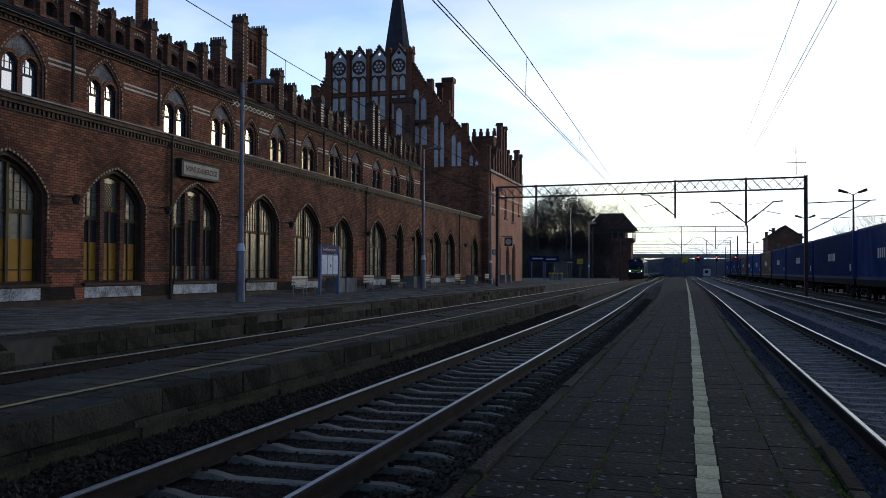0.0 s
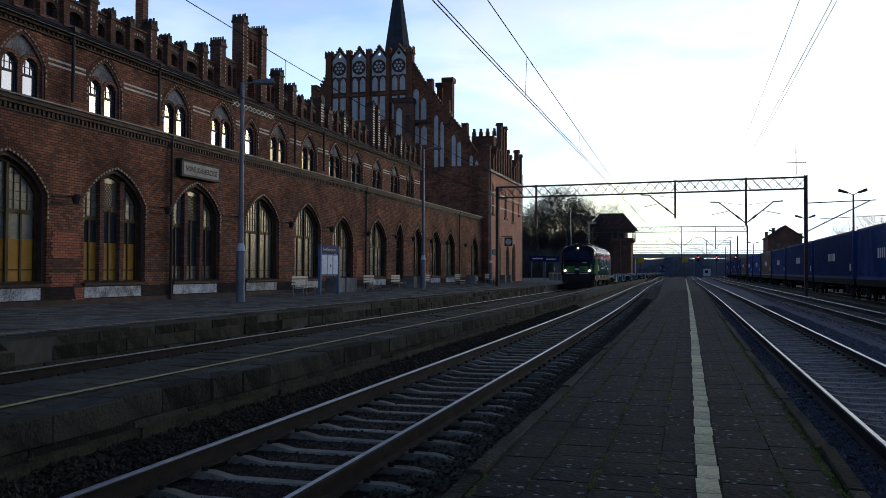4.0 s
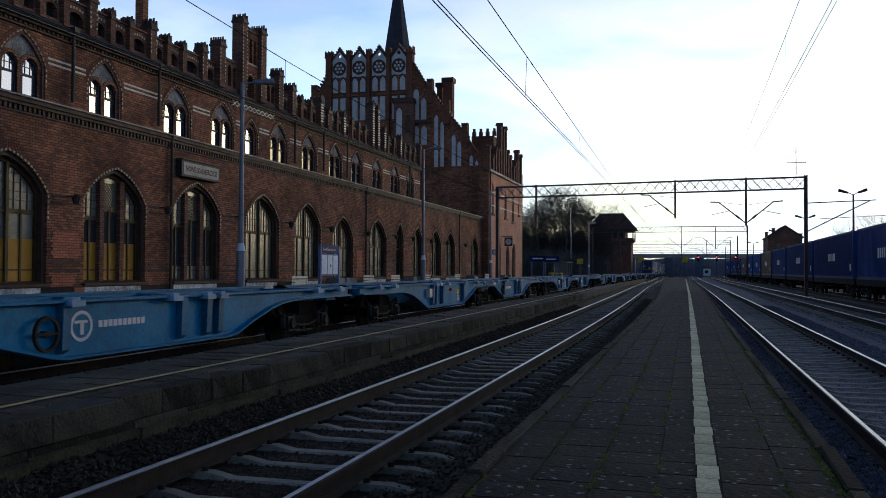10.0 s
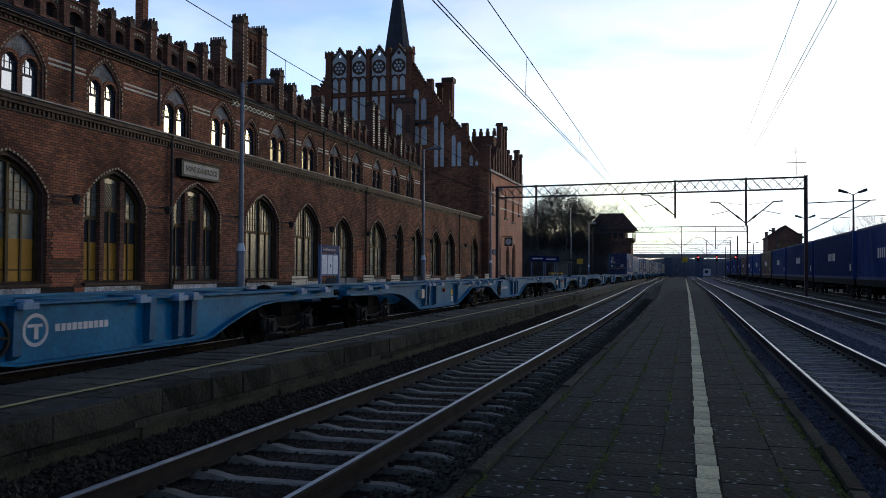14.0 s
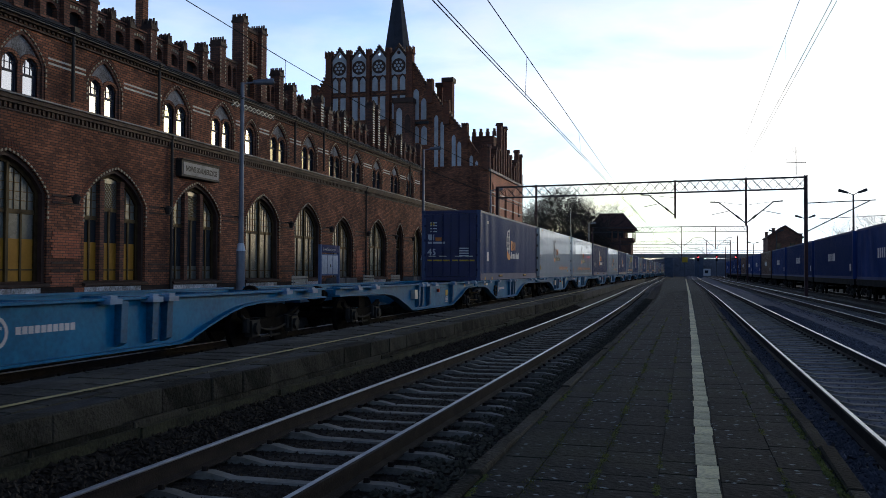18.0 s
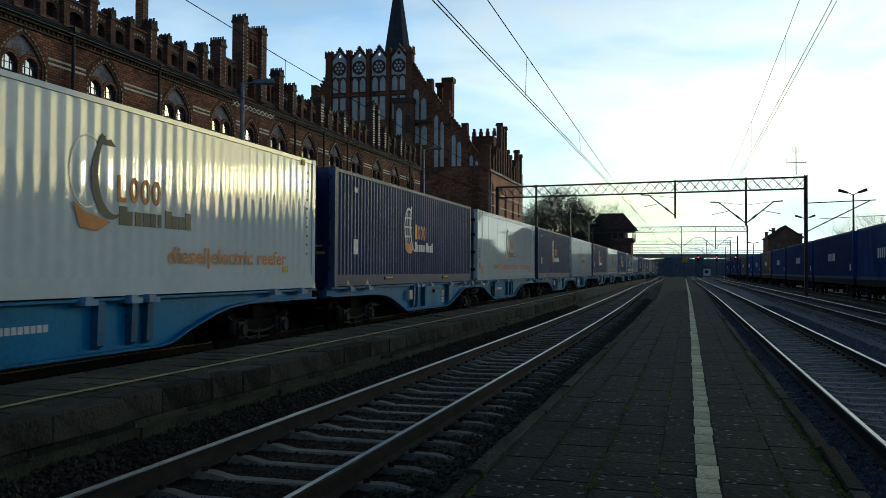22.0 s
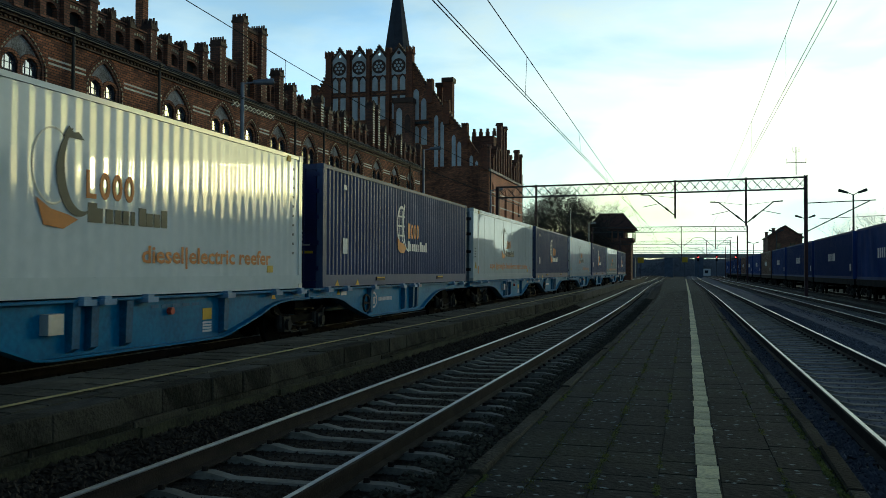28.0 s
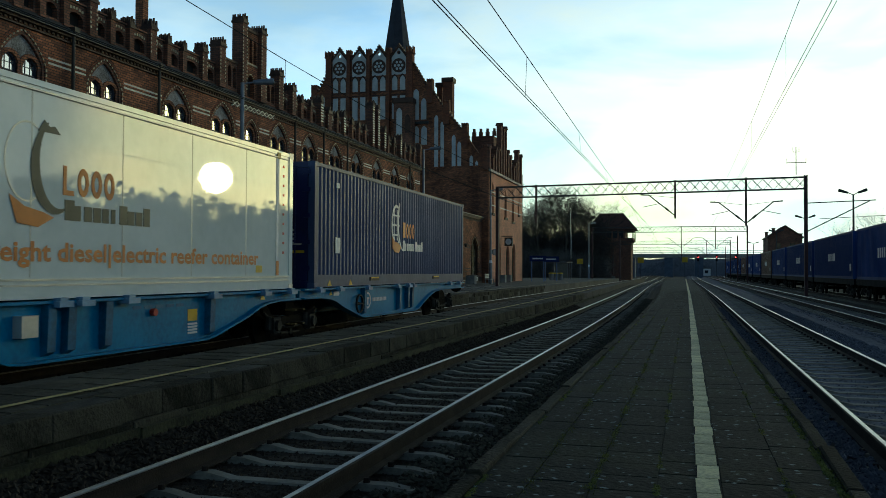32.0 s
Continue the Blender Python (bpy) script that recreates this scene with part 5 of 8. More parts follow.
def corrugated(x0, x1, z0, z1, x, s, depth=0.034, period=0.235):
    m = Mesh()
    n = int((x1 - x0) / period)
    p = (x1 - x0) / n
    row = []
    for i in range(n):
        a = x0 + i * p
        row += [(a, 0), (a + p * 0.26, 0), (a + p * 0.5, -depth), (a + p * 0.76, -depth)]
    row.append((x1, 0))
    k = len(row)
    v = [(x + s * d, y, z) for z in (z0, z1) for y, d in row]
    return m.add(v, [(i, i + 1, k + i + 1, k + i) for i in range(k - 1)])


def frame_of(ct, material, end_mat, depth=0.0):
    for y in (0, CL):
        y0, y1 = (0, 0.16) if y == 0 else (CL - 0.16, CL)
        for s in (-1, 1):
            part("corner_post", B(min(s * CW, s * (CW - 0.16)), max(s * CW, s * (CW - 0.16)), y0, y1, 0.12, 2.78), material, ct)
            for z in (0, 2.776):
                c = Mesh().box(min(s * (CW + 0.008), s * (CW - 0.17)), max(s * (CW + 0.008), s * (CW - 0.17)), y0 - 0.008, y1 + 0.008, z, z + 0.12)
                part("corner_casting", c, ALU if material is REEFER else material, ct)
        part("end_header", B(-CW + 0.16, CW - 0.16, y0, y1, 2.75, 2.89), end_mat, ct)
        part("end_sill", B(-CW + 0.16, CW - 0.16, y0, y1, 0.0, 0.16), end_mat, ct)
    for s in (-1, 1):
        for z0, z1 in ((0.02, 0.30), (2.80, 2.88)):
            part("side_rail", B(min(s * CW, s * (CW - 0.08)), max(s * CW, s * (CW - 0.08)), 0.16, CL - 0.16, z0, z1), material, ct)
    part("roof_sheet", B(-CW + 0.08, CW - 0.08, 0.16, CL - 0.16, 2.82, 2.86), material, ct)
    part("floor", B(-CW + 0.08, CW - 0.08, 0.16, CL - 0.16, 0.06, 0.16), GRIME, ct)


def swoosh(ct, y, z, x, dark, hot, writing):
    """The haulier's emblem: a hook with a thin globe, a tail and two rows of name shapes, all plain."""
    hook = np.linspace(2.2, 5.0, 16)
    em = part("emblem", Mesh().band([(y + 0.62 + math.cos(t) * 0.40, z + 0.12 + math.sin(t) * 0.62) for t in hook], [(y + 0.62 + math.cos(t) * (0.42 + 0.16 * math.sin((t - 2.2) / 2.8 * math.pi)), z + 0.12 + math.sin(t) * (0.64 + 0.14 * math.sin((t - 2.2) / 2.8 * math.pi))) for t in hook],
                                  sx, x + 0.004, x + 0.009), dark, ct, "dark olive hooked emblem stroke")
    part("emblem_head", Mesh().prism([(y + 0.18, z + 0.5), (y + 0.62, z + 0.5), (y + 0.5, z + 0.6), (y + 0.4, z + 0.58), (y + 0.3, z + 0.66)], sx, x + 0.004, x + 0.01), dark, em)
    ring = np.linspace(0.8, 5.2, 20)
    part("emblem_globe", Mesh().band([(y + math.cos(t) * 0.38, z + 0.08 + math.sin(t) * 0.5) for t in ring], [(y + math.cos(t) * 0.40, z + 0.08 + math.sin(t) * 0.525) for t in ring], sx, x, x + 0.004), ALU, em)
    part("emblem_tail", Mesh().prism([(y - 0.32, z - 0.36), (y - 0.05, z - 0.5), (y + 0.3, z - 0.56), (y + 0.5, z - 0.62), (y + 0.2, z - 0.76), (y - 0.18, z - 0.72)], sx, x + 0.01, x + 0.014), hot, em, "orange tail of the emblem")
    for i in range(4):
        a = y + 0.68 + i * 0.29
        ro = [(a + 0.125 + math.cos(t) * 0.12, z - 0.10 + math.sin(t) * 0.2) for t in np.linspace(0, 2 * math.pi, 14, endpoint=False)]
        ri = [(a + 0.125 + math.cos(t) * 0.05, z - 0.10 + math.sin(t) * 0.11) for t in np.linspace(0, 2 * math.pi, 14, endpoint=False)]
        part("name_shape", Mesh().band(ri, ro, sx, x, x + 0.006, closed=True) if i else Mesh().box(x, x + 0.006, a, a + 0.07, z - 0.3, z + 0.1).box(x, x + 0.006, a + 0.07, a + 0.22, z - 0.3, z - 0.23), hot, em)
    for i, w in enumerate((0.2, 0.13, 0.17, 0.17, 0.15, 0.1, 0.19, 0.17, 0.17, 0.17)):
        a = y + 0.72 + i * 0.2
        part("name_bar", B(x, x + 0.006, a, a + w, z - 0.64, z - (0.36 if i in (0, 6, 9) else 0.43)), writing, em)
    return em


def build_navy():
    ct = thing("shipping_container", "navy blue corrugated 45-foot shipping container", "shipping container", group="containers of the passing train")
    frame_of(ct, NAVY, NAVY_END)
    for s in (-1, 1):
        part("side_panel", corrugated(0.16, CL - 0.16, 0.29, 2.81, s * (CW - 0.015), s), NAVY, ct, "corrugated steel side wall")
    x = CW - 0.012
    # pale emblem, orange disc and rows of writing
    y, z = 5.85, 1.72
    ring = [(y + math.cos(t) * 0.36, z + math.sin(t) * 0.52) for t in np.linspace(0.9, 5.4, 22)]
    rim = [(y + math.cos(t) * 0.44, z + math.sin(t) * 0.60) for t in np.linspace(0.9, 5.4, 22)]
    em = part("emblem", Mesh().band(ring, rim, sx, x, x + 0.006), LETTER, ct, "pale globe-like emblem ring")
    web = Mesh()
    for k in (-0.28, 0.0, 0.28):
        web.box(x, x + 0.005, y - 0.38 + abs(k) * 0.3, y + 0.3, z + k - 0.025, z + k + 0.025)
    for k in (-0.2, 0.05):
        web.box(x, x + 0.0055, y + k, y + k + 0.05, z - 0.45, z + 0.45)
    part("emblem_web", web, LETTER, em, "net of pale lines in the emblem")
    hook = np.linspace(2.4, 4.9, 14)
    part("emblem_hook", Mesh().band([(y + 0.62 + math.cos(t) * 0.42, z + 0.1 + math.sin(t) * 0.78) for t in hook], [(y + 0.66 + math.cos(t) * (0.42 + 0.16), z + 0.1 + math.sin(t) * (0.78 + 0.06)) for t in hook], sx, x + 0.007, x + 0.012), LETTER, em)
    part("emblem_tail", Mesh().prism([(y - 0.4, z - 0.34), (y - 0.15, z - 0.48), (y + 0.1, z - 0.5), (y + 0.42, z - 0.62), (y + 0.2, z - 0.8), (y - 0.15, z - 0.78), (y - 0.38, z - 0.68)], sx, x + 0.013, x + 0.018), ORANGE, em, "orange tail of the emblem")
    for i in range(4):
        a = y + 0.62 + i * 0.29
        rr_ = [(a + 0.125 + math.cos(t) * 0.12, z - 0.12 + math.sin(t) * 0.23) for t in np.linspace(0, 2 * math.pi, 14, endpoint=False)]
        ri_ = [(a + 0.125 + math.cos(t) * 0.055, z - 0.12 + math.sin(t) * 0.13) for t in np.linspace(0, 2 * math.pi, 14, endpoint=False)]
        part("name_shape", Mesh().band(ri_, rr_, sx, x, x + 0.006, closed=True) if i else B(x, x + 0.006, a, a + 0.22, z - 0.34, z + 0.12), ORANGE, em)
    for i, w in enumerate((0.2, 0.13, 0.17, 0.17, 0.15, 0.1, 0.19, 0.17, 0.17, 0.17)):
        a = y + 0.6 + i * 0.205
        part("name_bar", B(x, x + 0.006, a, a + w, z - 0.72, z - (0.42 if i in (0, 6, 9) else 0.5)), LETTER, em)
    part("data_plate", B(x, x + 0.006, 1.25, 1.55, 0.82, 1.2), LETTER, ct, "white data plate")
    part("number_bar", B(x, x + 0.006, 1.3, 1.5, 2.4, 2.52), LETTER, ct)
    for a in (0.75, 2.1):
        part("warning_mark", Mesh().prism([(a, 0.04), (a + 0.26, 0.04), (a + 0.13, 0.18)], sx, CW, CW + 0.006), SIGNALY, ct, "yellow warning mark")
    for a in (3.6, 9.6):
        part("lift_pocket", B(CW, CW + 0.03, a, a + 0.7, 0.14, 0.24), PIPE, ct)
        part("pocket_mark", B(CW + 0.03, CW + 0.036, a + 0.05, a + 0.65, 0.2, 0.235), SIGNALY, ct)
    # doors at the leading end
    for s in (-1, 1):
        d = part("door", B(min(s * 0.01, s * (CW - 0.18)), max(s * 0.01, s * (CW - 0.18)), -0.005, 0.05, 0.17, 2.74), NAVY_END, ct, "navy steel door leaf")
        for k in (0.34, 0.78):
            part("lock_rod", Mesh().cyl((s * k, -0.035, 0.12), (s * k, -0.035, 2.8), 0.02, None, 8), NAVY_END, d, "painted lock rod")
            part("rod_handle", B(s * k - 0.16, s * k + 0.16, -0.055, -0.03, 0.98, 1.02), ALU, d)
        for z in (0.4, 1.0, 1.6, 2.2, 2.6):
            part("hinge", B(min(s * (CW - 0.3), s * (CW - 0.1)), max(s * (CW - 0.3), s * (CW - 0.1)), -0.03, 0.0, z, z + 0.1), NAVY_END, d)
        part("marking_stripe", B(min(s * 0.05, s * 1.0), max(s * 0.05, s * 1.0), -0.009, -0.0055, 0.80, 0.86), SIGNALY, d, "yellow marking stripe")
        for i in range(4):
            part("code_bar", B(s * 0.55 - 0.2, s * 0.55 + 0.2, -0.009, -0.0055, 1.0 + i * 0.1, 1.05 + i * 0.1) if s > 0 else B(-0.9, -0.6, -0.009, -0.0055, 2.0 + i * 0.12, 2.05 + i * 0.12), LETTER, d)
    part("size_mark", text_mesh("45", 0.36, LETTER, 0.012), LETTER, ct, "white number on the door", at=on_end(-1.0, -0.012, 1.05))
    part("door_emblem", B(-0.98, -0.25, -0.012, -0.006, 1.52, 1.6).box(-0.98, -0.72, -0.012, -0.006, 1.66, 1.9), LETTER, ct)
    part("door_emblem", B(-0.66, -0.4, -0.012, -0.006, 1.63, 1.78), ORANGE, ct)
    part("warning_mark", Mesh().prism([(-0.9, 2.28), (-0.68, 2.28), (-0.79, 2.46)], lambda a, b, d: (a, d, b), -0.012, -0.006), SIGNALY, ct)
    return ct


def build_reefer(ribbed):
    ct = thing("reefer_container", "white ribbed refrigerated container with orange lettering" if ribbed else "glossy white smooth-sided refrigerated container with orange lettering", "shipping container",
               group="containers of the passing train")
    frame_of(ct, REEFER, REEFER_END)
    x = CW - 0.02
    for s in (-1, 1):
        if ribbed:
            part("side_panel", corrugated(0.16, CL - 0.16, 0.17, 2.80, s * x, s, 0.009, 0.30), REEFER, ct, "white ribbed side wall", smooth=True)
        else:
            part("side_panel", B(min(s * x, s * (x - 0.06)), max(s * x, s * (x - 0.06)), 0.16, CL - 0.16, 0.17, 2.80), REEFER, ct, "glossy white side wall")
    if not ribbed:
        for k in range(1, 7):
            part("panel_joint", B(x, x + 0.004, 0.16 + k * 1.92, 0.18 + k * 1.92, 0.3, 2.74), ALU, ct)
        for z in (0.19, 0.26, 2.73):
            part("trim_rail", B(x, x + 0.03, 0.2, CL - 0.2, z, z + 0.025), ALU, ct)
        for y in (0.85, CL - 0.75):
            part("corner_strip", B(x, x + 0.008, y, y + 0.12, 0.18, 2.8), LETTER, ct)
            part("orange_reflector", B(x, x + 0.012, y, y + 0.12, 0.2, 0.6), ORANGE, ct, "orange reflector strip")
    swoosh(ct, 5.85, 1.72, x + 0.002, OLIVE, ORANGE, OLIVE)
    words = "super lightweight diesel|electric reefer container" if not ribbed else "diesel|electric reefer"
    span, high = (9.1, 0.36) if not ribbed else (4.4, 0.38)
    me = text_mesh(words, high, ORANGE, 0.009)
    wide = max(v.co.x for v in me.vertices)
    me.transform(Matrix.Diagonal((span / wide, 1, 1, 1)))
    part("lettering", me, ORANGE, ct, "orange lettering along the side", at=on_side(x + 0.009, 3.1 if not ribbed else 7.85, 0.52))
    part("yellow_plate", B(x, x + 0.008, 12.1, 12.35, 0.36, 0.5), SIGNALY, ct, "small yellow plate")
    part("warning_mark", Mesh().prism([(0.3, 0.5), (0.6, 0.5), (0.45, 0.75)], sx, CW - 0.012, CW + 0.004), SIGNALY, ct, "yellow warning triangle")
    for i in range(10):
        part("rivet_dot", B(x + 0.001, x + 0.006, CL - 0.45, CL - 0.38, 0.75 + i * 0.2, 0.8 + i * 0.2), RED if not ribbed else OLIVE, ct)
    part("top_mark", B(x, x + 0.03, 0.85, 1.0, 2.72, 2.84), SIGNALY, ct, "yellow top corner mark")
    part("top_mark", B(x, x + 0.03, CL - 0.75, CL - 0.6, 2.72, 2.84), SIGNALY, ct, "yellow top corner mark")
    for i in range(4):
        part("code_bar", B(x + 0.001, x + 0.006, 0.3, 0.55, 0.95 + i * 0.11, 0.99 + i * 0.11), OLIVE, ct)
    # leading end: refrigeration unit behind a frame
    part("end_panel", B(-CW + 0.16, CW - 0.16, 0.12, 0.16, 0.16, 2.75), REEFER_END, ct, "blue-grey refrigeration end")
    for z0, z1 in ((0.25, 0.95), (1.05, 1.8), (1.95, 2.65)):
        part("unit_cover", B(-0.95, 0.95, 0.03, 0.12, z0, z1), REEFER_END, ct)
    part("fan_grille", Mesh().cyl((0.0, 0.03, 1.42), (0.0, 0.0, 1.42), 0.3, 0.3, 16), PIPE, ct)
    for s in (-1, 1):
        for z in (0.4, 1.1, 1.8, 2.4):
            part("hinge", B(min(s * 0.9, s * 1.15), max(s * 0.9, s * 1.15), -0.02, 0.06, z, z + 0.12), PIPE, ct)
    return ct


wagons = [build_wagon(0), build_wagon(1)]
navy = build_navy()
reefers = {"S": build_reefer(False), "R": build_reefer(True)}
ORDER = "NRSNRNSNRNSNSRNSNRNSN"
used = set()


def another(ob, at):
    if ob.name in used:
        return copy_thing(ob, at)
    used.add(ob.name)
    ob.matrix_basis = at
    return ob


for i in range(EMPTY + len(ORDER)):
    s = FIRST_WAGON + WAGON_PITCH * i
    w = another(wagons[i % 2], pose(t1x(0), s, 0))
    if i < EMPTY:
        w["label"] = "empty blue skeletal container wagon with fish-belly beams"
    MOVERS.append((w, s + SLACK, 0.0))
    if i >= EMPTY:
        kind = ORDER[i - EMPTY]
        c = another(navy if kind == "N" else reefers[kind], pose(t1x(0), s + 0.2, CZ))
        MOVERS.append((c, s + 0.2 + SLACK, CZ))

# ---- locomotive ----
L_GREY = mat("bronze_grey_body", (0.046, 0.044, 0.040), (0.030, 0.028, 0.026), 0.8, 0.07, bump=0.02, bscale=2.0, spec=0.10)
L_BLACK = mat("black_cab_mask", (0.012, 0.015, 0.026), (0.008, 0.010, 0.018), 1.0, 0.12, spec=0.2)
L_GREEN = mat("bright_green_livery", (0.10, 0.40, 0.035), (0.07, 0.28, 0.025), 1.0, 0.09, spec=0.2)
L_DGREEN = mat("green_grille", (0.055, 0.22, 0.025), (0.035, 0.14, 0.018), 2.0, 0.4)
L_TEAL = mat("teal_picture_livery", (0.24, 0.40, 0.38), (0.035, 0.06, 0.065), 0.55, 0.12, spec=0.2, fine=0.3)
L_PALE = mat("pale_mint_lettering", (0.45, 0.58, 0.55), (0.34, 0.46, 0.44), 2.0, 0.4)
L_ROOF = mat("blue_grey_roof", (0.34, 0.40, 0.49), (0.24, 0.29, 0.37), 1.2, 0.35)
L_SKIRT = mat("brown_grey_skirt", (0.030, 0.029, 0.027), (0.014, 0.0135, 0.013), 2.0, 0.7, bump=0.1, fine=0.4)
L_GLASS = mat("dark_windscreen", (0.014, 0.024, 0.065), (0.009, 0.016, 0.042), 1.0, 0.05)
HEADLIGHT = glow_mat("lit_headlamp", (1.0, 0.76, 0.48), 22.0)

loco = thing("electric_locomotive", "grey and green electric locomotive with black cab front and lit headlamps", "locomotive")
LL = 17.3


def lean(z):
    return 0 if z < 2.05 else (z - 2.05) * 0.42


def hull_point(s, k, z, side):
    """On the body: s metres behind the nose, k: 0..1 share of the half width, z height."""
    return (side * k, s + lean(z) * max(0, 1 - s / 1.7), z)


SECT = [(0.0, 1.12), (0.04, 1.26), (0.14, 1.38), (0.32, 1.455), (0.7, 1.485), (1.7, 1.495)]


def section(w):
    return [(w, 0.95), (w, 2.95), (w * 0.985, 3.15), (w * 0.93, 3.38), (w * 0.80, 3.66), (w * 0.66, 3.80), (w * 0.3, 3.88)]


def hull(y_off, flip):
    m = Mesh()
    rows = []
    for s, w in SECT:
        half = section(w)
        pts = [hull_point(s, a, b, 1) for a, b in half] + [hull_point(s, a, b, -1) for a, b in half[::-1]]
        rows.append(pts)
    n = len(rows[0])
    v = [((x, LL - y, z) if flip else (x, y, z)) for r in rows for x, y, z in r]
    f = [(i * n + j, i * n + (j + 1) % n, (i + 1) * n + (j + 1) % n, (i + 1) * n + j) for i in range(len(rows) - 1) for j in range(n)] + [tuple(range(n))]
    return m.add(v, f)


part("cab", hull(0, False), L_BLACK, loco, "black rounded cab", smooth=True)
part("cab", hull(0, True), L_BLACK, loco, "black rounded rear cab", smooth=True)
body = Mesh()
w = 1.495
ring = section(w)
ring = ring + [(-a, b) for a, b in ring[::-1]]
n = len(ring)
body.add([(a, y, b) for y in (1.7, LL - 1.7) for a, b in ring], [(j, (j + 1) % n, n + (j + 1) % n, n + j) for j in range(n)])
bd = part("body_side", body, L_GREY, loco, "bronze grey machine room body")
part("roof_hood", Mesh().prism([(1.475, 3.16), (1.42, 3.40), (1.22, 3.70), (1.02, 3.84), (0.99, 3.81), (1.19, 3.66), (1.39, 3.36), (1.45, 3.14)], lambda a, b, d: (a + 0.02, d, b + 0.015), 2.95, LL - 1.9), L_ROOF, loco, "light grey sloping roof hatch panels")
for y in (6.0, 9.2, 12.4):
    part("roof_joint", Mesh().prism([(1.475, 3.16), (1.42, 3.40), (1.22, 3.70), (1.02, 3.84), (1.19, 3.66), (1.39, 3.36)], lambda a, b, d: (a + 0.028, d, b + 0.022), y, y + 0.03), PIPE, loco)
for y in (3.3, 13.2):
    part("roof_grille", Mesh().prism([(1.42, 3.42), (1.26, 3.66), (1.22, 3.66), (1.40, 3.40)], lambda a, b, d: (a + 0.03, d, b + 0.02), y, y + 1.5), PIPE, loco, "dark ventilation grille")
part("gutter_line", Mesh().box(1.497, 1.53, 1.7, LL - 1.0, 2.86, 2.9), PIPE, loco)
S = 1.4975


def livery(name, pts, material, d=0.004, label="", up=0.0):
    return part(name, Mesh().prism([(a - 1.8, b) for a, b in pts], sx, S + up - 0.03, S + up + d), material, loco, label)


BEFORE = set(loco.children)
livery("grey_cab_side", [(2.12, 2.1), (3.15, 2.1), (3.4, 2.45), (3.4, 3.2), (2.75, 3.2), (2.2, 2.75)], L_GREY, label="grey cab side", up=0.002)
livery("green_field", [(2.05, 1.36), (2.05, 2.1), (3.15, 2.1), (3.45, 2.5), (7.2, 2.5), (8.0, 1.62), (17.5, 1.62), (17.5, 1.46), (7.85, 1.46), (6.95, 2.25), (5.05, 2.25), (4.5, 1.58), (4.5, 1.36)], L_GREEN, 0.004, "bright green livery band", 0.007)
livery("picture_panel", [(7.35, 3.22), (17.3, 3.22), (17.3, 1.76), (8.1, 1.76), (7.35, 2.6)], L_TEAL, 0.004, "misty teal picture field", 0.003)
livery("owner_mark", [(4.9, 1.87), (5.15, 2.12), (5.9, 2.12), (5.9, 1.62), (5.15, 1.62)], LETTER, 0.004, "white owner mark", 0.012)
for k in (5.3, 5.6):
    livery("owner_mark_bar", [(k, 1.7), (k + 0.14, 1.7), (k + 0.14, 2.04), (k, 2.04)], L_BLACK, 0.003, "", 0.017)
livery("green_arrow", [(6.55, 2.12), (6.7, 2.12), (6.95, 1.86), (6.7, 1.6), (6.55, 1.6), (6.8, 1.86)], L_DGREEN, 0.004, "dark green arrow", 0.008)
shield = [(10.95, 2.85), (11.25, 3.08), (11.65, 3.15), (12.05, 3.08), (12.35, 2.85), (12.35, 2.4), (12.2, 2.1), (11.65, 1.92), (11.1, 2.1), (10.95, 2.4)]
rim = [(11.65 + (a - 11.65) * 1.13, 2.54 + (b - 2.54) * 1.13) for a, b in shield]
part("emblem_rim", Mesh().band([(a - 1.8, b) for a, b in shield], [(a - 1.8, b) for a, b in rim], sx, S - 0.02, S + 0.013, closed=True), L_PALE, loco, "pale rim of the shield")
livery("emblem", shield, L_BLACK, 0.004, "dark shield emblem", 0.009)
part("number", text_mesh("111", 0.55, L_PALE, 0.02), L_PALE, loco, "pale number in the shield", at=on_side(S + 0.016, 9.4, 2.5))
part("lettering", text_mesh("LOGISTICS/", 0.34, LETTER), LETTER, loco, "white lettering", at=on_side(S + 0.016, 10.8, 2.0))
part("lettering", text_mesh("LEGENDS", 0.34, LETTER), LETTER, loco, "white lettering", at=on_side(S + 0.016, 12.4, 1.72))
scr = Mesh()
pen = [(7.55 + 0.235 * q - 0.11 * math.sin(6.283 * q), 2.66 + 0.10 * math.cos(6.283 * q) * (2.0 if int(q) in (0, 4) else 1.0) + 0.03 * q) for q in np.linspace(0, 6.6, 90)]
tail = [(9.05 + math.cos(q) * 0.2, 2.48 + math.sin(q) * 0.34) for q in np.linspace(0.9, -4.2, 24)]
for line, fat in ((pen, 0.045), (tail, 0.05), ([(7.45, 3.02), (7.55, 2.56), (7.95, 2.60)], 0.05), ([(8.6, 2.62), (9.4, 2.93), (9.75, 2.95)], 0.04)):
    scr.band(line, [(a + fat * 0.4, b + fat) for a, b in line], sx, S + 0.009, S + 0.0145)
scr.v = [(x, y - 1.8, z) for x, y, z in scr.v]
part("script_strokes", scr, LETTER, loco, "white handwritten name, as strokes")
for i in range(8):
    livery("code_bar", [(8.3 + i * 0.25, 1.84), (8.48 + i * 0.25, 1.84), (8.48 + i * 0.25, 1.92), (8.3 + i * 0.25, 1.92)], LETTER, 0.003, "", 0.009)
LIVERY = set(loco.children) - BEFORE
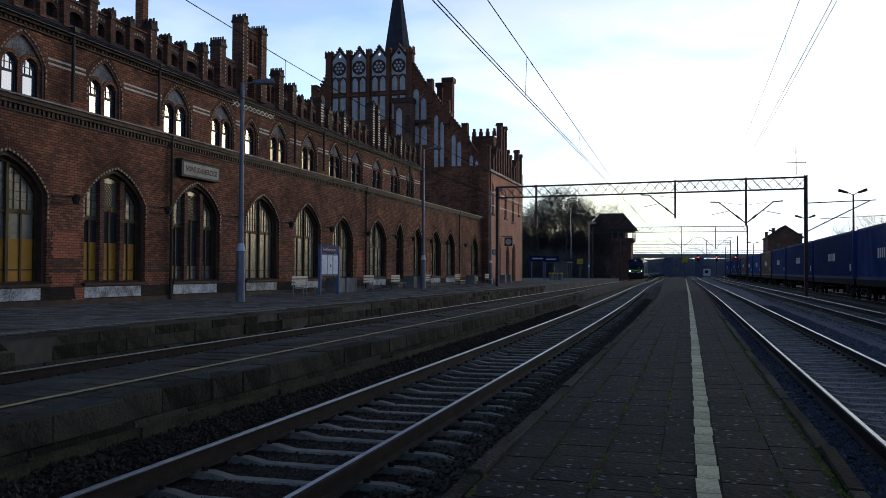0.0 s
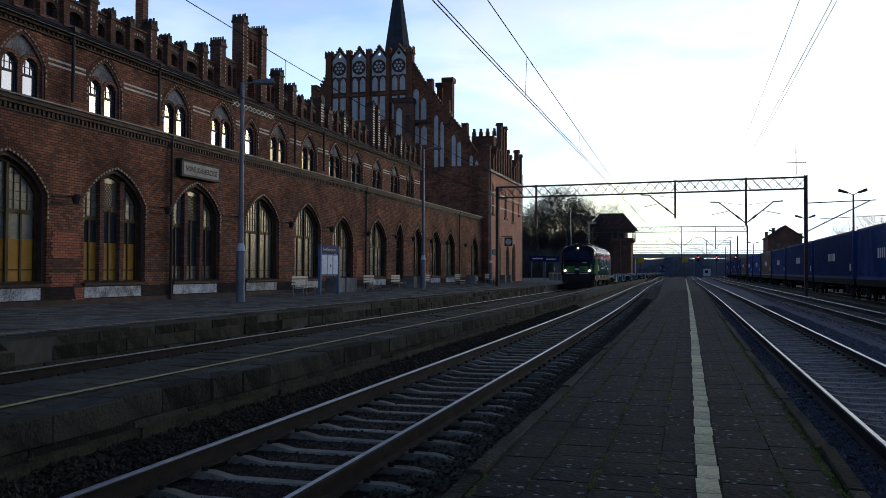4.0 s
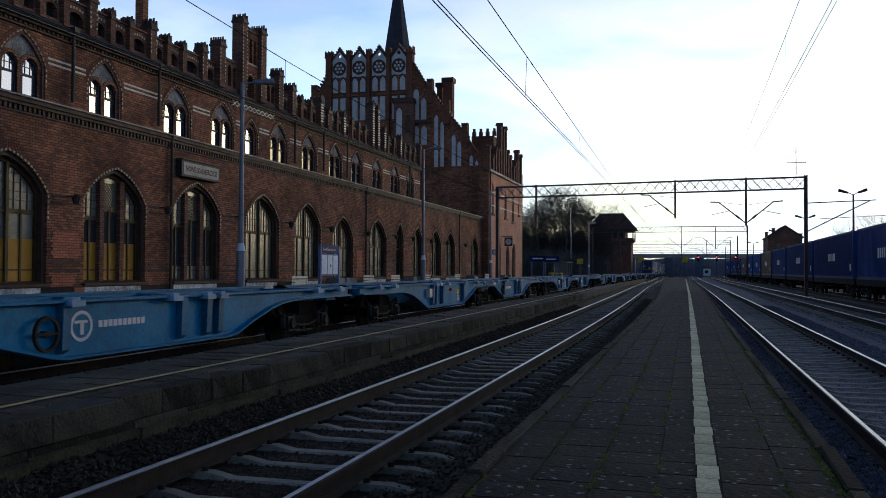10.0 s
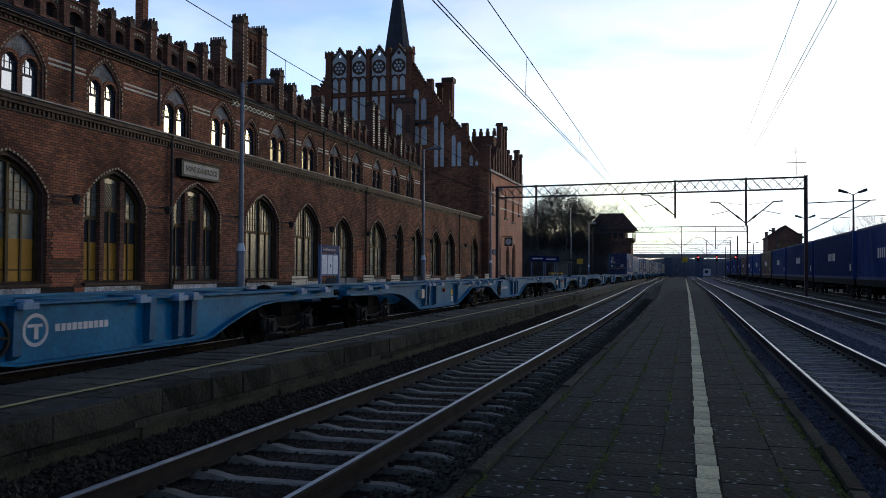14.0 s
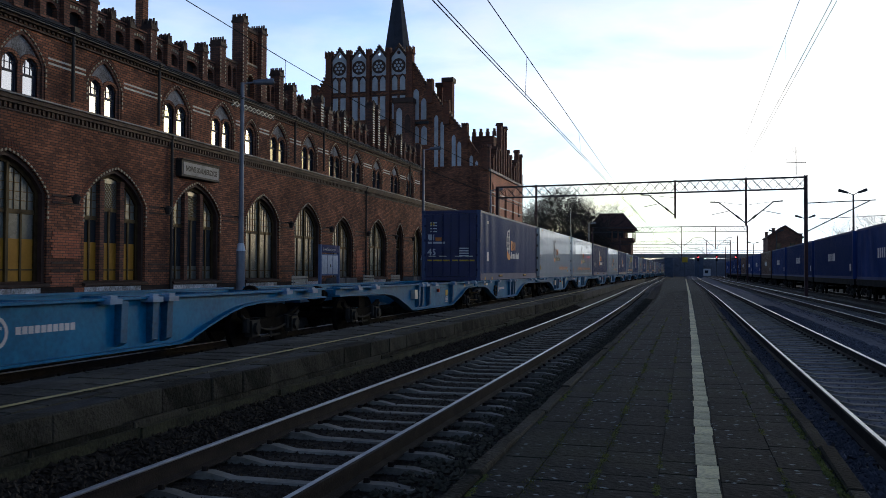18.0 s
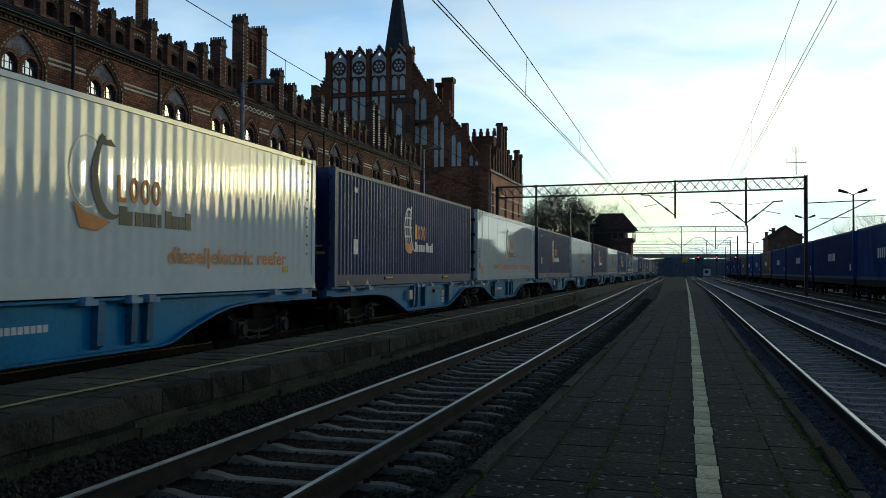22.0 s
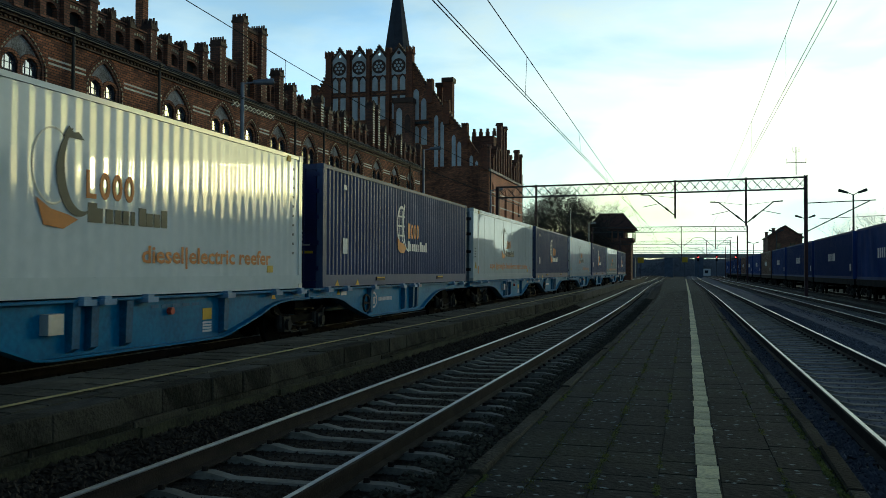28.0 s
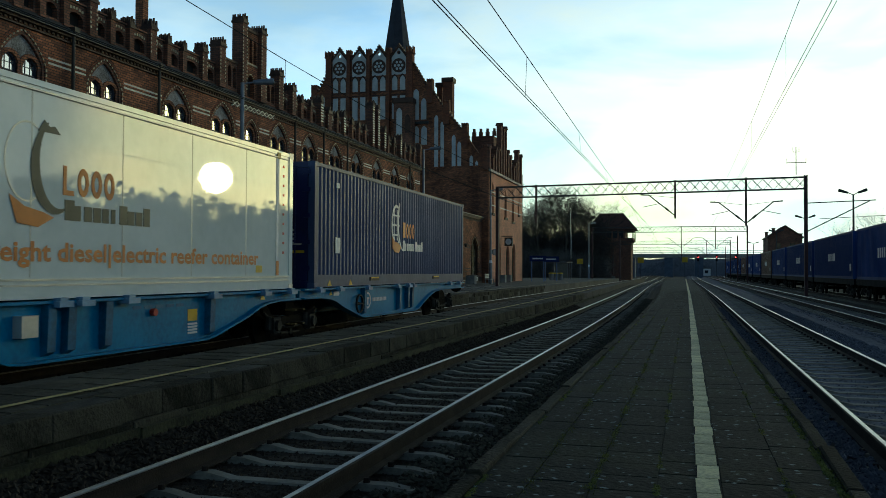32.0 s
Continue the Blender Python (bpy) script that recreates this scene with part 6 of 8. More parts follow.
# cab door with its rails
dr = part("cab_door", B(S, S + 0.012, 1.62, 2.22, 1.02, 2.85), L_GREY, loco, "cab door with a tall window")
part("door_green", B(S + 0.012, S + 0.016, 1.62, 2.22, 1.06, 2.17), L_GREEN, dr)
part("door_window", B(S + 0.012, S + 0.018, 1.72, 2.12, 2.25, 2.8), L_GLASS, dr)
for y in (1.53, 2.32):
    part("hand_rail", Mesh().cyl((S + 0.07, y, 0.9), (S + 0.07, y, 2.55), 0.02, None, 8).cyl((S, y, 0.92), (S + 0.07, y, 0.92), 0.015, None, 6).cyl((S, y, 2.52), (S + 0.07, y, 2.52), 0.015, None, 6), ALU, loco, "bright hand rail")
part("rear_door", B(S, S + 0.012, 15.0, 15.6, 1.02, 2.85), L_GREY, loco)
for y in (14.9, 15.7):
    part("hand_rail", Mesh().cyl((S + 0.07, y, 0.9), (S + 0.07, y, 2.55), 0.02, None, 8), ALU, loco)
# skirt, steps, bogies
part("skirt", B(-1.46, 1.46, 0.9, LL - 0.9, 0.72, 1.0), L_SKIRT, loco, "brown-grey lower body rail")
for y in (0.35, 1.7, 14.9, 16.4):
    st = part("step_box", B(1.1, 1.47, y, y + 0.5, 0.28, 0.74), L_SKIRT, loco)
    for z in (0.36, 0.56):
        # black plates on the face paint the shade of the step openings
        part("step_recess", B(1.471, 1.476, y + 0.09, y + 0.41, z, z + 0.14), BLACK, st)
for i, y in enumerate(np.arange(1.3, 15.6, 1.15)):
    part("skirt_cover", B(1.46, 1.475, y, y + 0.16, 0.8, 0.92), BLACK if i % 3 else ALU, loco)
for yc in (4.1, LL - 4.1):
    bo = part("bogie", B(-1.0, 1.0, yc - 1.9, yc + 1.9, 0.45, 0.7), GRIME, loco, "grimy two-axle bogie")
    for s in (-1, 1):
        part("side_frame", Mesh().prism([(yc - 2.1, 0.5), (yc - 2.1, 0.7), (yc + 2.1, 0.7), (yc + 2.1, 0.5), (yc + 0.6, 0.34), (yc - 0.6, 0.34)], sx, s * 1.1, s * 1.25), GRIME, bo)
        for a in (-1.5, 1.5):
            part("axlebox", Mesh().box(s * 1.2, s * 1.34, yc + a - 0.2, yc + a + 0.2, 0.4, 0.74).cyl((s * 1.3, yc + a, 0.57), (s * 1.4, yc + a, 0.57), 0.16), HUB, bo)
        part("damper", Mesh().cyl((s * 1.32, yc - 0.5, 0.82), (s * 1.32, yc + 0.3, 0.7), 0.05), ALU, bo)
    for a in (-1.5, 1.5):
        wl_ = Mesh().cyl((-0.85, yc + a, 0.6), (0.85, yc + a, 0.6), 0.1)
        for s in (-1, 1):
            wl_.cyl((s * 0.70, yc + a, 0.6), (s * 0.83, yc + a, 0.6), 0.6, 0.6, 28)
        part("wheelset", wl_, RAILSIDE, bo, smooth=True)
part("transformer_box", B(-1.1, 1.2, 6.9, 10.4, 0.3, 0.72), GRIME, loco)
for y in (7.1, 7.9, 8.7, 9.5):
    part("box_lid", B(1.2, 1.23, y, y + 0.6, 0.36, 0.66), HUB, loco)


# front: windscreen, lamps, grille, bumper
def fq(pts, d):
    """Panel on the cab front from (x, z) corners, d proud of it."""
    m = Mesh()
    front = lambda x, z, k: (x, lean(z) - k + 0.10 * (abs(x) / 1.26) ** 4, z)
    n = len(pts)
    v = [front(x, z, d) for x, z in pts] + [front(x, z, d - 0.03) for x, z in pts]
    tri = tessellate_polygon([[Vector((x, z, 0)) for x, z in pts]])
    return m.add(v, [tuple(t) for t in tri] + [(i, (i + 1) % n, n + (i + 1) % n, n + i) for i in range(n)])


for s in (-1, 1):
    part("windscreen", fq([(s * 0.05, 2.24), (s * 1.14, 2.24), (s * 1.06, 3.1), (s * 0.05, 3.14)], 0.012), L_GLASS, loco, "blue-black windscreen half")
    part("wiper", fq([(s * 0.2, 2.3), (s * 0.24, 2.3), (s * 0.55, 2.95), (s * 0.52, 2.96)], 0.03), PIPE, loco)
    for i in range(3):
        z = 1.18 + i * 0.18
        part("grille_slat", fq([(s * 0.2, z), (s * 0.92, z), (s * 0.92, z + 0.14), (s * 0.2, z + 0.14)], 0.015), L_DGREEN, loco, "dark green front louvre")
    hb = part("headlamp_housing", fq([(s * 0.94, 1.14), (s * 1.14, 1.14), (s * 1.14, 1.66), (s * 0.98, 1.66)], 0.02), L_BLACK, loco)
    part("headlamp", Mesh().cyl((s * 1.05, -0.0, 1.3), (s * 1.05, -0.045, 1.3), 0.08, 0.075, 14), HEADLIGHT, hb, "lit warm white headlamp")
    part("white_bar", fq([(s * 0.18, 1.05), (s * 0.98, 1.05), (s * 0.98, 1.1), (s * 0.18, 1.1)], 0.018), LETTER, loco)
    part("buffer", Mesh().cyl((s * 0.88, 0.0, 0.82), (s * 0.88, -0.3, 0.82), 0.13).cyl((s * 0.88, -0.3, 0.82), (s * 0.88, -0.36, 0.82), 0.3, 0.3, 18), L_BLACK, loco, "black round buffer")
    part("green_corner", fq([(s * 1.13, 1.1), (s * 1.24, 1.1), (s * 1.24, 1.9), (s * 1.18, 1.9)], 0.01), L_GREEN, loco)
part("top_lamp", Mesh().cyl((0, 0.46, 3.5), (0, 0.52, 3.5), 0.055, 0.06, 14), HEADLIGHT, loco, "lit top headlamp")
part("front_mark", fq([(-0.16, 1.34), (0.16, 1.34), (0.16, 1.5), (-0.16, 1.5)], 0.016), LETTER, loco, "pale owner mark on the front")
part("number_bar", fq([(0.45, 1.98), (0.8, 1.98), (0.8, 2.03), (0.45, 2.03)], 0.012), LETTER, loco)
part("bumper", B(-1.3, 1.3, -0.02, 0.6, 0.55, 0.98), L_BLACK, loco, "black bumper beam", bevel=0.05)
part("snow_plough", Mesh().prism([(-1.25, 0.12), (1.25, 0.12), (1.3, 0.5), (-1.3, 0.5)], lambda a, b, d: (a, d, b), 0.05, 0.5), L_BLACK, loco)
# front pantograph folded on the roof, rear one raised to the wire
pg = part("pantograph", B(-0.6, 0.6, 3.3, 5.0, 3.96, 4.06), PIPE, loco, "folded pantograph")
for k in (-0.55, 0.55):
    part("arm", Mesh().cyl((k, 3.2, 4.22), (k, 5.1, 4.3), 0.04, None, 8), PIPE, pg)
part("collector", Mesh().box(-0.95, 0.95, 2.9, 3.0, 4.3, 4.38).box(-0.95, 0.95, 3.2, 3.3, 4.3, 4.38), PIPE, pg)
pr = part("pantograph", B(-0.6, 0.6, 13.6, 15.2, 3.96, 4.1), PIPE, loco, "raised pantograph touching the wire")
part("lower_arm", Mesh().cyl((0, 14.9, 4.1), (0, 12.9, 5.15), 0.06, 0.05, 8), PIPE, pr)
for k in (-0.35, 0.35):
    part("upper_arm", Mesh().cyl((k * 0.4, 12.9, 5.15), (k, 14.3, 6.0), 0.03, None, 8), PIPE, pr)
part("collector", Mesh().box(-0.8, 0.8, 14.1, 14.18, 6.0, 6.08).box(-0.8, 0.8, 14.45, 14.53, 6.0, 6.08), PIPE, pr)
for k in (-1, 1):
    part("horn", Mesh().cyl((k * 0.8, 14.3, 6.04), (k * 1.0, 14.3, 5.82), 0.025, None, 6), PIPE, pr)
for y0, y1, h in ((5.2, 5.9, 4.3), (6.6, 7.9, 4.22), (8.8, 9.5, 4.34), (10.6, 12.2, 4.24), (15.5, 16.2, 4.2)):
    part("roof_box", B(-0.3, 0.62, y0, y1, 3.85, h), PIPE, loco, "dark roof equipment box")
for y in (6.0, 7.2, 8.4, 9.6, 10.8):
    part("insulator", Mesh().cyl((0.3, y, 3.86), (0.3, y, 4.12), 0.07, 0.05, 8), PIPE, loco)
part("roof_conductor", Mesh().cyl((0.3, 4.4, 4.14), (0.3, 12.4, 4.14), 0.025, None, 6), PIPE, loco)


def lifted(z):
    return z + 0.33 * smooth01((z - 0.62) / 0.42) if z < 2.9 else 3.23 + (z - 2.9) * 0.66


for ob in loco.children:
    if ob in LIVERY or ob.name.split(".")[0] in ("bogie", "buffer", "snow_plough", "step_box", "transformer_box", "box_lid"):
        continue
    for o in (ob, *ob.children):
        for v in o.data.vertices:
            v.co.z = lifted(v.co.z)
loco.matrix_basis = pose(t1x(0), LOCO_FRONT, 0)
MOVERS.append((loco, LOCO_FRONT, 0.0))

# ---- catenary, lamps, yard ----
def truss(parent, x0, x1, y, z0, z1, w, bays, fall=0.0):
    """A lattice girder; its left end lies lower than its right end by fall."""
    d = (x1 - x0) / bays
    low = lambda x: -fall * (x1 - x) / (x1 - x0)
    for z in (z0, z1):
        for k in (-w, w - 0.08):
            part("chord", Mesh().prism([(x0, z + low(x0)), (x1, z), (x1, z + 0.07), (x0, z + 0.07 + low(x0))], lambda a, b, e: (a, e, b), y + k, y + k + 0.08), STEEL, parent)
    for k in (-w + 0.04, w - 0.04):
        m = Mesh()
        for i in range(bays):
            a, b = x0 + i * d, x0 + (i + 1) * d
            m.cyl((a, y + k, z0 + low(a)), (b, y + k, z1 + low(b)), 0.017, None, 5)
            m.cyl((a, y + k, z1 + low(a)), (b, y + k, z0 + low(b)), 0.017, None, 5)
        tagged(part("lattice", m, STEEL, parent, "riveted crossed lattice bars"), kind="stuff")


def portal(y, x0, x1, zt, drops, fall=0.0):
    """drops: (place, lower end below the girder's top, sides with a bracket arm)."""
    p = thing("catenary_gantry", "dark steel lattice gantry over the tracks carrying the overhead line", "catenary gantry", group="gantries over the tracks")
    truss(p, x0, x1, y, zt - 0.9, zt - 0.09, 0.3, max(6, int((x1 - x0) / 0.7)), fall)
    for x, zc in ((x0, zt - fall), (x1, zt + 0.08)):
        part("column", Mesh().box(x - 0.11, x - 0.06, y - 0.2, y + 0.2, -0.5, zc).box(x + 0.06, x + 0.11, y - 0.2, y + 0.2, -0.5, zc).box(x - 0.07, x + 0.07, y - 0.18, y + 0.18, -0.5, zc - 0.04), MASTRED, p, "rust-red gantry column")
        part("footing", B(x - 0.4, x + 0.4, y - 0.4, y + 0.4, -0.6, 0.42 if x < -12 else -0.1), CONC, p)
    for x, ze, sides in drops:
        part("drop_post", B(x - 0.07, x + 0.07, y - 0.07, y + 0.07, zt - ze, zt + 0.06 - fall * (x1 - x) / (x1 - x0)), MASTRED, p, "rust-red drop post")
        for s in sides:
            part("bracket_arm", Mesh().cyl((x, y, zt - ze + 0.2), (x + s * 1.85, y, zt - ze + 1.72), 0.045, None, 6).cyl((x + s * 1.85, y, zt - ze + 1.72), (x + s * 2.45, y, zt - ze + 1.75), 0.045, None, 6), STEEL, p)
            part("insulator", Mesh().cyl((x + s * 0.45, y, zt - ze + 0.57), (x + s * 0.7, y, zt - ze + 0.78), 0.075, None, 8), PIPE, p)
            part("stay_rod", Mesh().cyl((x, y, zt - ze + 1.5), (x + s * 1.85, y, zt - ze + 1.72), 0.014, None, 5), STEEL, p)
            part("registration_arm", Mesh().cyl((x + s * 1.1, y, zt - ze + 1.10), (x + s * 2.3, y, zt - ze + 0.85), 0.022, None, 6), STEEL, p)
    return p


portal(66.0, -14.0, 7.92, 8.28, ((-11.03, 3.07, ()), (-0.89, 2.85, (-1,)), (3.97, 3.45, (-1, 1))), 0.27)
portal(140.0, -14.5, 8.6, 8.5, ((-1.0, 3.5, (-1, 1)), (4.0, 3.5, (-1, 1))))
portal(205.0, -16.5, 9.0, 8.5, ((-1.4, 3.5, (-1, 1)), (4.0, 3.5, (-1, 1))))
portal(258.0, -17.0, 10.0, 8.5, ((-1.8, 3.5, (-1, 1)), (4.0, 3.5, (-1, 1))))
part("antenna", Mesh().cyl((7.3, 66, 8.4), (7.3, 66, 10.35), 0.03).cyl((6.7, 66, 9.25), (7.95, 66, 9.25), 0.025).cyl((6.7, 66, 9.2), (6.7, 66, 9.55), 0.02).cyl((7.95, 66, 9.2), (7.95, 66, 9.55), 0.02).cyl((7.1, 66, 10.0), (7.1, 66, 10.35), 0.02).cyl(
    (7.5, 66, 10.0), (7.5, 66, 10.35), 0.02).cyl((7.1, 66, 10.0), (7.5, 66, 10.0), 0.02), STEEL, bpy.data.objects["catenary_gantry"])


# overhead wires
def catenary(xf, xc, z_contact, z_carrier, z_sag, spans, label, thick=1.0):
    """xf and xc: the ways of the carrier and of the two contact wires over the ground plan."""
    line = thing("overhead_line", label, "overhead line")
    con, car, drop = Mesh(), Mesh(), Mesh()
    for a, b in zip(spans[:-1], spans[1:]):
        n = 12
        last = None
        for i in range(n + 1):
            k = i / n
            y = a + (b - a) * k
            zc = z_carrier - 4 * k * (1 - k) * (z_carrier - z_sag)
            p, q = (xc(y), y, z_contact), (xf(y), y, zc)
            if last:
                con.cyl(last[0], p, 0.010 * thick, None, 5)
                con.cyl(Vector(last[0]) + Vector((0.07, 0, 0)), Vector(p) + Vector((0.07, 0, 0)), 0.009 * thick, None, 5)
                car.cyl(last[1], q, 0.010 * thick, None, 5)
            if 0 < i < n and i % 2:
                drop.cyl(p, q, 0.006 * thick, None, 4)
            last = (p, q)
    part("contact_wire", con, WIRE, line)
    part("carrier_wire", car, WIRE, line)
    part("droppers", drop, WIRE, line)


SPANS = [-60, 4, 66, 140, 205, 258, 420]
catenary(t2x, lambda y: -3.55 + 0.005 * min(54, max(0, y - 12)) - 2.2 * smooth01((y - 66) / 150), 5.5, 6.75, 6.3, SPANS, "catenary and contact wire over the middle track")
catenary(t1x, t1x, 5.35, 7.4, 6.44, SPANS, "catenary and contact wire over the station track")
catenary(lambda y: t3x(y) - 0.55 + 0.3 * smooth01((y - 40) / 160), lambda y: t3x(y) - 0.55 + 0.3 * smooth01((y - 40) / 160), 5.45, 6.9, 6.4, SPANS, "catenary and contact wire over the grey track", 0.6)


def lamp_post(x, y, h, arms, z0, material=POLE):
    lp = thing("street_lamp", "grey steel lamp post with a flat lamp head on the platform", "street lamp", pose(x, y, z0), "lamp posts")
    part("pole", Mesh().cyl((0, 0, 1.9), (0, 0, h), 0.10, 0.07, 14), material, lp, smooth=True)
    part("base_sleeve", Mesh().cyl((0, 0, 0), (0, 0, 1.9), 0.165, 0.165, 14), material, lp, smooth=True)
    part("collar", Mesh().cyl((0, 0, 1.9), (0, 0, 2.2), 0.17, 0.11, 14), PAPER, lp, "pale band round the pole")
    for a in arms:
        c, s = math.cos(a), math.sin(a)
        up = 0.4 if len(arms) > 1 else 0.12
        part("arm", Mesh().cyl((0, 0, h - 0.05), (c * 0.5, s * 0.5, h + up * 0.5), 0.035), material, lp)
        part("lamp_head", Mesh().cyl((c * 0.4, s * 0.4, h + up * 0.35), (c * 1.15, s * 1.15, h + up), 0.09, 0.14, 8), material, lp, "flat lamp head", bevel=0.03)
    return lp


lamp_post(-15.9, 29.4, 8.15, (0.6,), PT)
lamp_post(-16.6, 55.0, 9.1, (0.2,), PT)
lamp_post(-17.4, 79.0, 8.6, (0.6,), PT)
lamp_post(-14.8, 138.0, 8.6, (0.6,), PT)
for x, y, h in ((13.3, 80, 8.6), (13.4, 112, 8.4), (13.6, 150, 8.4), (14.2, 210, 8.4)):
    lamp_post(x, y, h, (0.3, 2.8), -0.5, STEEL)
for x, y in ((9.0, 175.0), (-12.4, 170.0)):
    mp = thing("catenary_mast", "single rust-red overhead line mast with a bracket", "catenary mast", pose(x, y, -0.5), "masts")
    part("mast", B(-0.12, 0.12, -0.12, 0.12, 0, 8.8), MASTRED, mp)
    part("bracket_arm", Mesh().cyl((0, 0, 6.4), (-2.2, 0, 7.6), 0.04, None, 6).cyl((0, 0, 7.6), (-2.6, 0, 7.6), 0.03, None, 6), STEEL, mp)
br = Mesh().cyl((7.95, 66, 6.4), (12.4, 66, 6.55), 0.035, None, 6).cyl((7.95, 66, 4.4), (12.0, 66, 6.5), 0.04, None, 6).cyl((8.8, 66, 5.3), (13.3, 66, 5.5), 0.02, None, 6)
part("bracket_arm", br, STEEL, bpy.data.objects["catenary_gantry"])


# platform furniture
def bench(x, y, turn=0):
    b = thing("bench", "cream slatted platform bench on grey metal legs", "bench", pose(x, y, PT, 0, 0, turn), "platform benches")
    for i in range(3):
        part("back_slat", B(-0.03, 0.01, -0.85, 0.85, 0.52 + i * 0.15, 0.63 + i * 0.15), BENCH, b)
    for i in range(3):
        part("seat_slat", B(0.06 + i * 0.14, 0.17 + i * 0.14, -0.85, 0.85, 0.42, 0.45), BENCH, b)
    for s in (-0.7, 0.7):
        part("leg", Mesh().cyl((0.0, s, 0), (-0.02, s, 0.98), 0.03, None, 8), POLE, b)
        part("leg", Mesh().cyl((0.48, s, 0), (0.46, s, 0.44), 0.03, None, 8), POLE, b)
        part("arm_rest", Mesh().cyl((0, s, 0.42), (0.5, s, 0.42), 0.02, None, 8), POLE, b)
    return b


for x, y in ((-17.2, 37.4), (-17.5, 47.3), (-17.3, 51.5), (-17.2, 57.9), (-17.4, 67.0), (-17.5, 78.0)):
    bench(x, y)
nb = thing("notice_board", "blue metal notice board with three glazed timetable panels", "notice board", pose(-17.1, 40.6, PT))
for s in (-1.15, 1.15):
    part("post", Mesh().box(-0.06, 0.06, s - 0.06, s + 0.06, 0, 2.45), BLUEFRAME, nb, "blue square post")
part("cabinet", B(-0.06, 0.03, -1.09, 1.09, 0.95, 2.0), BLUEFRAME, nb)
for i in range(3):
    y = -1.0 + i * 0.69
    part("panel", B(0.031, 0.045, y, y + 0.6, 1.02, 1.94), PAPER, nb, "pale timetable sheet behind glass")
part("picture_spot", B(0.046, 0.05, -0.02, 0.1, 1.35, 1.5), PIPE, nb)
part("header", B(-0.06, 0.05, -1.2, 1.2, 2.06, 2.45), BLUESIGN, nb, "navy name header")
part("station_name", text_mesh("Nowe Skalmierzyce", 0.2, LETTER), LETTER, nb, "white station name", at=on_side(0.056, -0.95, 2.17))
for i, (x, y) in enumerate(((-18.4, 44.6), (-18.4, 45.6), (-18.4, 46.4), (-18.6, 58.5), (-18.6, 60.6), (-18.6, 76.5), (-18.3, 88.5), (-18.2, 91.0))):
    pl = thing("planter_block", "rough concrete flower box with weathered sides", "planter", pose(x, y, PT), "planters")
    part("box", Mesh().box(-0.4, 0.4, -0.42, 0.42, 0, 0.78), CONC, pl, bevel=0.04)
    part("soil", B(-0.33, 0.33, -0.35, 0.35, 0.78, 0.8), EARTH, pl)
ps = thing("platform_sign", "navy platform sign hung on the lamp post", "sign", pose(-17.2, 79.2, 3.3))
part("sign_plate", B(0.0, 0.05, 0.1, 1.5, -0.3, 0.3), BLUESIGN, ps)
part("bracket", B(-0.15, 0.02, 0.0, 0.1, -0.2, 0.2), POLE, ps)
ck = thing("station_clock", "square dark platform clock on a wall bracket", "clock", pose(HX + 0.1, 93.1, 4.75))
part("case", B(0.25, 1.1, -0.18, 0.18, -0.5, 0.4), PIPE, ck)
part("face", Mesh().cyl((0.68, -0.19, -0.05), (0.68, -0.2, -0.05), 0.33, None, 18), PLASTER, ck, "pale round clock face")
part("bracket", B(-0.1, 1.1, -0.04, 0.04, 0.5, 0.58), PIPE, ck)

# shelter and signs further along the platform
sh = thing("platform_shelter", "small glass and metal waiting shelter", "shelter", pose(-16.1, 118, PT))
part("roof", B(-1.0, 1.0, -2.0, 2.2, 2.35, 2.45), POLE, sh)
for y in (-1.9, 0, 2.1):
    for x in (-0.9, 0.9):
        part("post", B(x - 0.04, x + 0.04, y - 0.04, y + 0.04, 0, 2.35), POLE, sh)
part("back_glass", B(-0.9, -0.88, -1.85, 2.05, 0.3, 2.2), PALEPANE, sh, "dull glass panel")
part("side_glass", B(-0.85, 0.85, -1.92, -1.9, 0.3, 2.2), PALEPANE, sh, "dull glass panel")
for x, y in ((-16.6, 100.5), (-15.9, 106.0)):
    sg = thing("platform_sign", "navy platform name sign on two blue posts", "sign", pose(x, y, PT))
    for s in (-0.7, 0.7):
        part("post", B(s - 0.04, s + 0.04, -0.04, 0.04, 0, 2.9), BLUEFRAME, sg)
    part("sign_plate", B(-0.95, 0.95, -0.05, -0.02, 2.3, 2.95), BLUESIGN, sg)
    part("name_bars", B(-0.6, 0.6, -0.055, -0.051, 2.55, 2.7), LETTER, sg)
for x, y in ((-17.0, 113.5), (-16.6, 114.4), (-16.0, 115.0)):
    bn = thing("litter_bin", "grey litter bin with yellow lid", "bin", pose(x, y, PT), "bins")
    part("drum", Mesh().cyl((0, 0, 0), (0, 0, 0.85), 0.28, 0.33, 12), CONC, bn)
    part("lid", Mesh().cyl((0, 0, 0.85), (0, 0, 1.0), 0.35, 0.25, 12), SIGNALY, bn)
ys_ = thing("yellow_sign", "yellow square sign on a pole", "sign", pose(-14.3, 122, PT))
part("pole", Mesh().cyl((0, 0, 0), (0, 0, 2.9), 0.04), POLE, ys_)
part("plate", B(-0.4, 0.4, -0.05, -0.04, 2.2, 2.9), SIGNALY, ys_)

